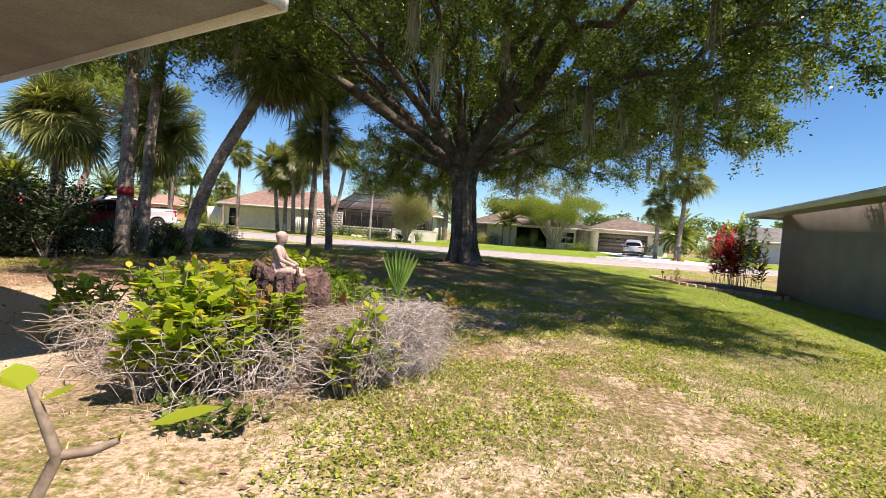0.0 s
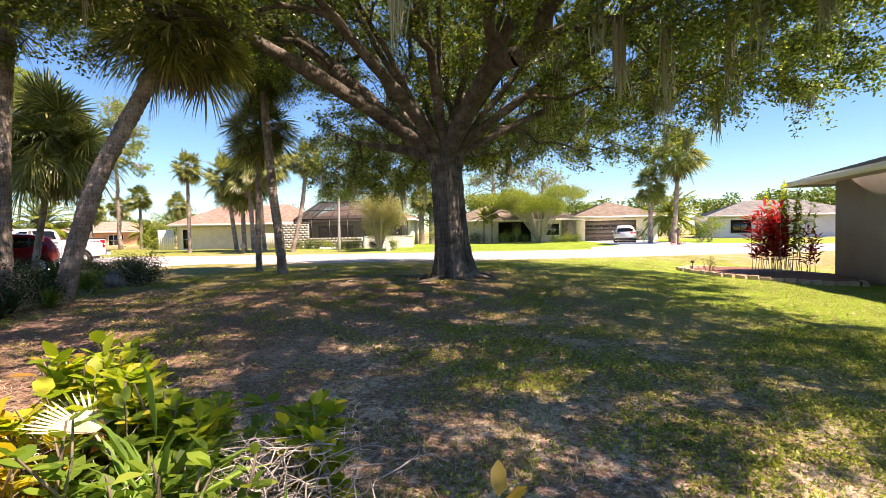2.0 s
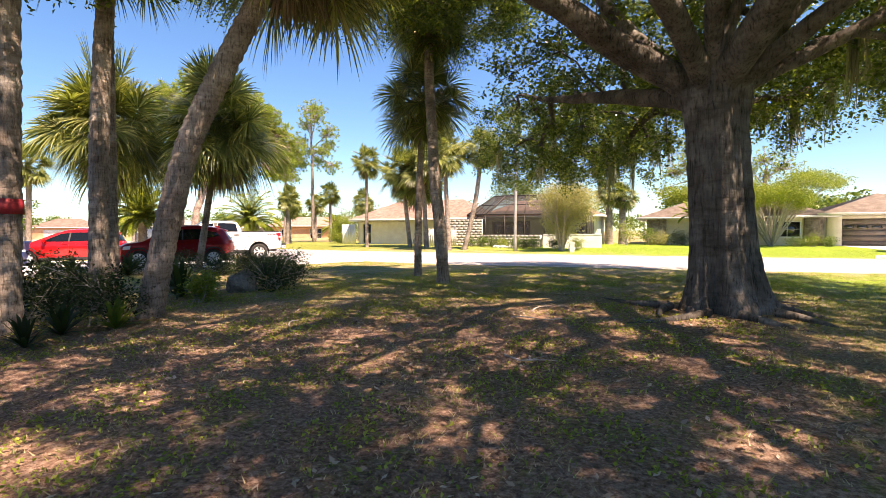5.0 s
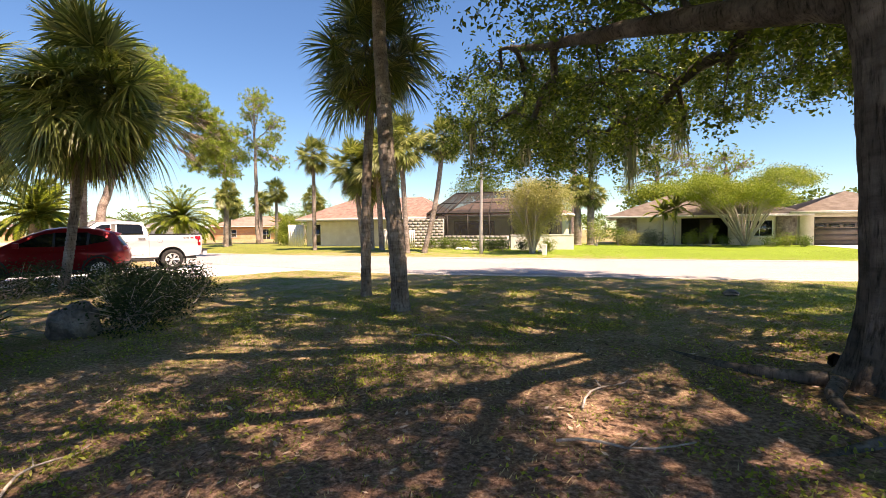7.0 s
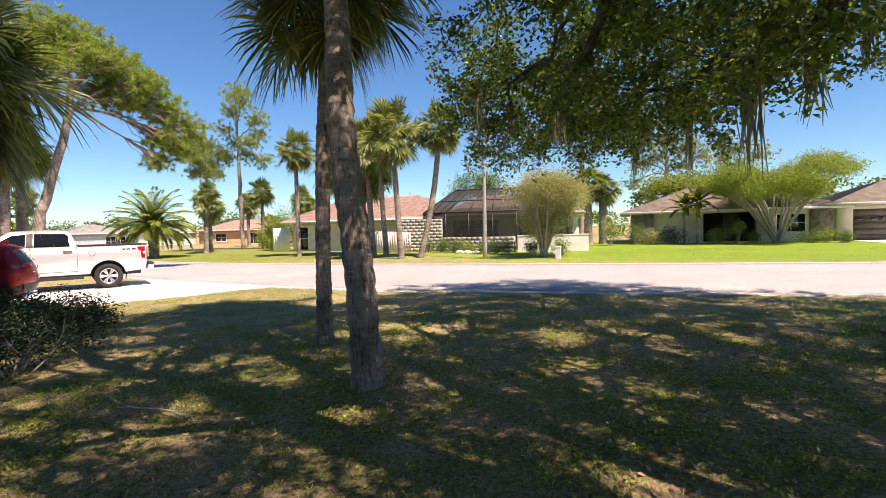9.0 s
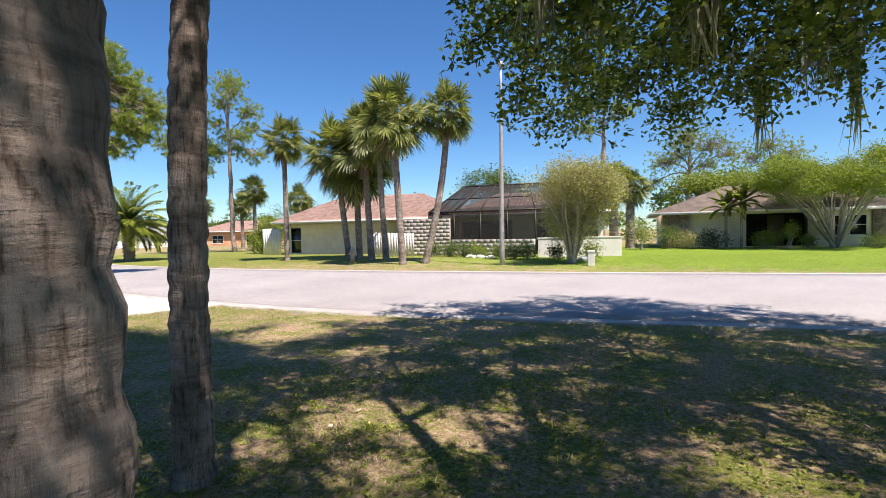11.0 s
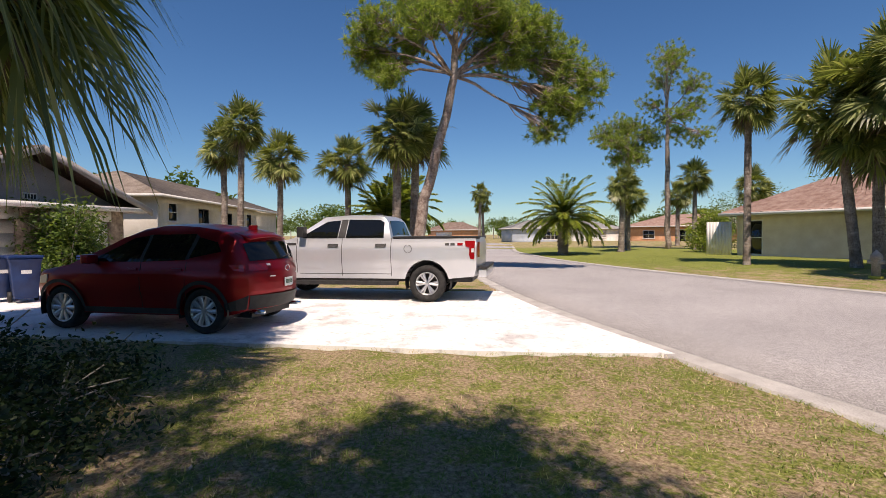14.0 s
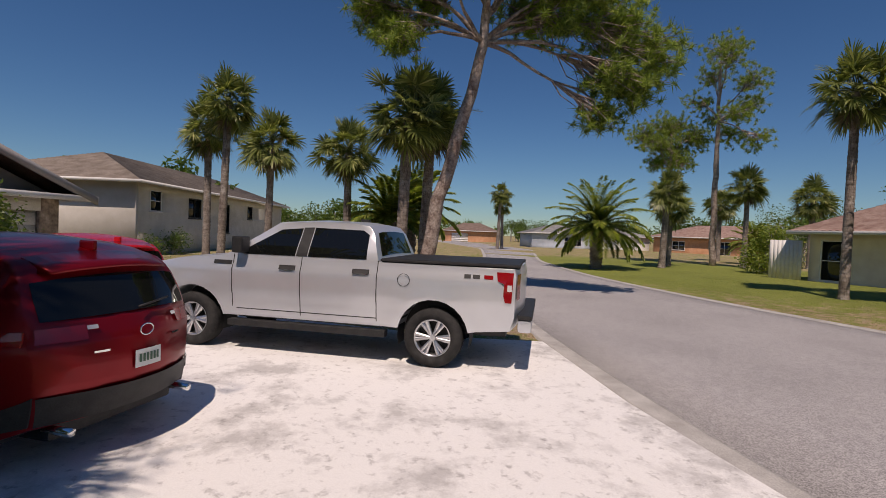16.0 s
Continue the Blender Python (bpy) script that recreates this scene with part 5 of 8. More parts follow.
def house(name, m, w, d, eave, rise, wall_mat, roof_mat, label, openings=(), hip=True, over=0.6, tile=0.0, base=-0.4, fascia=None, dutch=0.0):
    """A house with its front wall along x at y = 0 and its depth along +y; openings: (wall, x0, x1, z0, z1, kind)."""
    ob = thing(name, m, label, "house")
    fascia = fascia or WHITE_PAINT
    walls = {"front": (w, pose(0, 0, 0)), "back": (w, pose(w, d, 0, 0, 0, 180)), "left": (d - 0.44, pose(0, d - 0.22, 0, 0, 0, -90)), "right": (d - 0.44, pose(w, 0.22, 0, 0, 0, 90))}
    for key, (ln, mm) in walls.items():
        holes = [o[1:5] for o in openings if o[0] == key]
        wl = part("wall", wall_panel(ln, base, eave, 0.22, holes, wall_mat), ob, m=mm)
        for o in openings:
            if o[0] != key:
                continue
            _, x0, x1, z0, z1, kind = o
            if kind == "window":
                window_unit(wl, x0, x1, z0, z1, 0.05, None, 2, max(1, round((x1 - x0) / 0.8)))
            elif kind == "dark_window":
                window_unit(wl, x0, x1, z0, z1, 0.05, BRONZE, 1, max(1, round((x1 - x0) / 1.2)))
            elif kind == "garage":
                garage_door(wl, x0, x1, z1, WHITE_PAINT)
            elif kind == "brown_garage":
                garage_door(wl, x0, x1, z1, BROWN_DOOR, 0.14, True)
            elif kind == "entry":
                # near-black sheet behind the opening: the porch's shade put into its colour
                bx = Pile()
                box(bx, x0 - 0.2, x1 + 0.2, 1.6, 1.7, base, eave)
                part("entry_shade_panel", bx.mesh("entry_shade_panel", ENTRY_SHADE), wl, "near-black panel painting the shade of the entrance")
                for xx in (x0 + (x1 - x0) * 0.45,):
                    dp = Pile()
                    box(dp, xx, xx + 0.95, 1.53, 1.59, 0.05, 2.1)
                    part("front_door", dp.mesh("front_door", BROWN_DOOR), wl, "dark front door")
            elif kind == "stone":
                sp = Pile()
                box(sp, x0, x1, -0.12, -0.004, z0, z1)
                part("stone_facing", sp.mesh("stone_facing", STONE_FACE), wl, "rough brown stone facing")
    fl = Pile()
    box(fl, 0.25, w - 0.25, 0.25, d - 0.25, base, 0.02)
    part("floor_slab", fl.mesh("floor_slab", GUTTER), ob)
    o = over
    rf = Pile()
    z = eave + 0.06
    A, B, C, D = (-o, -o, z), (w + o, -o, z), (w + o, d + o, z), (-o, d + o, z)
    if hip:
        run = (d + 2 * o) / 2 * (1 - dutch)
        if w >= d:
            R0, R1 = (-o + run, d / 2, z + rise), (w + o - run, d / 2, z + rise)
            roof_sheet(rf, A, B, R1, R0, tile, 0.025)
            roof_sheet(rf, C, D, R0, R1, tile, 0.025)
            roof_sheet(rf, B, C, R1, R1, tile, 0.025)
            roof_sheet(rf, D, A, R0, R0, tile, 0.025)
        else:
            run = (w + 2 * o) / 2
            R0, R1 = (w / 2, -o + run, z + rise), (w / 2, d + o - run, z + rise)
            roof_sheet(rf, A, B, R0, R0, tile, 0.025)
            roof_sheet(rf, B, C, R1, R0, tile, 0.025)
            roof_sheet(rf, C, D, R1, R1, tile, 0.025)
            roof_sheet(rf, D, A, R0, R1, tile, 0.025)
    else:   # gable with the ridge running back from the front
        R0, R1 = (w / 2, -o, z + rise), (w / 2, d + o, z + rise)
        roof_sheet(rf, B, C, R1, R0, tile, 0.025)
        roof_sheet(rf, D, A, R0, R1, tile, 0.025)
        for y in (0.0, d - 0.2):
            gp = Pile()
            s = (w / 2) / (w / 2 + o) * rise
            gp.add([(0, y, eave), (w, y, eave), (w / 2, y, z + s - 0.05), (0, y + 0.2, eave), (w, y + 0.2, eave), (w / 2, y + 0.2, z + s - 0.05)], [(0, 1, 4, 3), (1, 2, 5, 4), (2, 0, 3, 5)], [(0, 2, 1), (3, 4, 5)])
            part("gable", gp.mesh("gable", fascia if y == 0 else wall_mat), ob)
        for s0, s1 in ((A, R0), (R0, B)):   # barge boards
            bp = Pile()
            a, b = np.array(s0), np.array(s1)
            dz = np.array([0, 0, 0.22])
            dy = np.array([0, 0.05, 0])
            v = [a - dz - dy, b - dz - dy, b - dy, a - dy, a - dz + dy, b - dz + dy, b + dy, a + dy]
            bp.add(v, [(0, 1, 2, 3), (4, 7, 6, 5), (0, 4, 5, 1), (3, 2, 6, 7), (0, 3, 7, 4), (1, 5, 6, 2)])
            part("barge_board", bp.mesh("barge_board", fascia), ob)
    part("roof", rf.mesh("roof", roof_mat), ob)
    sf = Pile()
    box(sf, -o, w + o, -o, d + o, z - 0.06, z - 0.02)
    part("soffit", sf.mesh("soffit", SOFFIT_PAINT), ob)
    for a in ((-o - 0.03, w + o + 0.03, -o - 0.03, -o), (-o - 0.03, w + o + 0.03, d + o, d + o + 0.03), (-o - 0.03, -o, -o, d + o), (w + o, w + o + 0.03, -o, d + o)):
        fp = Pile()
        box(fp, *a, z - 0.14, z + 0.03)
        part("fascia", fp.mesh("fascia", WHITE_PAINT), ob)
    return ob


# the grey neighbour's house to the east
house("house", pose(12.45, 16.95, -0.28, 0, 0, -101.5), 16, 11, 3.0, 1.9, STUCCO_GREY, SHINGLE_GREY, "single-storey grey rendered house with a shingle hip roof", (), True, 1.0)
# the clay-tiled house across the road, with its screened pool
house("house", pose(-28.2, 48.3, 0.1, 0, 0, 2), 12.5, 9.0, 2.45, 2.1, STUCCO_CREAM, CLAY_TILE, "cream house with a red clay tile roof", (("front", 0.5, 1.5, 0.1, 2.1, "window"),), True, 0.7, 0.30, dutch=0.35)
house("house", pose(-15.4, 50.0, 0.1, 0, 0, 0), 10.5, 6.0, 2.6, 1.6, STUCCO_CREAM, CLAY_TILE, "rear wing of the cream house behind the pool cage", (("front", 1.0, 4.6, 0.1, 2.2, "dark_window"), ("front", 6.2, 9.4, 0.1, 2.2, "dark_window")), True, 0.5, 0.30)
# the long ranch house across the road
house("house", pose(-1.0, 53.6, 0.12, 0, 0, -2), 13.0, 9.0, 2.35, 2.0, STUCCO_CREAM, SHINGLE_TAN, "long low cream ranch house with tan shingles", (("front", 5.0, 8.4, 0.1, 2.2, "entry"), ("front", 9.6, 11.4, 0.7, 2.0, "window"), ("front", 0.0, 1.6, -0.3, 2.3, "stone"), ("front", 11.6, 12.9, -0.3, 2.3, "stone")), True, 0.8)
house("house", pose(12.05, 52.9, 0.12, 0, 0, -2), 8.2, 8.5, 2.5, 1.7, STUCCO_CREAM, SHINGLE_TAN, "garage wing of the ranch house with a brown door", (("front", 0.9, 6.1, 0.0, 2.15, "brown_garage"),), True, 0.7)
house("house", pose(27.5, 57.0, 0.1, 0, 0, -14), 14, 9, 2.4, 1.8, STUCCO_BLUE, SHINGLE_GREY, "low pale house with a grey roof beyond the lawn", (("front", 2, 4, 0.6, 2.0, "dark_window"), ("front", 6, 7.2, 0.05, 2.1, "dark_window")), True, 0.6)
# the double-garage house beside the driveway
house("house", pose(-24.25, 12.95, 0.0, 0, 0, 145.0), 6.9, 12.0, 2.45, 1.75, STONE_FACE, SHINGLE_BROWN, "grey gabled double-garage house with stone pillars", (("front", 0.55, 3.15, -0.4, 2.4, "hole"), ("front", 3.85, 6.35, -0.4, 2.4, "hole")), False, 0.65, 0.0, -0.4, GREY_PAINT)
# the two-storey house beyond the garage
house("house", pose(-45.95, 7.3, 0.0, 0, 0, 70.0), 9.8, 26.0, 3.95, 2.1, STUCCO_BEIGE, SHINGLE_TAN, "beige two-storey house with a hipped tan roof", (("right", 1.2, 2.4, 2.45, 3.65, "window"), ("right", 5.6, 7.4, 2.2, 3.5, "dark_window"), ("right", 10.5, 12.2, 1.2, 3.4, "dark_window"), ("right", 16.0, 17.2, 2.4, 3.5, "dark_window")), True, 0.7)
# far houses along the bend
house("house", pose(-83.0, 66.5, 0.0, 0, 0, 72), 10.0, 9.0, 2.5, 1.6, STUCCO_BLUE, SHINGLE_GREY, "pale blue bungalow with a grey roof", (("front", 5.5, 8.5, 0.5, 2.0, "window"),), True, 0.5)
house("house", pose(-80.0, 76.5, 0.0, 0, 0, 72), 10.0, 9.0, 2.4, 1.5, STUCCO_WHITE, SHINGLE_GREY, "white garage wing of the blue bungalow", (("front", 2.0, 7.0, 0.0, 2.1, "garage"),), True, 0.5)
house("house", pose(-74.0, 84.0, 0.0, 0, 0, 20), 16.0, 10.0, 2.6, 2.0, STUCCO_ORANGE, CLAY_TILE, "orange house with a red roof behind the palms", (("front", 3.0, 5.0, 0.6, 2.0, "window"), ("front", 9.0, 11.5, 0.1, 2.1, "window")), True, 0.6)
house("house", pose(-122.0, 66.0, 0.0, 0, 0, 60), 13.0, 9.0, 2.6, 2.0, STUCCO_ORANGE, SHINGLE_BROWN, "brown house at the end of the street", (("front", 2.0, 6.0, 0.0, 2.1, "garage"),), True, 0.6)
# the home's own low wing, whose eave shows over the first steps
house("house", pose(-2.16, 0.03, 0.0, 0, 0, 155.0), 14.6, 9.0, 2.94, 1.6, STUCCO_GREY, SHINGLE_BROWN, "low house wing with a wide painted eave over bare sand", (), True, 1.7, 0.0, -0.4)


def garage_front():
    """White doors, header boards, the small gable sign and the downpipe of the double garage."""
    base = pose(-24.25, 12.95, 0.0, 0, 0, 145.0)
    for x0, x1 in ((0.55, 3.15), (3.85, 6.35)):
        g = thing("garage_door", base @ pose(0, 0, 0), "tall white sectional garage door", "garage door")
        for i in range(5):
            pp = Pile()
            box(pp, x0, x1, 0.14, 0.19, 0.02 + i * 0.40, 0.02 + i * 0.40 + 0.394)
            part("panel", pp.mesh("panel", WHITE_PAINT), g)
        hp = Pile()
        box(hp, x0 - 0.02, x1 + 0.02, -0.02, 0.10, 2.03, 2.42)
        part("header_board", hp.mesh("header_board", WHITE_PAINT), g)
    sg = thing("number_sign", base @ pose(0, 0, 0), "small white sign board with dark bars", "sign")
    pp = Pile()
    box(pp, 3.3, 3.72, -0.045, -0.005, 2.62, 2.84)
    part("board", pp.mesh("board", WHITE_PAINT), sg)
    for i in range(4):
        pp = Pile()
        box(pp, 3.34 + i * 0.092, 3.40 + i * 0.092, -0.052, -0.046, 2.66, 2.80)
        part("bar", pp.mesh("bar", TRIM), sg)
    for x, tilt in ((4.1, 0), (4.75, 4)):
        b = thing("wheelie_bin", base @ pose(x - 0.55, -2.2, 0.02, 0, 0, tilt) @ Matrix.Scale(0.88, 4), "dark blue plastic wheeled rubbish bin", "bin", "bins by the garage")
        bm = bmesh.new()
        bmesh.ops.create_cube(bm, size=1.0, matrix=Matrix.Translation((0, 0, 0.52)) @ Matrix.Diagonal((0.56, 0.62, 0.95, 1)))
        for v in bm.verts:
            if v.co.z < 0.5:
                v.co.x *= 0.8
                v.co.y *= 0.78
        bmesh.ops.bevel(bm, geom=bm.edges[:], offset=0.03, segments=2, affect="EDGES")
        part("bin_body", bm_mesh("bin_body", bm, BIN_BLUE), b)
        part("lid", box_mesh("lid", -0.31, 0.31, -0.36, 0.33, 1.0, 1.06, BIN_BLUE, 0.025), b)
        part("handle", box_mesh("handle", -0.25, 0.25, 0.34, 0.40, 0.92, 0.97, BIN_BLUE, 0.02), b)
        for sx in (-0.26, 0.26):
            wp = Pile()
            tube(wp, [(sx - 0.03, 0.22, 0.12), (sx + 0.03, 0.22, 0.12)], 0.12, 16)
            part("wheel", wp.mesh("wheel", RUBBER), b)
        lp = Pile()
        box(lp, -0.05, 0.05, -0.322, -0.312, 0.75, 0.785)
        box(lp, -0.06, 0.06, -0.318, -0.308, 0.70, 0.712)
        part("emblem", lp.mesh("emblem", WHITE_PAINT), b, "small white printed mark")


BIN_BLUE = mottled("bin_plastic", (0.010, 0.028, 0.11), (0.016, 0.04, 0.15), 3, 0.5, 60, 0.15)
garage_front()


def screen_material():
    m, p = material("insect_screen", 0.8, 0, (0.02, 0.02, 0.02))
    t = node(m, "ShaderNodeBsdfTransparent")
    mix = node(m, "ShaderNodeMixShader", Fac=0.74)
    wire(m, t.outputs[0], mix.inputs[1])
    wire(m, p.outputs[0], mix.inputs[2])
    wire(m, mix.outputs[0], m.node_tree.nodes["Material Output"].inputs["Surface"])
    return m


SCREEN = screen_material()


def pool_cage():
    """A dark-framed screen enclosure with a sloped mansard roof."""
    ob = thing("pool_cage", pose(-15.2, 45.4, 0.12), "dark bronze screened pool enclosure with sloping roof panels", "screen enclosure")
    w, d, h0, h1, k = 10.0, 4.9, 2.7, 4.35, 1.9
    fr, sc = Pile(), Pile()
    n = 6
    for i in range(n + 1):
        x = w * i / n
        xt = k + (w - 2 * k) * i / n
        tube(fr, [(x, 0, 0), (x, 0, h0)], 0.045, 4)
        tube(fr, [(x, 0, h0), (xt, k * 0.9, h1)], 0.045, 4)
        tube(fr, [(xt, k * 0.9, h1), (xt, d, h1)], 0.045, 4)
    for z in (0.9, h0):
        tube(fr, [(0, 0, z), (w, 0, z)], 0.05, 4)
    tube(fr, [(k, k * 0.9, h1), (w - k, k * 0.9, h1)], 0.05, 4)
    tube(fr, [(k / 2, k * 0.45, (h0 + h1) / 2), (w - k / 2, k * 0.45, (h0 + h1) / 2)], 0.04, 4)
    for sx, tx in ((0, k), (w, w - k)):
        for j in range(4):
            y = d * j / 3
            tube(fr, [(sx, y, 0), (sx, y, h0)], 0.045, 4)
            tube(fr, [(sx, y, h0), (tx, max(y, k * 0.9), h1)], 0.045, 4)
        tube(fr, [(sx, 0, h0), (sx, d, h0)], 0.045, 4)
        sc.add([(sx, 0, 0), (sx, d, 0), (sx, d, h0), (sx, 0, h0)], [(0, 1, 2, 3)])
        sc.add([(sx, 0, h0), (sx, d, h0), (tx, d, h1), (tx, k * 0.9, h1)], [(0, 1, 2, 3)])
    sc.add([(0, 0, 0.9), (w, 0, 0.9), (w, 0, h0), (0, 0, h0)], [(0, 1, 2, 3)])
    sc.add([(0, 0, h0), (w, 0, h0), (w - k, k * 0.9, h1), (k, k * 0.9, h1)], [(0, 1, 2, 3)])
    sc.add([(k, k * 0.9, h1), (w - k, k * 0.9, h1), (w - k, d, h1), (k, d, h1)], [(0, 1, 2, 3)])
    part("cage_frame", fr.mesh("cage_frame", BRONZE), ob)
    part("screen", sc.mesh("screen", SCREEN), ob, "dark see-through insect screen")


pool_cage()


def garden_wall(x0, y0, x1, y1, h, mat, label, name="garden_wall"):
    ln = math.hypot(x1 - x0, y1 - y0)
    m = pose(x0, y0, ground_at((x0 + x1) / 2, (y0 + y1) / 2), 0, 0, heading(x1 - x0, y1 - y0))
    ob = thing(name, m, label, "garden wall")
    nb, nr = max(2, int(ln / 0.42)), max(2, int(h / 0.21))
    p = Pile()
    box(p, 0, ln, -0.09, 0.09, -0.15, h - 0.01)
    part("core", p.mesh("core", GUTTER), ob)
    blocks = Pile()
    for r in range(nr):
        o = 0.5 * (r % 2)
        for i in range(nb + 1):
            a, b = max(0, (i - o) * ln / nb), min(ln, (i + 1 - o) * ln / nb)
            if b - a > 0.05:
                box(blocks, a + 0.0015, b - 0.0015, -0.094, 0.094, r * h / nr + 0.0015, (r + 1) * h / nr - 0.0015)
    tagged(part("blocks", blocks.mesh("blocks", mat), ob), kind="stuff")
    return ob


garden_wall(-16.8, 45.2, -13.7, 45.1, 2.25, BLOCK, "tall weathered grey concrete block wall")
garden_wall(-13.5, 44.9, -8.2, 42.6, 0.95, BLOCK, "low weathered concrete block wall")
white_wall = thing("garden_wall", pose(-8.0, 42.5, ground_at(-5.0, 43.0), 0, 0, heading(6.2, 1.2)), "low white painted garden wall", "garden wall")
part("wall_body", box_mesh("wall_body", 0, 4.2, -0.09, 0.09, -0.2, 0.95, STUCCO_WHITE, 0.01), white_wall)
part("coping", box_mesh("coping", -0.02, 4.22, -0.12, 0.12, 0.95, 1.01, STUCCO_WHITE, 0.01), white_wall)


def picket_fence():
    ob = thing("picket_fence", pose(-18.6, 44.0, 0.1, 0, 0, 6), "weathered white vertical board gate fence", "fence")
    for i in range(17):
        p = Pile()
        x = i * 0.17
        h = 1.55 - 0.10 * (i / 16)
        box(p, x, x + 0.12, -0.02, 0.02, 0.05, h)
        part("board", p.mesh("board", WHITE_PAINT), ob)
    for z in (0.4, 1.25):
        p = Pile()
        box(p, 0, 2.84, 0.021, 0.06, z, z + 0.09)
        part("rail", p.mesh("rail", WHITE_PAINT), ob)


picket_fence()


def side_gate():
    ob = thing("board_gate", pose(-30.0, 48.0, 0.1, 0, 0, 4), "tall cream board gate beside the house", "gate")
    for i in range(8):
        p = Pile()
        box(p, i * 0.2, i * 0.2 + 0.185, -0.02, 0.02, 0.03, 2.05)
        part("board", p.mesh("board", STUCCO_WHITE), ob)


side_gate()

# ---- palms, pines and shrubs ----
def place_palm(x, y, top_z, lean=(0.0, 0.0), r=0.16, size=1.5, seed=1, bow=0.0, variant=0, skirt=1.0, label="tall cabbage palm with a rough grey trunk", path=None):
    cabbage_palm(x, y, (lean[0], lean[1], top_z - ground_at(x, y)), r * 1.1, r * 0.92, size * 0.8, seed, label, bow, variant, skirt, path)


# the two beside the path, under the oak
place_palm(-6.70, 18.82, 5.3, (-0.02, 0.44), 0.102, 1.4, 31, 0, 3, path=[(0.01, 0.0, 1.3), (0.04, 0.03, 2.6), (0.04, 0.20, 3.9)], label="slim cabbage palm with a rough grey-brown trunk")
place_palm(-5.12, 17.08, 7.7, (-1.32, 2.05), 0.138, 1.45, 32, 0, 4, path=[(-0.04, -0.04, 1.3), (-0.30, 0.13, 2.6), (-0.58, 0.65, 3.9), (-0.88, 1.10, 5.2), (-1.12, 1.60, 6.5)], label="leaning cabbage palm with a rough dark trunk")
# the group by the beds
place_palm(-7.50, 10.95, 6.0, (2.15, 0.95), 0.17, 1.6, 33, 0, 5, path=[(0.42, 0.0, 1.35), (0.92, 0.02, 2.7), (1.45, 0.30, 3.9), (1.85, 0.65, 5.0)], label="strongly bent cabbage palm with a curving trunk")
place_palm(-8.2, 9.4, 8.6, (0.1, 0.2), 0.17, 1.6, 34, 0.0, 3, label="straight tall cabbage palm with a red band on its trunk")
place_palm(-8.8, 11.0, 8.2, (0.35, 0.4), 0.14, 1.6, 35, 0.15, 4)
place_palm(-10.2, 12.1, 7.6, (-0.25, 0.2), 0.12, 1.5, 36, 0.0, 5)
place_palm(-14.62, 17.78, 4.7, (0.74, 0.30), 0.105, 2.15, 37, 0.0, 6, label="short cabbage palm with a full drooping crown")
place_palm(-17.4, 16.4, 4.9, (0.1, 0.15), 0.115, 2.1, 38, 0.0, 7, label="short cabbage palm with dark drooping fronds")
# across the road, in front of the clay-tiled house
place_palm(-13.97, 38.44, 6.9, (-0.3, -0.1), 0.16, 2.0, 41, 0.0, 0)
place_palm(-13.02, 39.02, 7.3, (1.2, 0.4), 0.16, 1.5, 42, -0.2, 1, label="slim cabbage palm with a slanting pale trunk")
place_palm(-17.3, 41.6, 6.6, (-0.3, 0.0), 0.18, 2.2, 43, 0.0, 2)
place_palm(-18.5, 42.4, 5.2, (-0.2, 0.2), 0.18, 2.2, 44, 0.0, 0)
place_palm(-19.1, 42.2, 6.2, (-0.7, 0.0), 0.17, 2.25, 45, 0.0, 1)
place_palm(-16.2, 41.2, 7.3, (-0.4, 0.1), 0.16, 1.9, 46, 0.0, 2)
place_palm(-22.6, 41.05, 7.1, (0.0, 0.0), 0.14, 1.45, 47, 0.0, 1)
# along the bend
place_palm(-36.6, 47.3, 5.0, (0.2, 0.0), 0.2, 1.4, 48, 0.0, 2)
place_palm(-38.2, 49.5, 4.2, (0.0, 0.0), 0.2, 1.5, 49, 0.0, 0)
place_palm(-37.0, 55.5, 5.9, (0.0, 0.0), 0.17, 1.5, 50, 0.0, 1)
place_palm(-46.0, 64.0, 5.4, (0.0, 0.0), 0.2, 1.6, 51, 0.0, 0)
place_palm(-36.5, 62.0, 5.4, (0.0, 0.0), 0.2, 1.6, 52, 0.0, 2)
place_palm(-70.0, 53.0, 7.2, (0.4, 0.0), 0.2, 1.5, 53, 0.0, 1, 0)
place_palm(-71.5, 54.5, 5.8, (-0.3, 0.0), 0.2, 1.4, 54, 0.0, 2, 0)
# west of the driveway
place_palm(-37.7, 20.3, 6.2, (-0.3, 0.0), 0.16, 1.45, 55, 0.0, 0)
place_palm(-36.0, 21.0, 7.1, (0.0, 0.2), 0.16, 1.45, 56, 0.0, 1)
place_palm(-35.1, 22.9, 5.4, (0.1, 0.1), 0.15, 1.35, 57, 0.0, 2)
place_palm(-32.0, 25.8, 4.9, (0.0, 0.0), 0.15, 1.35, 58, 0.0, 0)
place_palm(-27.2, 26.6, 5.4, (0.2, 0.1), 0.17, 1.5, 59, 0.0, 1)
place_palm(-27.9, 27.6, 5.6, (0.0, 0.2), 0.17, 1.5, 60, 0.0, 2)
# east side of the road
place_palm(16.9, 40.3, 6.9, (0.4, 0.0), 0.17, 2.2, 61, 0.0, 0)
place_palm(15.4, 41.0, 4.6, (0.0, 0.0), 0.17, 1.5, 62, 0.0, 2)
place_palm(-4.2, 53.2, 4.8, (0.0, 0.0), 0.3, 1.5, 63, 0.0, 1)
place_palm(-3.1, 53.6, 4.4, (0.0, 0.0), 0.3, 1.4, 64, 0.0, 0)


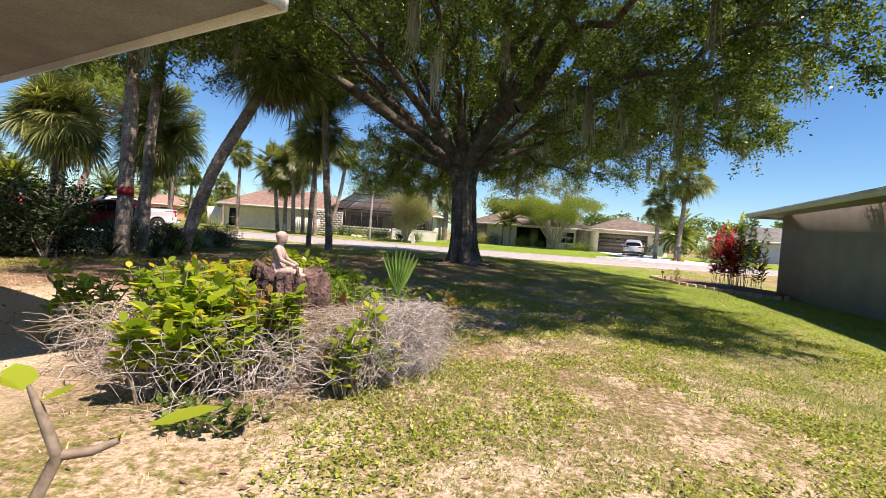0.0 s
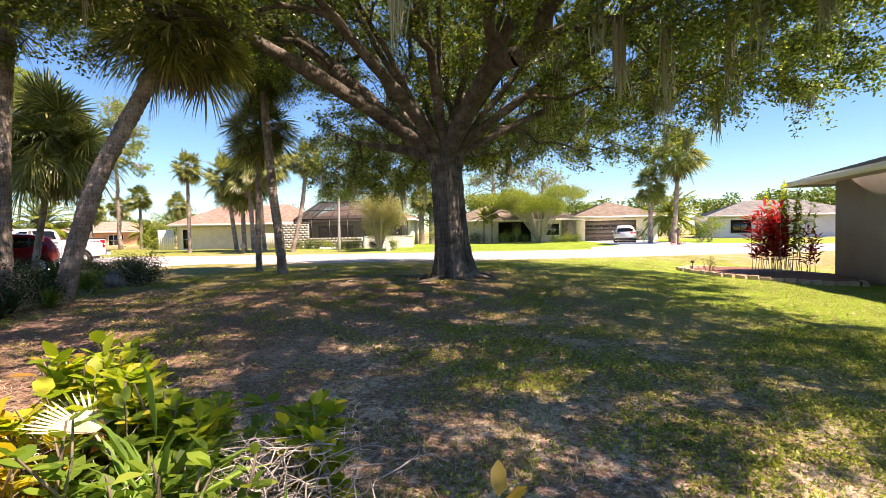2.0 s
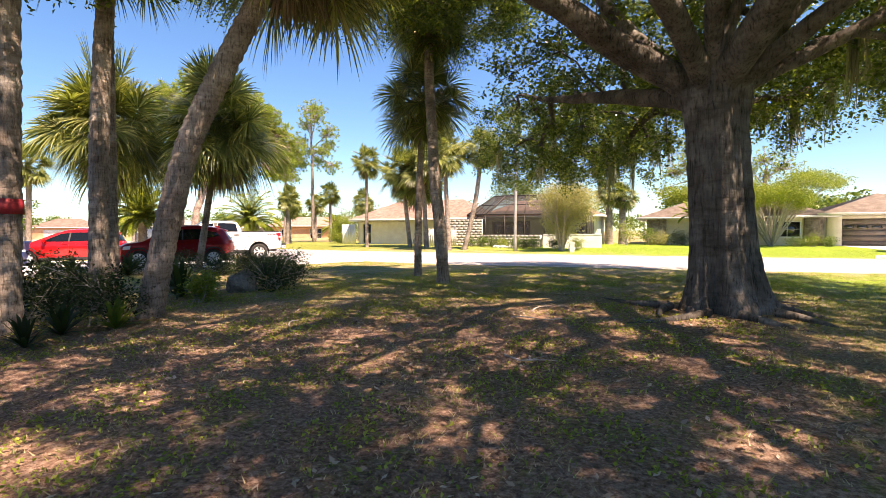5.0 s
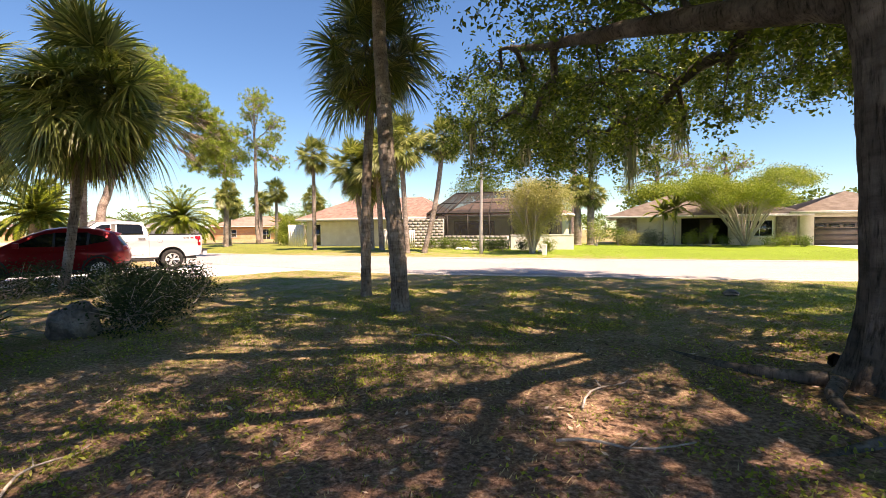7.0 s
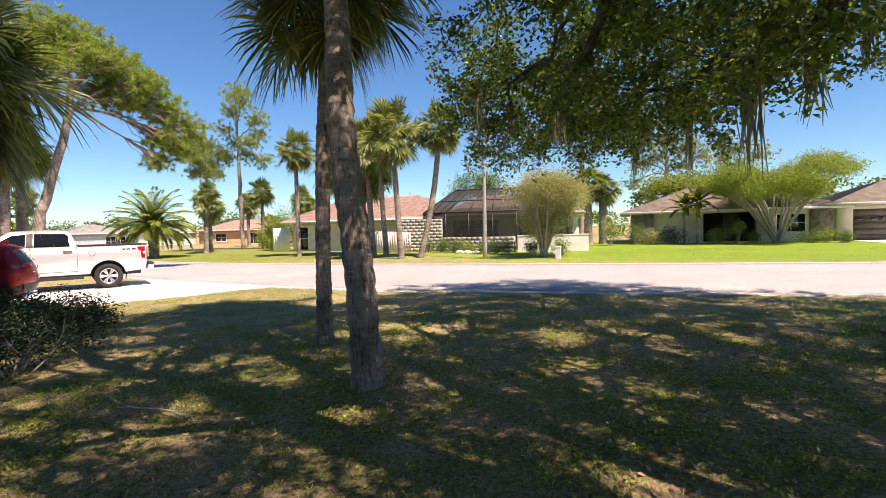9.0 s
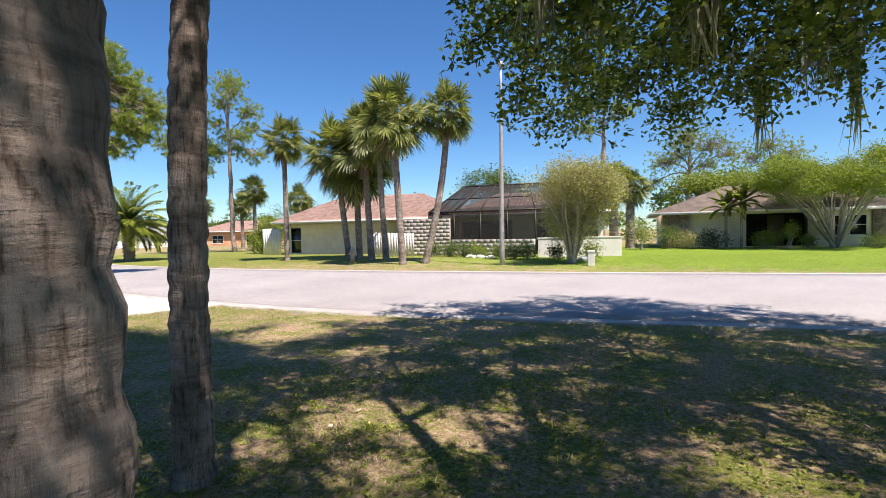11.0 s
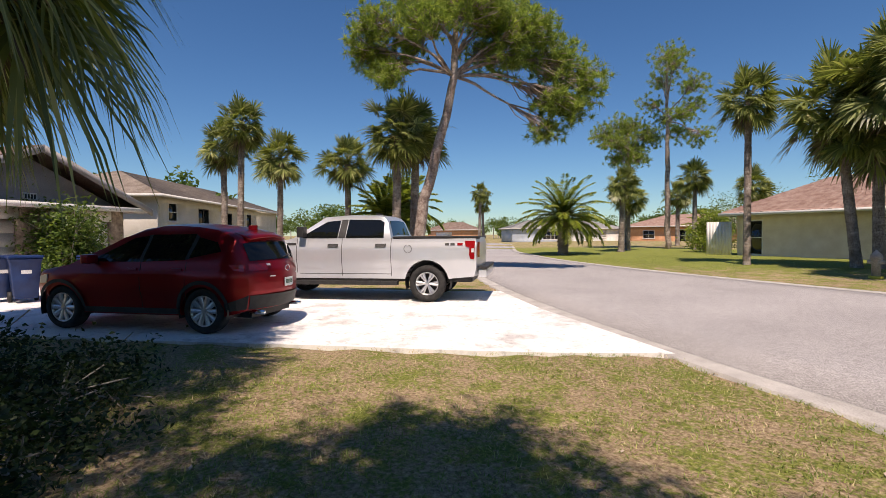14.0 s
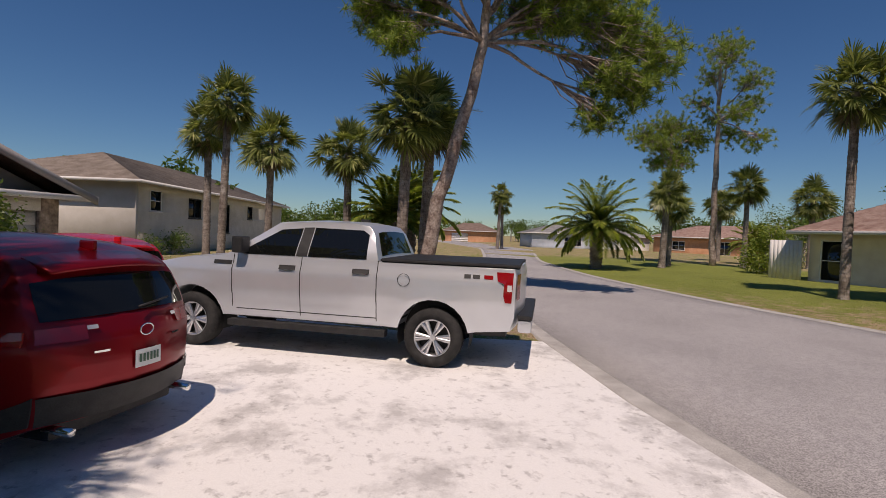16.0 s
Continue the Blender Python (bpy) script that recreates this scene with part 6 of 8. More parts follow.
def feather_frond(pile, rng, base, az, tilt, ln, leaflets=46, width=0.028, leaf=0.42, droop=1.0):
    """A long arching feather leaf."""
    n = 9
    t = np.linspace(0, 1, n)
    out = np.array([math.cos(az), math.sin(az), 0])
    ang = tilt - droop * t ** 1.5
    seg = np.stack([np.cos(ang)[:, None] * out, np.repeat([[0, 0, 0]], n, 0)], 0)[0] + np.stack([0 * t, 0 * t, np.sin(ang)], -1)
    line = base + np.concatenate([[np.zeros(3)], np.cumsum(seg[:-1] * ln / (n - 1), 0)])
    tube(pile, line, np.linspace(0.03, 0.006, n), 3, False)
    u = np.linspace(0.16, 1.0, leaflets)
    pos = np.stack([np.interp(u, t, line[:, k]) for k in range(3)], -1)
    dirn = np.stack([np.interp(u, t, seg[:, k]) for k in range(3)], -1)
    dirn /= np.linalg.norm(dirn, axis=1)[:, None]
    side = np.array([-math.sin(az), math.cos(az), 0])
    for s in (-1, 1):
        d = s * side * 0.85 + dirn * 0.65 + np.array([0, 0, -0.12]) + rng.normal(0, 0.08, (leaflets, 3))
        d /= np.linalg.norm(d, axis=1)[:, None]
        l = leaf * np.sin(np.pi * (0.12 + 0.80 * u)) ** 0.6 * rng.uniform(0.85, 1.1, leaflets)
        w = np.cross(d, [0, 0, 1.0])
        w /= np.linalg.norm(w, axis=1)[:, None] + 1e-9
        tip = pos + d * l[:, None] - np.array([0, 0, 0.10]) * l[:, None]
        mid = pos + d * (l * 0.5)[:, None] + np.array([0, 0, 0.02])
        v = np.stack([pos, mid - w * width, tip, mid + w * width], 1)
        pile.add(v.reshape(-1, 3), np.arange(leaflets)[:, None] * 4 + np.array([[0, 1, 2, 3]]))


FEATHER = foliage("feather_frond", (0.11, 0.16, 0.032), (0.25, 0.30, 0.065), (0.44, 0.43, 0.14), 0.45, 0.42)


def date_palm(x, y, h, ln, seed, label, fronds=46, r=0.38):
    rng = np.random.default_rng(seed)
    ob = thing("date_palm", pose(x, y, ground_at(x, y)), label, "palm tree")
    p = Pile()
    z = np.linspace(-0.2, h, 22)
    tube(p, np.stack([0 * z, 0 * z, z], -1), r * (1 + 0.12 * np.where(np.arange(22) % 2, 1, -1)) * np.linspace(0.95, 1.1, 22), 14, True, 0.06, rng)
    part("trunk", p.mesh("trunk", PALM_BARK), ob, "thick stubbly palm trunk")
    c = Pile()
    for i in range(fronds):
        u = i / fronds
        feather_frond(c, rng, np.array([0, 0, h + 0.1]), i * 2.4, radians(84 - 100 * u), ln * rng.uniform(0.85, 1.1), 64, 0.04, ln * 0.19, 0.8 + 0.6 * u)
    part("crown", c.mesh("crown", FEATHER), ob, "long arching feather-shaped fronds")


date_palm(-36.6, 42.0, 2.4, 3.3, 71, "broad date palm with arching feather fronds on the verge", 64)
date_palm(-31.2, 27.4, 2.2, 2.1, 72, "low date palm among the cabbage palms", 34, 0.25)
date_palm(-33.4, 29.0, 2.6, 2.4, 77, "feathery palm among the cabbage palms", 40, 0.2)
date_palm(18.4, 44.5, 2.0, 2.8, 73, "feathery date palm on the lawn opposite", 34, 0.25)
date_palm(-41.5, 62.5, 1.6, 2.4, 74, "small feathery palm behind the verge", 24, 0.2)
date_palm(3.2, 51.0, 2.7, 1.6, 75, "slim multi-stemmed feather palm by the ranch house", 16, 0.08)
date_palm(2.4, 51.2, 2.4, 1.5, 76, "slim multi-stemmed feather palm by the ranch house", 14, 0.08)


def pine_tree(x, y, path, r0, clumps, seed, label, tuft=1.0):
    """A pine: bent trunk along path (x, y, z offsets), limbs to tufted clumps given as (x, y, z, radius) offsets."""
    rng = np.random.default_rng(seed)
    ob = thing("pine_tree", pose(x, y, ground_at(x, y)), label, "pine tree")
    wood, ndl = Pile(), Pile()
    P = np.array(path, float)
    t = np.linspace(0, 1, 24)
    line = np.stack([np.interp(t, np.linspace(0, 1, len(P)), P[:, k]) for k in range(3)], -1)
    line[1:-1] += rng.normal(0, 0.03, (22, 3))
    tube(wood, line, r0 * np.linspace(1.05, 0.35, 24), 12, True, 0.05, rng)
    for cx, cy, cz, cr in clumps:
        c = np.array([cx, cy, cz])
        out = np.hypot(line[:, 0] - cx, line[:, 1] - cy)
        i = int(np.argmin(np.abs(line[:, 2] - (cz - 0.25 * cr - 0.8 * out)) + np.where(line[:, 2] < 0.70 * P[-1][2], 9, 0)))
        s = line[i]
        mid = (s + c) / 2 + rng.normal(0, 0.2, 3) + np.array([0, 0, 0.22 * out[i]])
        u = np.linspace(0, 1, 9)[:, None]
        bend = (1 - u) ** 2 * s + 2 * u * (1 - u) * mid + u ** 2 * c
        bend[1:] += np.cumsum(rng.normal(0, 0.035, (8, 3)), 0) * np.array([1, 1, 1.2])
        tube(wood, bend, r0 * np.linspace(0.30, 0.06, 9), 6, False)
        c = bend[-1]
        n = int(66 * cr * cr * tuft)
        d = rng.standard_normal((n, 3))
        d /= np.linalg.norm(d, axis=1)[:, None]
        tips = c + d * (rng.uniform(0.25, 1.22, n) * cr)[:, None] * np.array([1.0, 1.0, 0.72])
        for q in tips[:: 2]:
            a = bend[rng.integers(5, 9)]
            tube(wood, [a, (a + q) / 2 + rng.normal(0, 0.12, 3), q], [0.030, 0.018, 0.007], 4, False)
        k = 32
        base = np.repeat(tips, k, 0)
        dd = rng.standard_normal((len(base), 3)) + np.array([0, 0, 0.3])
        dd /= np.linalg.norm(dd, axis=1)[:, None]
        ln = rng.uniform(0.16, 0.34, len(base))[:, None]
        sd = np.cross(dd, rng.standard_normal((len(base), 3)))
        sd /= np.linalg.norm(sd, axis=1)[:, None]
        base = base + rng.normal(0, 0.035, base.shape)
        v = np.stack([base - sd * 0.015, base + sd * 0.015, base + dd * ln], 1)
        ndl.add(v.reshape(-1, 3), (), np.arange(len(base))[:, None] * 3 + np.array([[0, 1, 2]]))
    part("trunk", wood.mesh("trunk", PINE_BARK, True), ob, "flaky reddish bark trunk and limbs")
    part("crown", ndl.mesh("crown", NEEDLES), ob, "tufted green needle foliage")


# the great leaning pine behind the pickup
pine_tree(-26.6, 27.0, [(0, 0, -0.3), (0.35, 0.45, 2.6), (0.85, 1.0, 5.2), (1.15, 1.4, 7.4), (1.25, 1.5, 9.0), (1.2, 1.5, 10.2)], 0.23,
          [(-0.4, -1.6, 8.4, 0.9), (0.2, -1.3, 9.3, 1.0), (0.5, 0.0, 9.9, 1.1), (1.2, 0.8, 10.6, 1.2), (1.0, 2.2, 10.6, 1.2), (1.4, 3.4, 10.0, 1.2), (2.0, 4.4, 9.2, 1.1), (2.6, 5.2, 8.2, 1.1), (3.0, 5.8, 7.2, 1.0), (3.0, 5.6, 6.2, 0.9), (2.4, 4.8, 5.4, 0.7),
           (0.0, 1.2, 10.2, 1.0), (2.6, 1.6, 9.6, 1.1), (0.9, 3.0, 8.9, 1.0), (-0.7, -0.6, 8.0, 0.9), (2.4, 0.0, 8.9, 1.0), (2.2, 3.6, 7.8, 0.9), (-0.2, 0.2, 9.0, 0.9), (1.8, 2.6, 9.4, 1.0), (2.8, 3.6, 8.8, 0.9), (0.6, -0.9, 7.5, 0.7), (2.5, 4.7, 6.7, 0.8)], 81, "tall leaning pine with a wide tufted crown", 2.1)
pine_tree(-39.2, 55.0, [(0, 0, -0.3), (0.1, -0.2, 6), (0.3, -0.5, 11), (0.5, -0.8, 15.2)], 0.24,
          [(0.5, -0.6, 16.0, 1.5), (1.9, -1.6, 15.0, 1.3), (-1.2, 0.4, 14.4, 1.3), (2.6, -0.4, 13.4, 1.4), (-1.6, -0.6, 12.6, 1.2), (1.8, 0.8, 12.0, 1.2), (-0.8, 1.0, 11.2, 1.1), (2.6, -1.4, 10.6, 1.3), (0.6, 0.6, 9.8, 1.2), (3.0, 0.2, 9.0, 1.2)], 82, "tall thin pine with sparse tufted branches", 0.8)
pine_tree(-42.3, 53.4, [(0, 0, -0.3), (0.1, 0.1, 5), (0.2, 0.0, 10.2)], 0.25,
          [(0, 0, 11.0, 1.7), (-1.4, -1.0, 10.2, 1.5), (1.4, 1.0, 10.0, 1.5), (0.4, -1.6, 9.2, 1.4), (-0.8, 1.4, 9.0, 1.4), (1.0, 0.2, 8.0, 1.2), (-1.2, 0.0, 8.2, 1.1)], 83, "round-crowned pine behind the palms", 1.3)
pine_tree(4.6, 84.0, [(0, 0, -0.3), (0.2, 0, 8), (0.3, 0, 11)], 0.4,
          [(-3, 0, 9.5, 2.4), (0, 0, 12.5, 3.0), (3, 0, 11.5, 2.8), (5, 0, 10, 2.0), (-4, 0, 7, 1.8), (2, 0, 9, 2.2), (-1, 0, 10.5, 2.4)], 84, "broad distant pine above the roofs", 0.4)
pine_tree(12.6, 82.0, [(0, 0, -0.3), (0.2, 0, 8), (0.3, 0, 9.5)], 0.4,
          [(-2.0, 0, 9.4, 1.9), (0, 0, 10.8, 2.2), (2.4, 0, 9.8, 2.0), (0.6, 0, 8.4, 1.8)], 85, "broad distant pine above the roofs", 0.4)
pine_tree(-5.2, 62.0, [(0, 0, -0.3), (0.2, 0, 7), (0.4, 0, 13)], 0.28,
          [(-1.8, 0, 12.5, 1.6), (0.6, 0, 13.8, 1.6), (1.8, 0, 11.8, 1.3), (-1.2, 0, 10.2, 1.2)], 86, "tall pine behind the white wall", 0.8)


def broadleaf(x, y, stems, crown, n, size, mat, bark, seed, label, category="tree", name="tree", r=0.08):
    """A small tree or shrub: stems from the ground and a loose crown of clumps (x, y, z, radius, flatness)."""
    rng = np.random.default_rng(seed)
    ob = thing(name, pose(x, y, ground_at(x, y)), label, category)
    wood, lv = Pile(), Pile()
    cl = np.array(crown, float)
    for i in range(stems):
        for c in cl[i::stems]:
            b = np.array([rng.normal(0, 0.08), rng.normal(0, 0.08), -0.1])
            tip = c[:3]
            mid = b * 0.5 + tip * 0.45 + np.array([rng.normal(0, 0.1), rng.normal(0, 0.1), tip[2] * 0.12])
            tube(wood, [b, mid, tip], [r, r * 0.6, r * 0.15], 6, False)
            for _ in range(5):
                q = tip + rng.normal(0, c[3] * 0.5, 3) * np.array([1, 1, c[4]])
                tube(wood, [mid + (tip - mid) * rng.random(), q], [r * 0.22, 0.006], 4, False)
    w = cl[:, 3] ** 2
    pick = rng.choice(len(cl), n, p=w / w.sum())
    d = rng.standard_normal((n, 3))
    d /= np.linalg.norm(d, axis=1)[:, None]
    rad = rng.uniform(0.25, 1.0, n) ** 0.45 * (1 + 0.14 * rng.standard_normal(n))
    c = cl[pick, :3] + d * (rad * cl[pick, 3])[:, None] * np.stack([np.ones(n), np.ones(n), cl[pick, 4]], -1)
    # leaves gather on twigs, leaving gaps
    tw = rng.integers(0, max(1, n // 14), n)
    centre = c[rng.permutation(n)[: max(1, n // 14)]]
    c = centre[tw] + rng.normal(0, size * 1.5, (n, 3))
    c = c[c[:, 2] > 0.03]
    leaves(lv, c, size, size * 0.5, rng, 0.2)
    part("trunk", wood.mesh("trunk", bark, True), ob, "woody stems")
    part("crown", lv.mesh("crown", mat), ob, "loose leafy foliage")
    return ob


def ring(rng, n, r, z0, z1, cr, flat):
    a = rng.uniform(0, 2 * np.pi, n)
    q = np.sqrt(rng.random(n)) * r
    return [(q[i] * math.cos(a[i]), q[i] * math.sin(a[i]), rng.uniform(z0, z1), cr * rng.uniform(0.7, 1.2), flat) for i in range(n)]


YELLOW_GREEN = foliage("yellow_green_leaf", (0.11, 0.165, 0.028), (0.22, 0.28, 0.05), (0.36, 0.37, 0.09), 0.5, 0.42)
GREY_GREEN = foliage("bottlebrush_leaf", (0.20, 0.21, 0.08), (0.36, 0.35, 0.17), (0.50, 0.45, 0.28), 0.6, 0.4)
MID_GREEN = foliage("mid_green_leaf", (0.05, 0.10, 0.02), (0.11, 0.17, 0.035), (0.18, 0.24, 0.05), 0.45, 0.35)
DARK_GREEN = foliage("dark_green_leaf", (0.012, 0.027, 0.010), (0.03, 0.06, 0.018), (0.06, 0.095, 0.026), 0.6, 0.25)
RED_LEAF = foliage("crimson_leaf", (0.25, 0.012, 0.02), (0.45, 0.02, 0.04), (0.58, 0.06, 0.07), 0.45, 0.35)
GREY_BARK = mottled("grey_bark", (0.30, 0.27, 0.24), (0.45, 0.42, 0.38), 5, 0.9, 30, 0.5)

_r = np.random.default_rng(9)
broadleaf(-6.0, 38.9, 5, ring(_r, 26, 1.8, 1.6, 4.2, 0.85, 1.0), 34000, 0.095, GREY_GREEN, GREY_BARK, 91, "multi-stemmed bottlebrush tree with pale yellowing leaves")
broadleaf(8.0, 51.0, 3, ring(_r, 34, 4.2, 3.2, 5.2, 1.2, 0.42), 60000, 0.12, YELLOW_GREEN, GREY_BARK, 92, "wide flat-topped tree with bright yellow-green leaves")
broadleaf(3.0, 62.0, 3, ring(_r, 14, 2.6, 4.0, 5.8, 1.2, 0.6), 8000, 0.24, YELLOW_GREEN, GREY_BARK, 93, "light green tree behind the ranch house roof")
broadleaf(-16.5, 66.0, 4, ring(_r, 10, 2.5, 5.5, 7.2, 1.4, 0.5), 4000, 0.25, MID_GREEN, GREY_BARK, 94, "green tree beyond the clay-tiled roof")
for i, (x, y, rr, zz) in enumerate(((-32.0, 50.5, 1.0, 2.4), (-24.5, 58.5, 2.6, 5.5), (-30.0, 64.0, 3.0, 6.0), (-27.0, 66.0, 3.0, 5.4), (-41.0, 68.0, 3.0, 5.0))):
    broadleaf(x, y, 6, ring(_r, 12, rr, 0.6, zz, rr * 0.5, 0.9), 3500, 0.2, MID_GREEN if i else YELLOW_GREEN, GREY_BARK, 100 + i, "dense green tree behind the house" if i else "bushy light green shrub at the corner of the house")
# clipped and loose shrubs in front of walls
for i, (x, y, rr, h, mt) in enumerate(((-13.2, 43.6, 0.55, 0.7, MID_GREEN), (-12.2, 43.2, 0.6, 0.75, MID_GREEN), (-11.2, 42.8, 0.55, 0.7, YELLOW_GREEN), (-9.8, 41.4, 0.55, 0.8, MID_GREEN), (-9.0, 41.0, 0.5, 0.7, DARK_GREEN), (-8.2, 40.8, 0.5, 0.75, MID_GREEN), (-6.9, 40.9, 0.5, 0.7, DARK_GREEN),
                                       (-5.2, 40.9, 0.6, 0.8, YELLOW_GREEN), (-14.3, 44.0, 0.5, 0.7, MID_GREEN), (-2.6, 50.5, 1.1, 1.8, YELLOW_GREEN), (-0.9, 51.5, 0.9, 1.5, MID_GREEN), (0.3, 51.6, 0.9, 1.0, GREY_GREEN), (1.6, 51.4, 0.8, 1.0, DARK_GREEN), (4.4, 51.0, 0.8, 1.0, YELLOW_GREEN), (5.6, 50.8, 0.6, 1.7, YELLOW_GREEN), (6.6, 50.6, 0.6, 0.7, MID_GREEN),
                                       (9.4, 50.2, 0.6, 0.7, MID_GREEN), (10.4, 50.0, 0.6, 0.7, YELLOW_GREEN), (11.4, 49.8, 0.6, 0.7, MID_GREEN), (19.5, 47.0, 0.9, 1.5, MID_GREEN), (20.6, 44.0, 1.1, 1.7, MID_GREEN), (21.6, 44.5, 1.0, 2.4, YELLOW_GREEN), (17.6, 50.0, 0.9, 1.0, DARK_GREEN), (-44.5, 18.2, 0.8, 1.2, MID_GREEN), (-41.2, 17.6, 0.8, 1.1, MID_GREEN))):
    broadleaf(x, y, 3, ring(_r, 6, rr * 0.6, h * 0.35, h * 0.8, rr * 0.6, 0.8), 900, 0.10 if rr < 0.7 else 0.14, mt, GREY_BARK, 120 + i, "rounded green garden shrub", "shrub", "shrub", 0.03)


def far_woods():
    """Belts of distant treetops along the horizon."""
    rng = np.random.default_rng(77)
    p, tr = Pile(), Pile()
    for x0, y0, x1, y1, n, h in ((-150, 95, -60, 110, 34, 7), (-55, 80, 0, 95, 24, 6.5), (0, 78, 90, 90, 40, 7), (-170, 40, -150, 95, 16, 7), (-110, 10, -90, 50, 22, 7.5), (-70, -4, -60, 22, 10, 7), (45, 70, 90, 30, 24, 7)):
        for i in range(n):
            t = (i + rng.uniform(-0.4, 0.4)) / n
            c = np.array([x0 + (x1 - x0) * t, y0 + (y1 - y0) * t, 0]) + rng.normal(0, 3, 3) * np.array([1, 1, 0])
            hh = h * rng.uniform(0.55, 1.15)
            tube(tr, [c + [0, 0, -0.2], c + [0, 0, hh * 0.7]], [0.22, 0.1], 5, False)
            m = 480
            k = rng.integers(4, 8)
            cc = c + rng.normal(0, 1.3, (k, 3)) * np.array([1, 1, 0.5]) + np.array([0, 0, hh * 0.66])
            d = rng.standard_normal((m, 3))
            d /= np.linalg.norm(d, axis=1)[:, None]
            leaves(p, cc[rng.integers(0, k, m)] + d * (rng.uniform(0.3, 1, m) ** 0.5 * 1.6)[:, None] * np.array([1, 1, 0.75]), 0.52, 0.30, rng, 0.1)
    a = new("distant_trees", p.mesh("distant_trees", MID_GREEN))
    tagged(a, "belts of distant green trees along the horizon", "trees", kind="stuff")
    b = new("distant_tree_trunks", tr.mesh("distant_tree_trunks", GREY_BARK))
    tagged(b, "trunks of the distant trees", "trees", kind="stuff")


far_woods()

# ---- the near yard: stump, planting, beds ----
STUMP_WOOD = mottled("rotting_stump_wood", (0.045, 0.028, 0.025), (0.21, 0.135, 0.12), 7, 0.95, 26, 1.0, dist=0.03)
STATUE_STONE = mottled("pinkish_cast_stone", (0.38, 0.27, 0.24), (0.54, 0.42, 0.38), 12, 0.9, 60, 0.5)
TWIG = mottled("grey_dry_twig", (0.25, 0.22, 0.20), (0.58, 0.54, 0.51), 12, 0.95, 60, 0.3)
STEM = mottled("young_stem", (0.20, 0.15, 0.11), (0.30, 0.25, 0.19), 12, 0.8, 60, 0.3)
BROAD_LEAF = foliage("broad_yellow_green_leaf", (0.13, 0.23, 0.02), (0.33, 0.41, 0.04), (0.60, 0.52, 0.07), 0.35, 0.45)
BRONZE_LEAF = foliage("bronze_leaf", (0.20, 0.20, 0.03), (0.34, 0.22, 0.05), (0.30, 0.07, 0.03), 0.45, 0.35)
GOLD_LEAF = foliage("golden_leaf", (0.30, 0.30, 0.03), (0.55, 0.44, 0.05), (0.50, 0.20, 0.05), 0.4, 0.45)
DRY_LEAF = foliage("dry_red_brown_leaf", (0.22, 0.07, 0.035), (0.34, 0.13, 0.08), (0.42, 0.28, 0.17), 0.85, 0.15)
PALMETTO = foliage("palmetto_green", (0.10, 0.20, 0.035), (0.17, 0.30, 0.06), (0.25, 0.38, 0.09), 0.35, 0.35)
FERN = foliage("fern_green", (0.08, 0.16, 0.02), (0.19, 0.29, 0.04), (0.30, 0.36, 0.07), 0.5, 0.4)
PALE_DRY = foliage("bleached_frond", (0.48, 0.42, 0.30), (0.62, 0.56, 0.42), None, 0.9, 0.2)
MULCH = mottled("red_mulch", (0.14, 0.06, 0.045), (0.26, 0.13, 0.10), 9, 0.95, 40, 1.0, dist=0.03)
EDGING = mottled("edging_stone", (0.42, 0.30, 0.24), (0.60, 0.48, 0.40), 6, 0.9, 50, 0.4)
BOULDER = mottled("weathered_boulder", (0.12, 0.11, 0.10), (0.30, 0.28, 0.25), 5, 0.95, 24, 0.9, dist=0.03)
BAND_RED = mottled("red_band", (0.38, 0.02, 0.03), (0.46, 0.04, 0.05), 8, 0.6, 60, 0.1)
POLE_METAL = mottled("grey_pole", (0.36, 0.35, 0.34), (0.48, 0.47, 0.46), 3, 0.6, 50, 0.2, 0.5, 0.3)


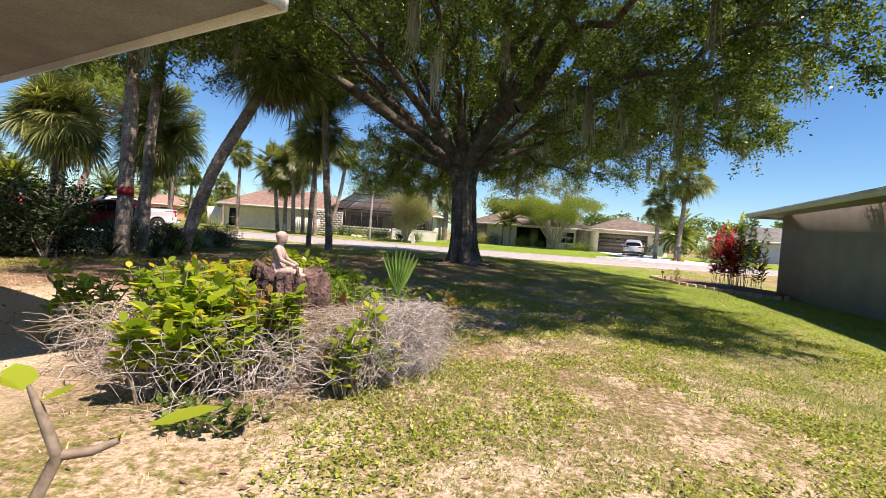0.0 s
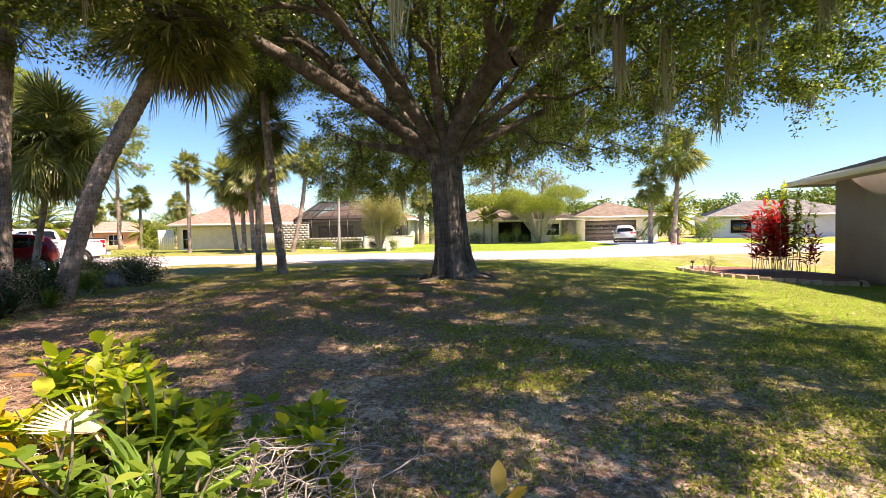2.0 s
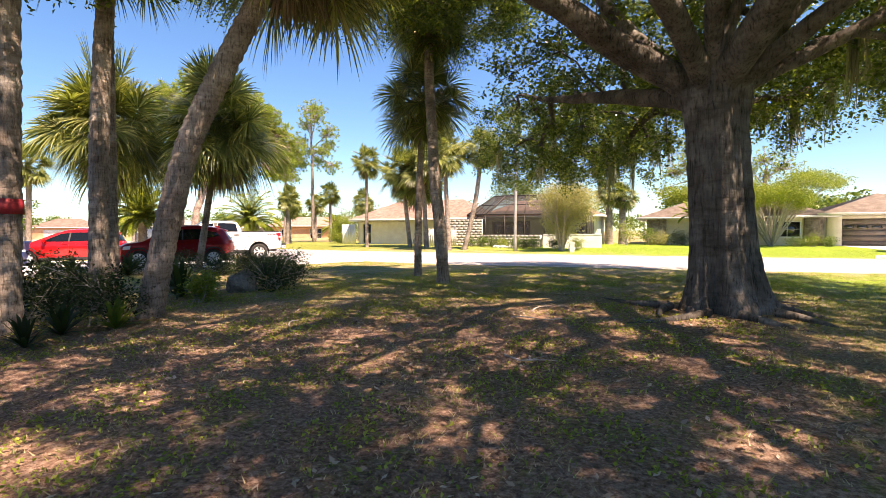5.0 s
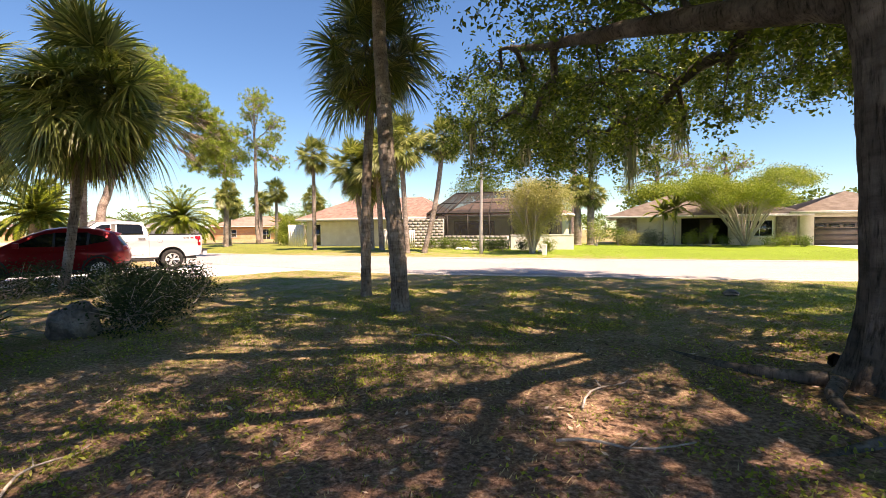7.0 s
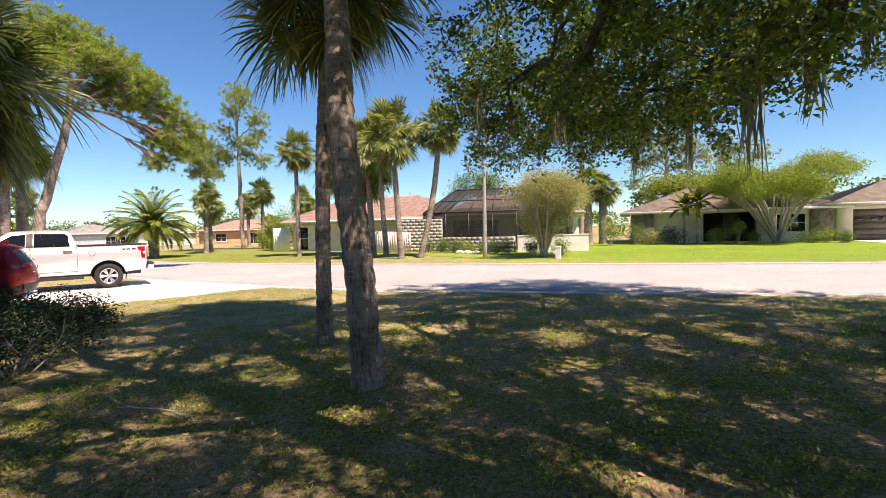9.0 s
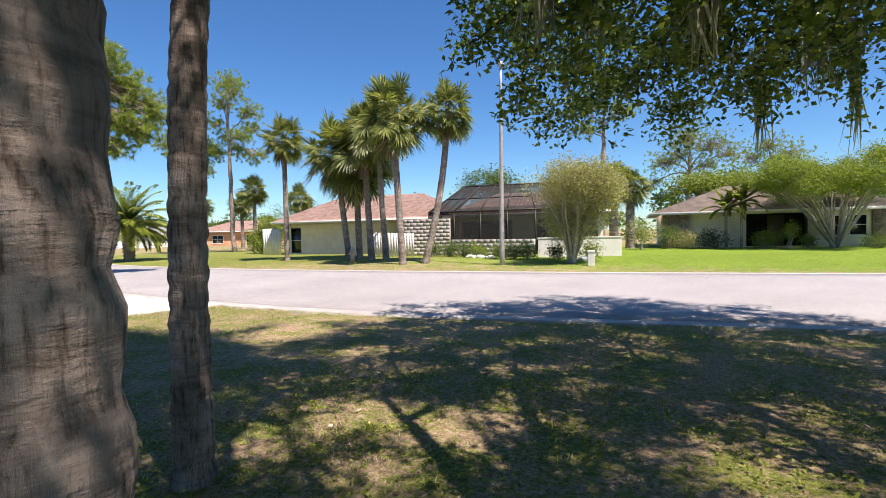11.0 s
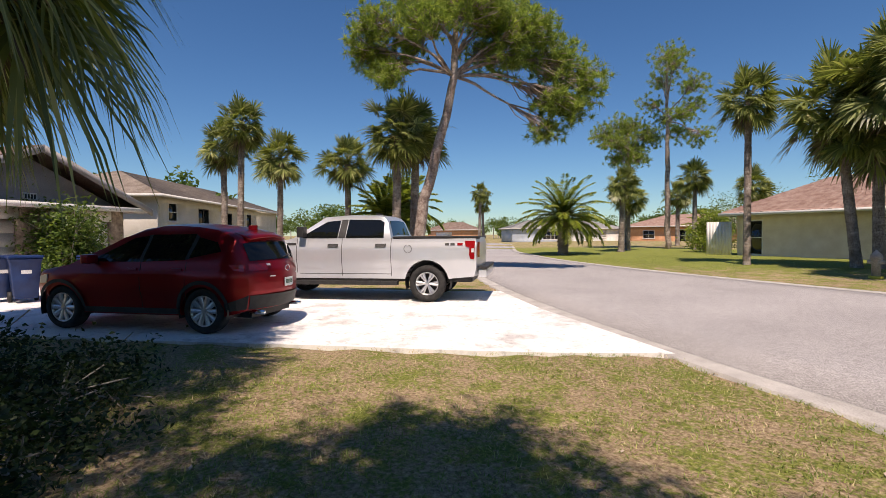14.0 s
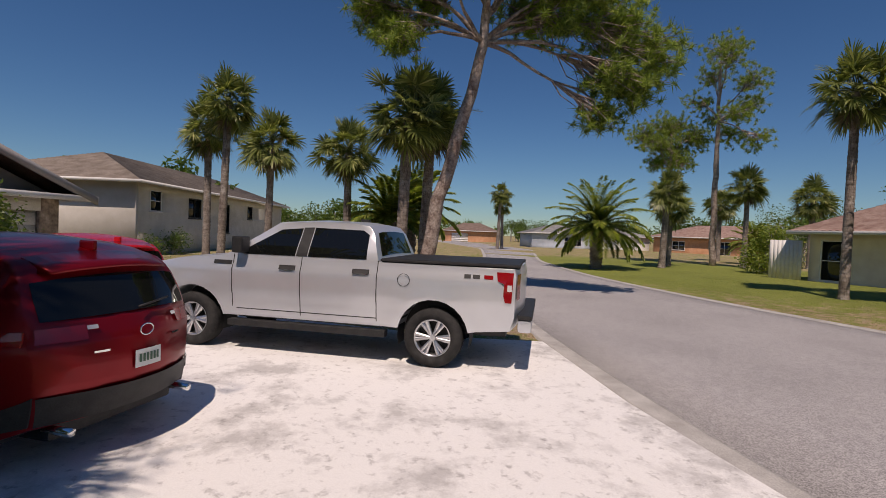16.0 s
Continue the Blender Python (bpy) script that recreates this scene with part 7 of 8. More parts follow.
def stump(x, y):
    rng = np.random.default_rng(201)
    n, k = 26, 150
    a = np.linspace(0, 2 * np.pi, k, endpoint=False)
    t = np.linspace(0, 1, n)
    lobes = sum(rng.uniform(0.012, 0.028) * np.sin(f * a + rng.uniform(0, 6)) for f in (3, 5, 9))
    top = 0.71 + 0.03 * np.cos(a - 3.3) + 0.03 * np.sin(5 * a + 1) + 0.02 * np.sin(11 * a) + 0.02 * rng.standard_normal(k) - 0.20 * np.exp(-((a - 5.75) / 0.30) ** 2) - 0.10 * np.exp(-((a - 0.5) / 0.3) ** 2)
    # upright bark plates parted by deep cracks, and a rotten hollow on one side
    drift = 0.35 * np.sin(4 * t[:, None] + 2 * a[None, :]) + 0.25 * np.sin(9 * t[:, None] - 3 * a[None, :])
    crack = np.abs(np.sin(13 * a[None, :] + drift)) ** 0.45 * 0.034 + np.abs(np.sin(31 * a[None, :] + 2 * drift)) ** 0.5 * 0.012 - 0.030
    hollow = 0.13 * np.exp(-((a[None, :] - 5.75) / 0.26) ** 2) * smoothstep(0.15, 0.5, t)[:, None]
    rad = (0.31 + 0.24 * np.exp(-t * 4.6))[:, None] + lobes[None, :] * (1.5 - 0.6 * t)[:, None] + crack - hollow + 0.005 * rng.standard_normal((n, k))
    z = -0.15 + (top[None, :] + 0.15) * t[:, None]
    v = np.stack([rad * np.cos(a), rad * np.sin(a), z], -1).reshape(-1, 3)
    p = Pile()
    i, j = np.arange(n - 1)[:, None] * k, np.arange(k)[None, :]
    q = np.stack([i + j, i + (j + 1) % k, i + k + (j + 1) % k, i + k + j], -1).reshape(-1, 4)
    rings = [v]
    quads = [q]
    for m, (f, dz) in enumerate(((0.86, -0.02), (0.55, -0.05), (0.2, -0.07))):
        rr = rad[-1] * f
        rings.append(np.stack([rr * np.cos(a), rr * np.sin(a), top + dz + 0.015 * rng.standard_normal(k)], -1))
        b = (n - 1 + m) * k
        quads.append(np.stack([b + j, b + (j + 1) % k, b + k + (j + 1) % k, b + k + j], -1).reshape(-1, 4))
    allv = np.concatenate(rings + [np.array([[0, 0, top.mean() - 0.08]])])
    last = (n + 2) * k
    tri = np.stack([last + np.arange(k), last + (np.arange(k) + 1) % k, np.full(k, len(allv) - 1)], -1)
    p.add(allv, np.concatenate(quads), tri)
    ob = thing("tree_stump", pose(x, y, ground_at(x, y)), "old rotting tree stump with ridged brown bark", "tree stump")
    part("stump_wood", p.mesh("stump_wood", STUMP_WOOD), ob)


STUMP_X, STUMP_Y = 0.10, 1.38
stump(STUMP_X, STUMP_Y)


def statue(x, y, z):
    """A seated garden figure, kept to plain rounded shapes in one mesh."""
    bm = bmesh.new()

    def ball(c, r):
        bmesh.ops.create_icosphere(bm, subdivisions=3, radius=1.0, matrix=Matrix.Translation(c) @ Matrix.Diagonal((*r, 1)))

    def limb(a, b, r0, r1):
        a, b = Vector(a), Vector(b)
        m = Matrix.Translation((a + b) / 2) @ (b - a).to_track_quat("Z", "Y").to_matrix().to_4x4()
        bmesh.ops.create_cone(bm, cap_ends=True, segments=12, radius1=r0, radius2=r1, depth=(b - a).length + r1, matrix=m)

    ball((0.02, 0, 0.355), (0.052, 0.048, 0.058))
    ball((0.015, 0, 0.378), (0.056, 0.052, 0.045))
    limb((0, 0, 0.27), (0.012, 0, 0.33), 0.026, 0.024)
    ball((0, 0, 0.215), (0.058, 0.078, 0.088))
    ball((-0.005, 0, 0.10), (0.07, 0.085, 0.08))
    ball((0.0, 0, 0.05), (0.085, 0.10, 0.05))
    for s in (-1, 1):
        limb((0, s * 0.072, 0.265), (0.05, s * 0.095, 0.165), 0.024, 0.02)
        limb((0.05, s * 0.095, 0.165), (0.15, s * 0.06, 0.125), 0.02, 0.016)
        limb((0.03, s * 0.05, 0.055), (0.17, s * 0.10, 0.06), 0.045, 0.035)
        limb((0.17, s * 0.10, 0.06), (0.20, s * -0.01, 0.035), 0.032, 0.026)
        ball((0.215, s * -0.02, 0.028), (0.04, 0.024, 0.022))
        ball((0.17, s * 0.10, 0.06), (0.04, 0.036, 0.036))
        ball((0.155, s * 0.055, 0.12), (0.024, 0.02, 0.018))
    me = bm_mesh("garden_statue", bm, STATUE_STONE, True)
    ob = new("garden_statue", me)
    ob.matrix_world = pose(x, y, z, 0, 0, 8) @ Matrix.Diagonal((0.92, 0.92, 0.95, 1))
    cast = ob.modifiers.new("cast", "REMESH")
    cast.mode, cast.voxel_size, cast.use_smooth_shade = "VOXEL", 0.010, True
    tagged(ob, "small pinkish stone garden figure seated on a stump", "statue")


statue(STUMP_X - 0.12, STUMP_Y - 0.08, ground_at(0, 1.4) + 0.665)


def leafy_sprigs(name, label, category, spots, rng, mat, leaf, per, stems, wide=0.55, m0=(0, 0), stem_mat=None, low=0.3):
    """Upright shoots with broad leaves set round their upper parts; spots: (x, y, height, spread)."""
    ob = thing(name, pose(m0[0], m0[1], 0), label, category)
    wood, lv = Pile(), Pile()
    for x, y, h, sp in spots:
        g = ground_at(x, y)
        for _ in range(stems):
            b = np.array([x + rng.normal(0, sp * 0.5), y + rng.normal(0, sp * 0.5), g - 0.02])
            tip = b + np.array([rng.normal(0, sp * 0.5), rng.normal(0, sp * 0.5), h * rng.uniform(0.72, 1.0)])
            mid = (b + tip) / 2 + rng.normal(0, 0.04, 3)
            tube(wood, np.array([b, mid, tip]) - [m0[0], m0[1], 0], [0.010, 0.008, 0.004], 5, False)
            u = rng.uniform(low, 1.0, per)
            c = np.where(u[:, None] < 0.5, b + (mid - b) * (u[:, None] * 2), mid + (tip - mid) * (u[:, None] * 2 - 1))
            d = rng.standard_normal((per, 3))
            d[:, 2] = np.abs(d[:, 2]) * 0.5 + 0.15
            d /= np.linalg.norm(d, axis=1)[:, None]
            side = np.cross(d, [0, 0, 1.0])
            side /= np.linalg.norm(side, axis=1)[:, None] + 1e-9
            nrm = np.cross(side, d)
            ln = (leaf * rng.uniform(0.6, 1.25, per))[:, None]
            w = ln * wide
            pts = [c + d * ln * 0.12, c + d * ln * 0.40 + side * w * 0.46, c + d * ln * 0.74 + side * w * 0.42, c + d * ln + nrm * ln * -0.10, c + d * ln * 0.74 - side * w * 0.42, c + d * ln * 0.40 - side * w * 0.46, c + d * ln * 0.55 - nrm * ln * 0.07]
            v = np.stack(pts, 1) - np.array([m0[0], m0[1], 0])
            i = np.arange(per)[:, None] * 7
            lv.add(v.reshape(-1, 3), np.concatenate([i + np.array([[0, 1, 2, 6]]), i + np.array([[6, 2, 3, 4]])[:, ::1], i + np.array([[0, 6, 4, 5]])]))
    tagged(part("woody_base", wood.mesh("woody_base", stem_mat or STEM), ob), kind="stuff")
    tagged(part("foliage", lv.mesh("foliage", mat), ob), kind="stuff")
    return ob


def tangle(name, label, spots, n, rng, mat, r=0.004, length=0.5, up=0.25, category="dry brush"):
    """A tangle of dry bent twigs; spots: (x, y, height, spread)."""
    ob = thing(name, pose(spots[0][0], spots[0][1], 0), label, category, kind="stuff")
    p = Pile()
    o = np.array([spots[0][0], spots[0][1], 0])
    for i in range(n):
        x, y, h, sp = spots[rng.integers(0, len(spots))]
        s = np.array([x + rng.normal(0, sp), y + rng.normal(0, sp), ground_at(x, y) + rng.uniform(0.02, h)]) - o
        d = unit(rng.standard_normal(3) * np.array([1, 1, 0.7]) + np.array([0, 0, up]))
        line = [s]
        for _ in range(5):
            d = unit(d + rng.normal(0, 0.38, 3) + np.array([0, 0, -0.04]))
            q = line[-1] + d * length / 5 * rng.uniform(0.6, 1.2)
            q[2] = min(max(q[2], 0.03), h + 0.12)
            line.append(q)
        rr = r * rng.uniform(0.5, 1.6)
        tube(p, line, np.linspace(rr, rr * 0.35, 6), 4, False)
    part("twigs", p.mesh("twigs", mat), ob)
    return ob


def near_planting():
    rng = np.random.default_rng(203)
    # broad-leaved shoots round the stump
    leafy_sprigs("broad_leaf_shrub", "low shrub with broad glossy yellow-green leaves", "shrub", [(-0.26, 0.34, 0.84, 0.15), (-0.08, 0.28, 0.80, 0.14), (0.02, 0.60, 0.80, 0.14), (-0.55, 0.62, 0.78, 0.17), (-0.30, 0.10, 0.62, 0.15)], rng, BROAD_LEAF, 0.13, 20, 9, 0.66, low=0.38)
    leafy_sprigs("broad_leaf_shrub", "low shrub with broad bronze-tinged leaves", "shrub", [(0.30, 0.56, 0.72, 0.11), (0.40, 0.62, 0.68, 0.10), (0.20, 0.40, 0.62, 0.12)], rng, BROAD_LEAF, 0.105, 13, 8, 0.80, low=0.38)
    leafy_sprigs("broad_leaf_shrub", "low shrub with yellow and copper leaves", "shrub", [(0.26, 0.54, 0.74, 0.11), (0.10, 0.50, 0.76, 0.13), (-0.5, 0.9, 0.72, 0.14)], rng, BRONZE_LEAF, 0.10, 10, 7, 0.7)
    leafy_sprigs("broad_leaf_shrub", "small upright shoots with long green leaves", "shrub", [(0.93, 0.58, 0.58, 0.06), (1.02, 0.70, 0.66, 0.05), (0.86, 0.50, 0.50, 0.06), (0.98, 0.95, 0.72, 0.05)], rng, BROAD_LEAF, 0.115, 10, 5, 0.52)
    leafy_sprigs("broad_leaf_shrub", "leafy shrub with bright green leaves behind the stump", "shrub", [(-0.4, 2.25, 0.72, 0.22), (0.25, 2.55, 0.62, 0.22), (-0.95, 2.6, 0.66, 0.25), (-1.3, 1.9, 0.7, 0.25), (0.55, 1.95, 0.64, 0.18), (-0.9, 1.6, 0.72, 0.2), (0.9, 2.2, 0.6, 0.2), (-0.1, 2.9, 0.66, 0.25)], rng, FERN, 0.10, 18, 11, low=0.15)
    leafy_sprigs("broad_leaf_shrub", "shrub with mixed green and yellow leaves", "shrub", [(-0.7, 3.3, 0.75, 0.25), (0.02, 3.22, 0.66, 0.2), (-0.82, 3.88, 0.7, 0.18), (0.55, 3.2, 0.5, 0.2), (-1.5, 3.2, 0.6, 0.25), (-1.9, 2.3, 0.62, 0.3), (-1.7, 1.2, 0.66, 0.25), (-0.3, 3.3, 0.72, 0.18), (-0.6, 3.5, 0.7, 0.18)], rng, BROAD_LEAF, 0.118, 30, 12, 0.62, low=0.12)
    leafy_sprigs("weed_clump", "patch of small leafy green weeds on sand", "weeds", [(0.25, -0.25, 0.16, 0.14), (0.45, -0.15, 0.14, 0.12), (0.05, -0.1, 0.12, 0.12), (-0.9, -0.6, 0.1, 0.1)], rng, MID_GREEN, 0.06, 10, 10)
    leafy_sprigs("fern_clump", "feathery fern fronds among dry brush", "fern", [(-1.35, 1.15, 0.55, 0.25), (-1.2, 1.6, 0.6, 0.25), (0.35, 2.1, 0.55, 0.2)], rng, FERN, 0.14, 12, 10, 0.18)
    leafy_sprigs("broad_leaf_shrub", "low shrub with golden yellow and copper leaves", "shrub", [(-1.45, 3.05, 0.66, 0.22), (-1.15, 2.75, 0.62, 0.2), (-1.0, 3.2, 0.6, 0.2), (-1.6, 2.6, 0.64, 0.22), (-0.7, 2.95, 0.56, 0.18)], rng, GOLD_LEAF, 0.115, 17, 9, low=0.2)
    leafy_sprigs("broad_leaf_shrub", "small shrub with reddish bronze young leaves", "shrub", [(1.38, 2.45, 0.50, 0.09), (1.30, 2.65, 0.46, 0.08), (-1.1, 3.8, 0.66, 0.12)], rng, BRONZE_LEAF, 0.13, 9, 5, 0.42)
    leafy_sprigs("grass_tuft", "tall tuft of long dark green grass leaves", "grass", [(-0.05, 2.95, 0.46, 0.12), (0.08, 2.7, 0.42, 0.12)], rng, PALMETTO, 0.36, 16, 8, 0.06, low=0.2)
    # dry grey brush
    tangle("dry_brush", "tangled pinkish-grey dead twigs among green shrubs", [(0.45, 2.75, 0.36, 0.16), (0.40, 3.1, 0.42, 0.16), (-0.9, 3.0, 0.5, 0.3)], 700, rng, TWIG, 0.0026, 0.40, 0.3)
    tangle("dry_brush", "tangled grey dry twigs and dead stems", [(-0.05, 0.22, 0.45, 0.28), (0.4, 0.4, 0.42, 0.24), (-0.6, 0.45, 0.5, 0.22), (0.2, 0.75, 0.5, 0.22)], 900, rng, TWIG, 0.0026, 0.42, 0.3)
    tangle("dry_brush", "pale grey wiry mass of dead moss and twigs", [(1.05, 1.05, 0.56, 0.13), (1.2, 1.35, 0.54, 0.13), (1.15, 1.7, 0.46, 0.14), (0.95, 0.8, 0.50, 0.13), (1.18, 1.15, 0.50, 0.10)], 3000, rng, TWIG, 0.0023, 0.30, 0.2)
    tangle("dry_brush", "straw-coloured dead grass and fronds", [(0.55, 1.05, 0.44, 0.15), (0.7, 0.78, 0.44, 0.15), (0.72, 1.2, 0.46, 0.15), (0.85, 1.45, 0.44, 0.14), (0.6, 0.95, 0.46, 0.14), (-0.95, 0.75, 0.4, 0.2)], 1500, rng, mottled("straw", (0.25, 0.20, 0.15), (0.44, 0.37, 0.29), 9, 0.95, 60, 0.2), 0.0028, 0.46, 0.5)
    # dead leaves caught in the brush
    ob = thing("dry_leaves", pose(0, 0, 0), "curled red-brown dead leaves caught in brush", "leaves", kind="stuff")
    p = Pile()
    c = np.concatenate([rng.normal((x, y, z), (0.14, 0.14, 0.08), (n, 3)) for x, y, z, n in ((0.9, 1.55, 0.5, 14), (0.72, 1.3, 0.5, 12), (-0.35, 0.4, 0.5, 8), (0.6, 0.55, 0.35, 10), (-0.4, 3.3, 0.45, 8), (1.0, 1.0, 0.4, 8), (1.12, 1.75, 0.42, 7), (0.80, 1.95, 0.42, 7), (0.4, 2.8, 0.32, 8), (0.3, 1.7, 0.40, 8))])
    leaves(p, c, 0.13, 0.085, rng, 0.2, 0.2, 0.35)
    part("leaf_pieces", p.mesh("leaf_pieces", DRY_LEAF), ob)
    # palmetto with upright folded fan
    pm = thing("palmetto", pose(1.0, 1.55, ground_at(1.0, 1.55) + 0.06), "young palmetto with stiff upright green fans", "palm")
    for i, (az, tilt, sz, fan) in enumerate(((1.75, 84, 0.44, 0.42), (0.3, 24, 0.30, 0.5), (2.9, 34, 0.30, 0.4), (1.2, 40, 0.32, 0.4), (5.6, 14, 0.30, 0.6))):
        g = Pile()
        stiff_fan(g, rng, np.array([0, 0, 0.05]), az, radians(tilt), sz, 9, fan, 1.05 if i == 0 else 0.7)
        part("fan_leaf", g.mesh("fan_leaf", PALMETTO if i != 4 else PALE_DRY), pm)
    pf = thing("dead_palm_frond", pose(-0.25, 3.0, 0.50), "bleached dry palm frond lying in the shrubs", "palm frond")
    g = Pile()
    stiff_fan(g, rng, np.array([0, 0, 0]), 2.6, radians(24), 0.32)
    part("fan_leaf", g.mesh("fan_leaf", PALE_DRY), pf)


def stiff_fan(pile, rng, base, az, tilt, size, blades=22, fan=1.05, stalk=0.55):
    """A stiff folded palmetto fan on a short stalk."""
    d = np.array([math.cos(az) * math.cos(tilt), math.sin(az) * math.cos(tilt), math.sin(tilt)])
    side = np.array([-math.sin(az), math.cos(az), 0.0])
    hub = base + d * size * stalk
    tube(pile, [base, hub], [0.009, 0.006], 5, False)
    nrm = unit(np.cross(side, d))
    a = np.linspace(-fan, fan, blades)
    for i, t in enumerate(a):
        q = d * math.cos(t) + side * math.sin(t)
        ln = size * (1.0 - 0.18 * abs(t)) * rng.uniform(0.92, 1.05)
        w = size * (0.036 if blades > 12 else 0.06)
        s = unit(np.cross(q, nrm))
        fold = nrm * w * 0.7
        ln_pts = [hub + q * ln * f for f in (0.03, 0.45, 0.8, 1.0)]
        wd = (0.15, 1.0, 0.8, 0.02)
        v = []
        for pnt, ww in zip(ln_pts, wd):
            v += [pnt - s * w * ww * 0.6, pnt + fold * ww, pnt + s * w * ww * 0.6]
        qd = []
        for k in range(3):
            for m in range(2):
                qd.append((3 * k + m, 3 * k + m + 1, 3 * k + m + 4, 3 * k + m + 3))
        pile.add(v, qd)


near_planting()


def sapling():
    """The thin forked stem with a few leaves by the start of the path."""
    ob = thing("sapling", pose(1.02, -2.02, ground_at(1.0, -2.0)), "thin forked sapling with a few bright green leaves", "sapling")
    p = Pile()
    tube(p, [(0.02, 0, -0.05), (0.05, 0.0, 0.45), (0.055, 0.01, 0.70), (0.09, 0.03, 0.80), (0.07, 0.01, 0.89), (0.06, 0.0, 0.93)], [0.014, 0.013, 0.012, 0.011, 0.008, 0.004], 7, False)
    tube(p, [(0.09, 0.03, 0.80), (0.13, 0.06, 0.80), (0.165, 0.08, 0.815)], [0.010, 0.009, 0.006], 7, False)
    part("stem", p.mesh("stem", STEM, True), ob)
    for a, ln, az, up, pos in ((0, 0.135, 0.45, 0.22, (0.20, 0.10, 0.838)), (1, 0.10, 2.5, 0.25, (0.05, 0.0, 0.92)), (2, 0.06, 0.5, 0.5, (0.07, 0.01, 0.90)), (3, 0.02, 0.2, 0.6, (0.155, 0.08, 0.815)), (4, 0.06, 4.0, 0.7, (0.05, 0.0, 0.92))):
        lf = Pile()
        d = np.array([math.cos(az), math.sin(az), up])
        d = unit(d)
        s = unit(np.cross(d, [0, 0, 1]))
        n = np.cross(s, d)
        c = np.array(pos)
        v = [c, c + d * ln * 0.35 + s * ln * 0.26 + n * 0.004, c + d * ln * 0.7 + s * ln * 0.22 + n * 0.004, c + d * ln, c + d * ln * 0.7 - s * ln * 0.22 + n * 0.004, c + d * ln * 0.35 - s * ln * 0.26 + n * 0.004, c + d * ln * 0.5 - n * 0.004]
        lf.add(v, [(0, 1, 2, 6), (6, 2, 3, 4), (0, 6, 4, 5)])
        part("leaf", lf.mesh("leaf", BROAD_LEAF), ob)


sapling()


def spiky_plant(x, y, n, ln, seed, mat, label):
    rng = np.random.default_rng(seed)
    ob = thing("spiky_plant", pose(x, y, ground_at(x, y)), label, "plant")
    p = Pile()
    for i in range(n):
        az, el = i * 2.4 + rng.normal(0, 0.2), radians(rng.uniform(20, 85))
        d = np.array([math.cos(az) * math.cos(el), math.sin(az) * math.cos(el), math.sin(el)])
        s = np.array([-math.sin(az), math.cos(az), 0])
        l = ln * rng.uniform(0.7, 1.1)
        pts = [d * l * f - np.array([0, 0, 1]) * l * 0.35 * f ** 2.5 for f in (0.0, 0.35, 0.7, 1.0)]
        w = 0.045 * ln
        v = []
        for q, ww in zip(pts, (0.6, 1.0, 0.7, 0.05)):
            v += [q - s * w * ww, q + s * w * ww]
        p.add(v, [(0, 1, 3, 2), (2, 3, 5, 4), (4, 5, 7, 6)])
    part("leaves", p.mesh("leaves", mat), ob)


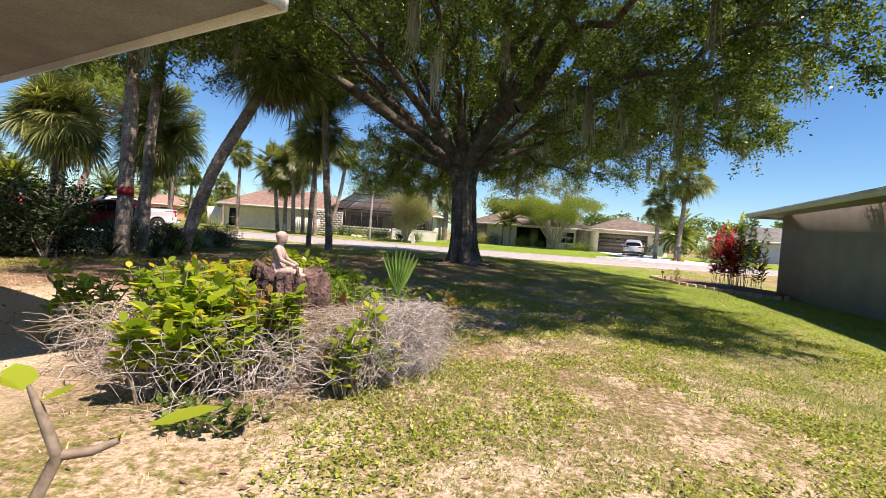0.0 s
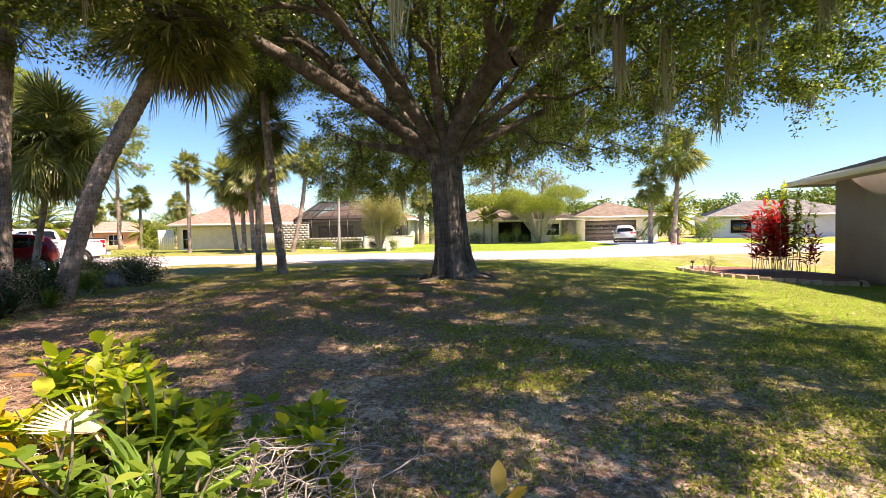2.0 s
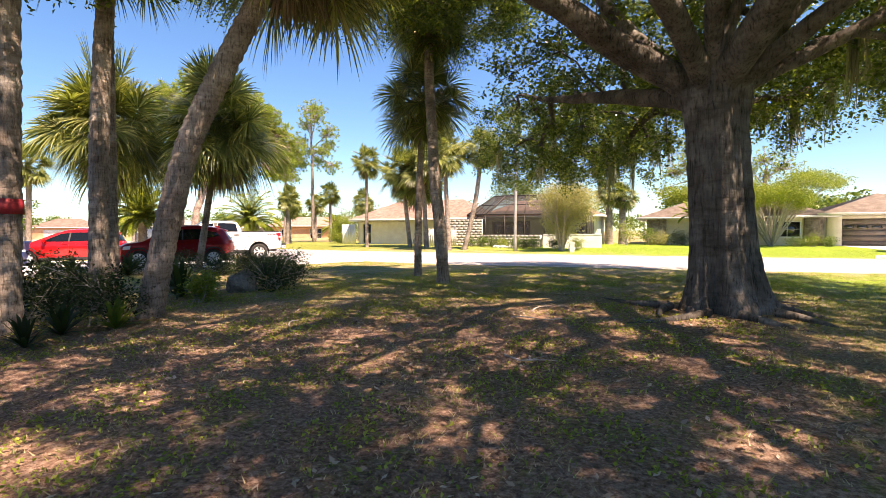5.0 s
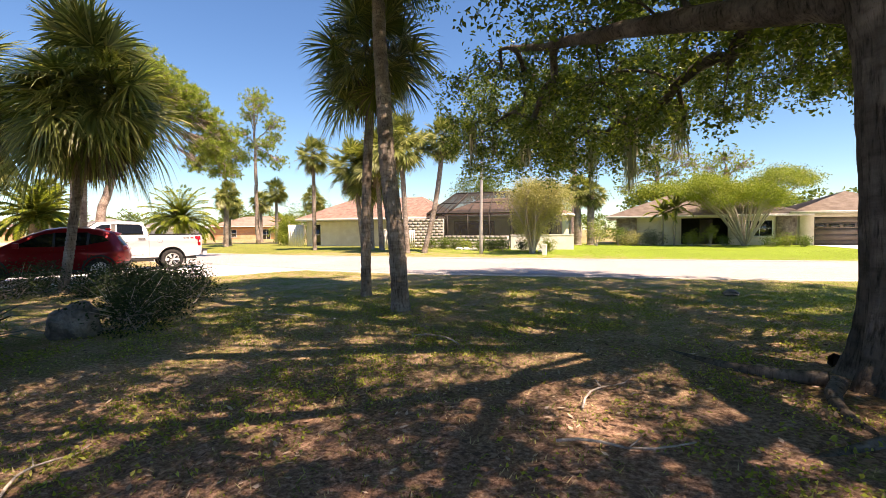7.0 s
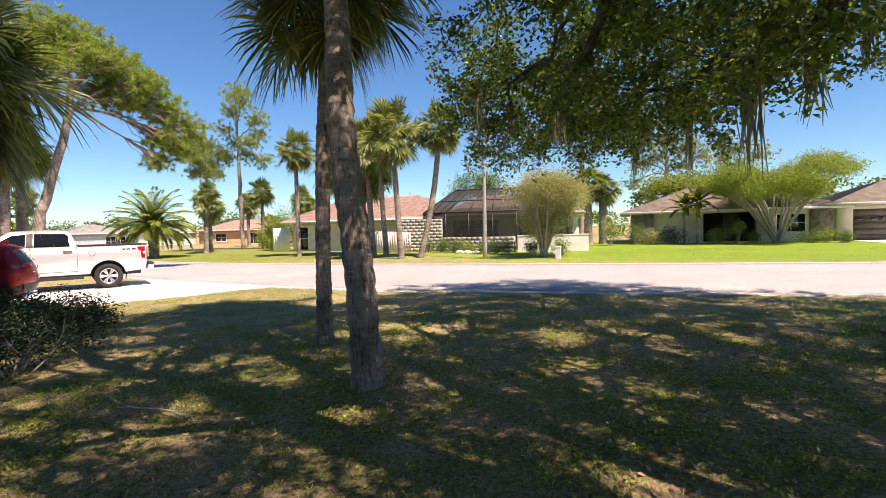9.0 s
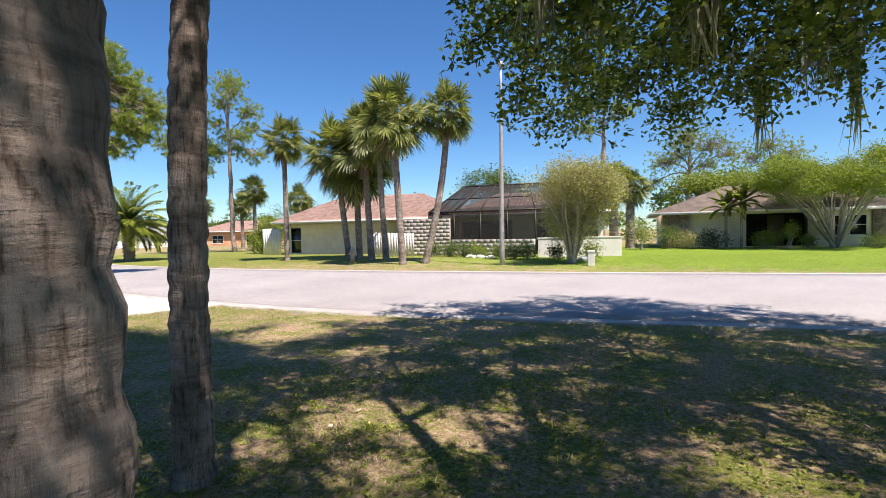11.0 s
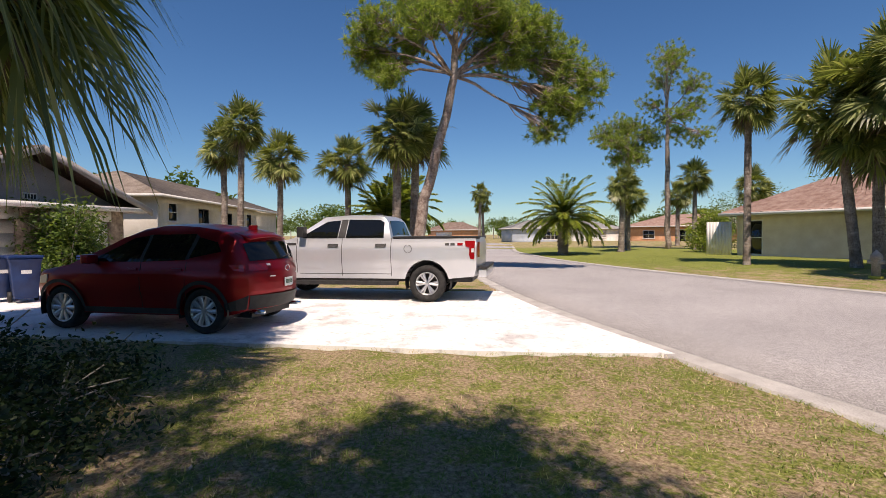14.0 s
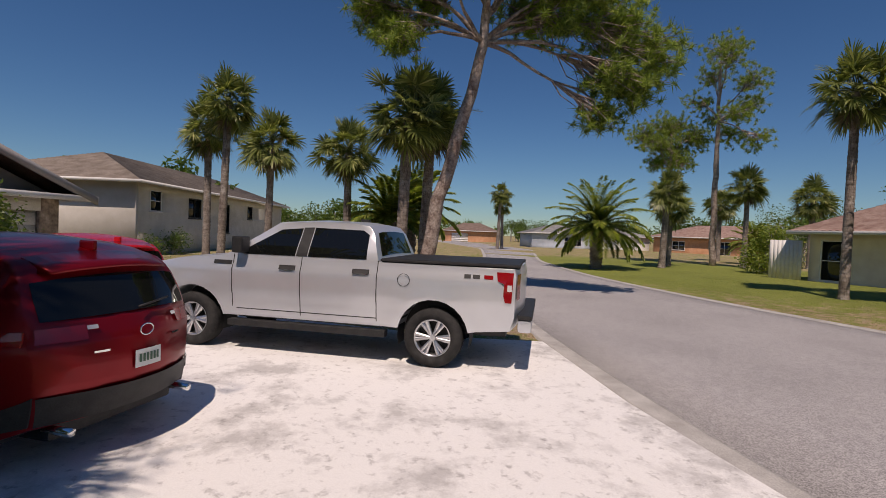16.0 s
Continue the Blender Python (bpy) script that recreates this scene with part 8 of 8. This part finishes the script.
def side_beds():
    r2 = np.random.default_rng(211)
    # dense dark hedge by the house
    for i, (x, y, rr, h) in enumerate(((-8.3, 7.3, 0.9, 1.7), (-9.4, 6.9, 1.0, 1.9), (-10.4, 7.8, 1.0, 1.8), (-9.0, 8.1, 0.7, 1.4), (-11.6, 8.2, 1.0, 1.7))):
        broadleaf(x, y, 5, ring(r2, 12, rr * 0.7, h * 0.2, h * 0.85, rr * 0.5, 0.9), 3600, 0.10, DARK_GREEN, GREY_BARK, 220 + i, "dense dark green hedge shrub", "shrub", "shrub", 0.03)
    for i, (x, y, rr, h, mt) in enumerate(((-8.3, 14.5, 0.75, 0.75, DARK_GREEN), (-9.6, 16.6, 0.9, 0.8, DARK_GREEN), (-9.0, 15.4, 0.7, 0.7, DARK_GREEN), (-11.6, 18.5, 0.8, 0.55, DARK_GREEN), (-12.9, 19.0, 0.8, 0.55, DARK_GREEN), (-13.6, 18.3, 0.7, 0.6, DARK_GREEN), (-10.6, 17.7, 0.8, 0.6, DARK_GREEN), (-8.2, 12.5, 0.35, 0.5, YELLOW_GREEN), (-15.2, 17.6, 0.8, 0.7, DARK_GREEN), (-14.6, 16.6, 0.9, 0.6, DARK_GREEN), (-13.2, 17.4, 0.9, 0.55, DARK_GREEN), (-12.3, 18.0, 0.8, 0.5, DARK_GREEN), (-16.2, 16.4, 0.8, 0.6, DARK_GREEN), (-13.9, 19.4, 0.7, 0.40, DARK_GREEN), (-12.2, 19.4, 0.7, 0.36, DARK_GREEN), (-11.9, 17.2, 0.8, 0.5, DARK_GREEN), (-8.9, 9.9, 0.6, 1.0, DARK_GREEN), (-7.6, 10.3, 0.6, 0.9, DARK_GREEN), (-9.2, 10.9, 0.7, 1.1, DARK_GREEN), (-10.2, 11.2, 0.8, 0.8, DARK_GREEN))):
        broadleaf(x, y, 4, ring(r2, 8, rr * 0.6, h * 0.2, h * 0.8, rr * 0.5, 0.8), 1900, 0.06, mt, GREY_BARK, 240 + i, "low dark green bedding shrub" if mt is DARK_GREEN else "small yellow-green plant in the bed", "shrub", "shrub", 0.02)
    for i, (x, y, n, ln) in enumerate(((-7.3, 9.6, 40, 0.75), (-7.0, 10.1, 36, 0.7), (-8.0, 8.8, 36, 0.7), (-6.9, 9.0, 30, 0.6), (-9.4, 13.0, 40, 1.3), (-17.8, 15.6, 40, 1.0), (-18.6, 15.2, 36, 0.9), (-16.6, 15.7, 40, 1.3), (-15.9, 16.2, 34, 1.2))):
        spiky_plant(x, y, n, ln, 260 + i, DARK_GREEN if i != 1 else MID_GREEN, "clump of dark strap-leaved bedding plants")
    # planter shrub by the garage
    broadleaf(-27.0, 15.9, 4, ring(r2, 12, 0.85, 0.6, 2.2, 0.55, 0.9), 5600, 0.15, MID_GREEN, GREY_BARK, 275, "bright green flowering shrub between the garage doors", "shrub", "shrub", 0.03)
    # rough boulders among the bedding plants
    for i, (x, y, rx, rz) in enumerate(((-8.75, 14.05, 0.36, 0.30), (-9.15, 14.35, 0.26, 0.18), (0.70, 20.52, 0.20, 0.08))):
        bm = bmesh.new()
        bmesh.ops.create_icosphere(bm, subdivisions=3, radius=1.0)
        for v in bm.verts:
            k = 1 + 0.14 * math.sin(4 * v.co.x + i) * math.cos(3 * v.co.y) + 0.08 * math.sin(7 * v.co.z + 5 * v.co.x)
            v.co = Vector((v.co.x * rx * k, v.co.y * rx * 0.8 * k, v.co.z * rz * k))
        rock = new("boulder", bm_mesh("boulder", bm, BOULDER))
        rock.matrix_world = pose(x, y, ground_at(x, y) + rz * 0.55, 0, 0, 40 * i)
        tagged(rock, "rough dark grey boulder in the planting bed" if i < 2 else "flat grey stone lying in the grass", "boulder" if i < 2 else "stone")
    # painted band on the straight palm
    b = thing("trunk_band", pose(-8.2, 9.4, ground_at(-8.2, 9.4) + 1.70), "red cloth band tied round a palm trunk", "band")
    p = Pile()
    tube(p, [(0.03, 0.04, -0.10), (0.03, 0.04, 0.10)], 0.20, 20)
    part("cloth", p.mesh("cloth", BAND_RED, True), b)


side_beds()


def east_bed():
    z = ground_at(10.0, 17.2)
    outline = [(8.35, 18.4), (8.25, 17.3), (8.55, 16.2), (9.1, 15.3), (10.0, 14.6), (11.4, 14.4), (12.1, 15.6), (12.35, 16.8), (11.9, 18.2), (11.4, 19.7), (10.2, 20.1), (9.1, 19.5)]
    bed = thing("mulch_bed", pose(0, 0, 0), "raised garden bed of red mulch with stone edging", "garden bed", kind="structure")
    part("mulch", poly_prism("mulch", outline, z - 0.25, z + 0.06, MULCH), bed)
    pts = []
    for (xa, ya), (xb, yb) in zip(outline, outline[1:] + outline[:1]):
        n = max(1, int(math.hypot(xb - xa, yb - ya) / 0.28))
        pts += [(xa + (xb - xa) * i / n, ya + (yb - ya) * i / n, heading(xb - xa, yb - ya)) for i in range(n)]
    stone = box_mesh("edging_stone", -0.13, 0.13, -0.06, 0.06, -0.1, 0.10, EDGING, 0.02)
    rng = random.Random(5)
    for x, y, a in pts:
        part("edging_stone", stone, bed, m=pose(x, y, ground_at(x, y) + rng.uniform(0.0, 0.03), rng.uniform(-4, 4), rng.uniform(-4, 4), a + rng.uniform(-8, 8)))
    rg = np.random.default_rng(231)
    leafy_sprigs("cordyline", "tall cordyline with crimson strap leaves", "plant", [(10.6, 17.4, 2.3, 0.36), (10.95, 17.1, 2.5, 0.36), (11.1, 17.7, 2.0, 0.30)], rg, RED_LEAF, 0.34, 42, 6, 0.22, (10.8, 17.4), GREY_BARK)
    leafy_sprigs("cordyline", "cordyline with dark crimson leaves", "plant", [(11.9, 17.5, 1.7, 0.25)], rg, RED_LEAF, 0.30, 30, 4, 0.22, (11.9, 17.5), GREY_BARK)
    leafy_sprigs("tall_shrub", "tall slim shrub with yellow-green leaves", "shrub", [(11.3, 17.9, 3.3, 0.36), (11.6, 17.6, 3.0, 0.36), (12.0, 18.2, 2.8, 0.36)], rg, BROAD_LEAF, 0.17, 60, 7, 0.5, (11.4, 17.8), GREY_BARK)
    leafy_sprigs("small_shrub", "small pale leafy shrub in the mulch", "shrub", [(9.1, 17.9, 0.6, 0.2)], rg, GREY_GREEN, 0.09, 20, 8, 0.5, (9.1, 17.9))
    s = thing("path_light", pose(8.7, 18.2, z + 0.05), "small black garden path light on a stake", "lamp")
    p = Pile()
    tube(p, [(0, 0, -0.1), (0, 0, 0.32)], 0.012, 6)
    part("stake", p.mesh("stake", TRIM), s)
    p = Pile()
    tube(p, [(0, 0, 0.32), (0, 0, 0.36), (0, 0, 0.40)], [0.06, 0.07, 0.02], 12)
    part("hood", p.mesh("hood", TRIM), s)


east_bed()


BIN_BLUE = mottled("blue_bin_plastic", (0.008, 0.030, 0.12), (0.013, 0.045, 0.16), 4, 0.45, 80, 0.1)
BIN_BLACK = mottled("black_bin_plastic", (0.02, 0.02, 0.022), (0.035, 0.035, 0.036), 4, 0.6, 80, 0.1)
BIN_MARK = mottled("white_print", (0.7, 0.7, 0.7), (0.8, 0.8, 0.8), 4, 0.6, 80, 0.05)


def wheeled_bin(m):
    """A two-wheeled rubbish bin; its front faces along +x."""
    ob = thing("wheeled_bin", m, "blue plastic wheeled rubbish bin by the garage", "bin", "bins by the garage")
    p = Pile()
    v = []
    for z, hx, hy in ((0.10, 0.20, 0.20), (0.55, 0.245, 0.235), (0.92, 0.275, 0.265), (0.98, 0.30, 0.29), (1.00, 0.30, 0.29)):
        v += [(-hx, -hy, z), (hx, -hy, z), (hx, hy, z), (-hx, hy, z)]
    q = [(3, 2, 1, 0)] + [(4 * k + i, 4 * k + (i + 1) % 4, 4 * k + 4 + (i + 1) % 4, 4 * k + 4 + i) for k in range(4) for i in range(4)] + [(16, 17, 18, 19)]
    p.add(v, q)
    part("body", p.mesh("body", BIN_BLUE), ob)
    part("lid", box_mesh("lid", -0.34, 0.33, -0.31, 0.31, 1.002, 1.06, BIN_BLUE, 0.025), ob)
    b = Pile()
    tube(b, [(-0.36, -0.24, 0.98), (-0.40, -0.22, 1.02), (-0.40, 0.22, 1.02), (-0.36, 0.24, 0.98)], 0.015, 8)
    part("handle", b.mesh("handle", BIN_BLACK, True), ob)
    for s in (-1, 1):
        w = Pile()
        tube(w, [(-0.22, s * 0.20, 0.12), (-0.22, s * 0.27, 0.12)], 0.12, 20)
        part("wheel", w.mesh("wheel", BIN_BLACK), ob, "black rubber wheel")
    part("printed_mark", box_mesh("printed_mark", 0.252, 0.262, -0.09, 0.09, 0.66, 0.74, BIN_MARK), ob, "plain white printed mark")


for bx, by in ((-22.75, 15.75), (-22.35, 16.25)):
    wheeled_bin(pose(bx, by, 0.022, 0, 0, 25))


def street_things():
    # street light pole
    x, y = -8.98, 38.1
    ob = thing("street_lamp", pose(x, y, ground_at(x, y)), "tall slim grey street lamp post with a small lamp head", "street lamp")
    p = Pile()
    z = np.linspace(-0.3, 8.75, 12)
    tube(p, np.stack([0.01 * z, 0 * z, z], -1), np.linspace(0.12, 0.055, 12), 12)
    part("post", p.mesh("post", POLE_METAL, True), ob)
    p = Pile()
    tube(p, [(0.09, 0, 8.72), (0.09, 0, 8.80), (0.09, 0, 8.95), (0.09, 0, 9.0)], [0.06, 0.15, 0.13, 0.03], 14)
    part("lamp_head", p.mesh("lamp_head", POLE_METAL, True), ob, "rounded lamp head")
    # hydrant
    x, y = -16.9, 38.75
    ob = thing("fire_hydrant", pose(x, y, ground_at(x, y)), "weathered fire hydrant with a pale top and yellow foot", "hydrant")
    p = Pile()
    tube(p, [(0, 0, 0.06), (0, 0, 0.52), (0, 0, 0.60), (0, 0, 0.72), (0, 0, 0.80), (0, 0, 0.86)], [0.12, 0.115, 0.16, 0.15, 0.07, 0.03], 16)
    part("barrel", p.mesh("barrel", BLOCK, True), ob)
    for s in (-1, 1):
        p = Pile()
        tube(p, [(0, 0, 0.5), (s * 0.22, 0, 0.5)], [0.07, 0.06], 12)
        part("outlet", p.mesh("outlet", BLOCK), ob)
    p = Pile()
    tube(p, [(0, 0, -0.05), (0, 0, 0.07)], 0.19, 16)
    part("foot", p.mesh("foot", mottled("yellow_paint", (0.55, 0.42, 0.03), (0.62, 0.5, 0.06), 6, 0.6, 50, 0.2)), ob, "yellow foot ring")
    # utility pedestal
    x, y = -5.15, 37.8
    ob = thing("utility_pedestal", pose(x, y, ground_at(x, y)), "pale grey-green utility pedestal on the verge", "utility box")
    part("cabinet", box_mesh("cabinet", -0.13, 0.13, -0.13, 0.13, -0.05, 0.55, STUCCO_WHITE, 0.03), ob)
    part("cap", box_mesh("cap", -0.15, 0.15, -0.15, 0.15, 0.55, 0.64, STUCCO_WHITE, 0.03), ob)
    # mailbox with red flowers
    x, y = 15.9, 37.0
    ob = thing("mailbox", pose(x, y, ground_at(x, y), 0, 0, 10), "dark brown mailbox on a post", "mailbox")
    part("post", box_mesh("post", -0.06, 0.06, -0.06, 0.06, -0.2, 1.0, BROWN_DOOR, 0.01), ob)
    bm = bmesh.new()
    bmesh.ops.create_cube(bm, size=1, matrix=Matrix.Translation((0, 0, 1.15)) @ Matrix.Diagonal((0.22, 0.5, 0.28, 1)))
    bmesh.ops.bevel(bm, geom=[e for e in bm.edges if e.verts[0].co.z > 1.2 and e.verts[1].co.z > 1.2 and abs(e.verts[0].co.y - e.verts[1].co.y) > 0.1], offset=0.1, segments=4, affect="EDGES")
    part("box", bm_mesh("box", bm, BROWN_DOOR), ob)
    rg = np.random.default_rng(305)
    leafy_sprigs("red_flowers", "bed of bright red flowers round the mailbox", "flowers", [(15.6, 36.9, 0.4, 0.2), (16.1, 36.8, 0.4, 0.2)], rg, RED_LEAF, 0.1, 16, 10, 0.6, (15.8, 36.9))
    # driveway of the ranch house
    drv = new("driveway_opposite", poly_prism("driveway_opposite", [(9.4, 35.4), (12.6, 38.0), (12.9, 52.85), (18.4, 52.85), (18.6, 40.0), (22.0, 37.4), (18.0, 36.2), (13.0, 35.4)], -0.05, 0.17, CONCRETE))
    tagged(drv, "pale concrete driveway across the road", "driveway", kind="structure")
    # pale stones by the low wall
    rr = random.Random(8)
    for x, y in ((-11.6, 42.2), (-10.4, 41.7), (-5.6, 40.4), (-11.0, 42.0)):
        bm = bmesh.new()
        bmesh.ops.create_icosphere(bm, subdivisions=2, radius=0.22)
        for v in bm.verts:
            v.co = Vector((v.co.x * 1.3, v.co.y, v.co.z * 0.6)) * (1 + rr.uniform(-0.15, 0.15))
        ob = new("stone", bm_mesh("stone", bm, STUCCO_WHITE))
        ob.matrix_world = pose(x, y, ground_at(x, y) + 0.05)
        tagged(ob, "pale rounded garden stone by the hedge", "stone", "garden stones")


street_things()

# ---- grass, litter and sticks ----
GRASS = foliage("grass_blade", (0.10, 0.15, 0.03), (0.25, 0.31, 0.075), (0.46, 0.43, 0.20), 0.5, 0.35)
STRAW = foliage("dry_grass_blade", (0.30, 0.23, 0.13), (0.58, 0.49, 0.32), None, 0.9, 0.2)
LITTER = foliage("fallen_leaf", (0.10, 0.06, 0.045), (0.32, 0.20, 0.14), (0.60, 0.50, 0.42), 0.85, 0.1)


def patchy(x, y, s, seed):
    """Smooth random field in 0..1 by a few crossed waves."""
    rng = np.random.default_rng(seed)
    f = np.zeros_like(x)
    for _ in range(9):
        a, k, ph = rng.uniform(0, 2 * np.pi), s * rng.uniform(0.5, 1.8), rng.uniform(0, 6.28)
        f = f + np.sin((x * math.cos(a) + y * math.sin(a)) * k + ph)
    return 0.5 + 0.5 * np.tanh(f / 2.6)


def blades(name, label, mat, n, box_, hgt, keep, seed, bunch=5):
    rng = np.random.default_rng(seed)
    x0, x1, y0, y1 = box_
    x, y = rng.uniform(x0, x1, n), rng.uniform(y0, y1, n)
    ok = (~paved(x, y)) & (rng.random(n) < keep(x, y)) & (np.hypot(x - 0.68, y - 13.98) > 0.9)
    x, y = np.repeat(x[ok], bunch), np.repeat(y[ok], bunch)
    m = len(x)
    x, y = x + rng.normal(0, 0.035, m), y + rng.normal(0, 0.035, m)
    z = height(x, y) - 0.005
    a = rng.uniform(0, 2 * np.pi, m)
    h = hgt * rng.uniform(0.4, 1.2, m)
    lean = rng.uniform(0.4, 1.9, m) * h
    w = rng.uniform(0.003, 0.0065, m)
    sx, sy = -np.sin(a) * w, np.cos(a) * w
    b = np.stack([x, y, z], -1)
    s = np.stack([sx, sy, 0 * sx], -1)
    tip = b + np.stack([np.cos(a) * lean, np.sin(a) * lean, h], -1)
    v = np.stack([b - s, b + s, tip], 1).reshape(-1, 3)
    ob = new(name, mesh_of(name, v, np.arange(m)[:, None] * 3 + np.array([[0, 1, 2]]), mat))
    tagged(ob, label, "grass", kind="stuff")


def shade_of_oak(x, y):
    return np.exp(-(((x + 1.0) / 7.5) ** 2 + ((y - 8.0) / 7.0) ** 2))


def turf(x, y, s):
    """How thick the grass stands: torn patches, thin under the oak."""
    f = patchy(x, y, 0.9, s) * 0.5 + patchy(x, y, 3.1, s + 1) * 0.5
    return np.clip((f - 0.34) * 2.6, 0.03, 1) * (1 - 0.74 * shade_of_oak(x, y))


blades("lawn_grass", "short uneven green grass blades", GRASS, 95000, (-15.5, 12.5, 1.5, 25.6), 0.038, lambda x, y: turf(x, y, 3), 301, 6)
blades("lawn_grass_near", "short green grass tufts on sandy ground", GRASS, 34000, (0.6, 8.5, -3.5, 8.0), 0.034, lambda x, y: turf(x, y, 5), 302, 6)
blades("dry_grass", "dry straw-coloured grass tufts", STRAW, 60000, (-15.5, 10.0, -1.5, 25.6), 0.032, lambda x, y: 0.08 + 0.8 * patchy(x, y, 1.1, 7) * patchy(x, y, 3.0, 8), 303, 5)
blades("verge_grass", "trimmed green verge grass across the road", GRASS, 12000, (-30.0, 12.0, 34.5, 44.0), 0.05, lambda x, y: np.full_like(x, 0.8), 304, 4)


WEED = foliage("lawn_weed", (0.14, 0.19, 0.03), (0.31, 0.37, 0.06), (0.50, 0.50, 0.14), 0.5, 0.35)


def ground_leaves(name, label, mat, n, box_, size, keep, seed):
    """A mat of small flat leaves lying on the ground in patches."""
    rng = np.random.default_rng(seed)
    x0, x1, y0, y1 = box_
    x, y = rng.uniform(x0, x1, n), rng.uniform(y0, y1, n)
    ok = (~paved(x, y)) & (rng.random(n) < keep(x, y)) & (np.hypot(x - 0.68, y - 13.98) > 0.9)
    x, y = np.repeat(x[ok], 3), np.repeat(y[ok], 3)
    x, y = x + rng.normal(0, 0.03, len(x)), y + rng.normal(0, 0.03, len(x))
    c = np.stack([x, y, height(x, y) + rng.uniform(0.004, 0.03, len(x))], -1)
    p = Pile()
    leaves(p, c, size, size * 0.62, rng, -0.3, 2.0, 0.2)
    tagged(new(name, p.mesh(name, mat)), label, "ground cover", kind="stuff")


ground_leaves("lawn_weeds", "low mat of small yellow-green weeds", WEED, 34000, (0.8, 7.0, -2.5, 7.5), 0.030, lambda x, y: np.clip((patchy(x, y, 1.5, 15) * 0.5 + patchy(x, y, 4.5, 16) * 0.5 - 0.36) * 3, 0.02, 1), 305)
ground_leaves("path_weeds", "scattered small weeds in thin shaded turf", WEED, 36000, (-8.5, 3.0, 5.0, 21.5), 0.034, lambda x, y: np.clip((patchy(x, y, 1.3, 17) * 0.5 + patchy(x, y, 4.0, 18) * 0.5 - 0.40) * 2.6, 0.02, 1), 306)


def litter():
    rng = np.random.default_rng(310)
    n = 30000
    x, y = rng.normal(-1.5, 5.0, n), rng.normal(11.0, 5.0, n)
    ok = (~paved(x, y)) & (y > -2) & (patchy(x, y, 1.6, 9) > rng.random(n) * 0.9)
    x, y = x[ok], y[ok]
    c = np.stack([x, y, height(x, y) + rng.uniform(0.004, 0.02, len(x))], -1)
    p = Pile()
    m = len(c)
    a = rng.uniform(0, 2 * np.pi, m)
    d = np.stack([np.cos(a), np.sin(a), rng.normal(0, 0.25, m)], -1)
    s = np.stack([-np.sin(a), np.cos(a), rng.normal(0, 0.25, m)], -1)
    ln = rng.uniform(0.03, 0.075, m)[:, None]
    v = np.stack([c - d * ln * 0.5, c + s * ln * 0.22, c + d * ln * 0.5, c - s * ln * 0.22], 1)
    p.add(v.reshape(-1, 3), np.arange(m)[:, None] * 4 + np.array([[0, 1, 2, 3]]))
    ob = new("fallen_leaves", p.mesh("fallen_leaves", LITTER))
    tagged(ob, "scattered dry brown fallen leaves under the oak", "leaves", kind="stuff")
    for i, (sx, sy, ang, ln) in enumerate(((-1.85, 12.8, 70, 0.9), (-1.95, 12.1, 20, 0.8), (-1.5, 10.2, 5, 0.5), (-3.3, 14.6, 150, 0.9), (-6.2, 15.8, 165, 1.2), (1.2, 9.6, 40, 0.5), (-4.6, 10.8, 110, 0.6))):
        p = Pile()
        t = np.linspace(0, 1, 7)
        line = np.stack([t * ln, 0.06 * np.sin(t * 5 + i), 0.012 + 0.03 * np.abs(np.sin(t * 4 + i))], -1)
        tube(p, line, np.linspace(0.010, 0.004, 7), 6, True)
        tube(p, [line[3], line[3] + [0.12, 0.10, 0.02]], [0.006, 0.003], 5, True)
        ob = new("fallen_stick", p.mesh("fallen_stick", TWIG))
        ob.matrix_world = pose(sx, sy, ground_at(sx, sy) + 0.01, 0, 0, ang)
        tagged(ob, "dry fallen stick lying on the lawn", "stick", "sticks on the lawn")


litter()
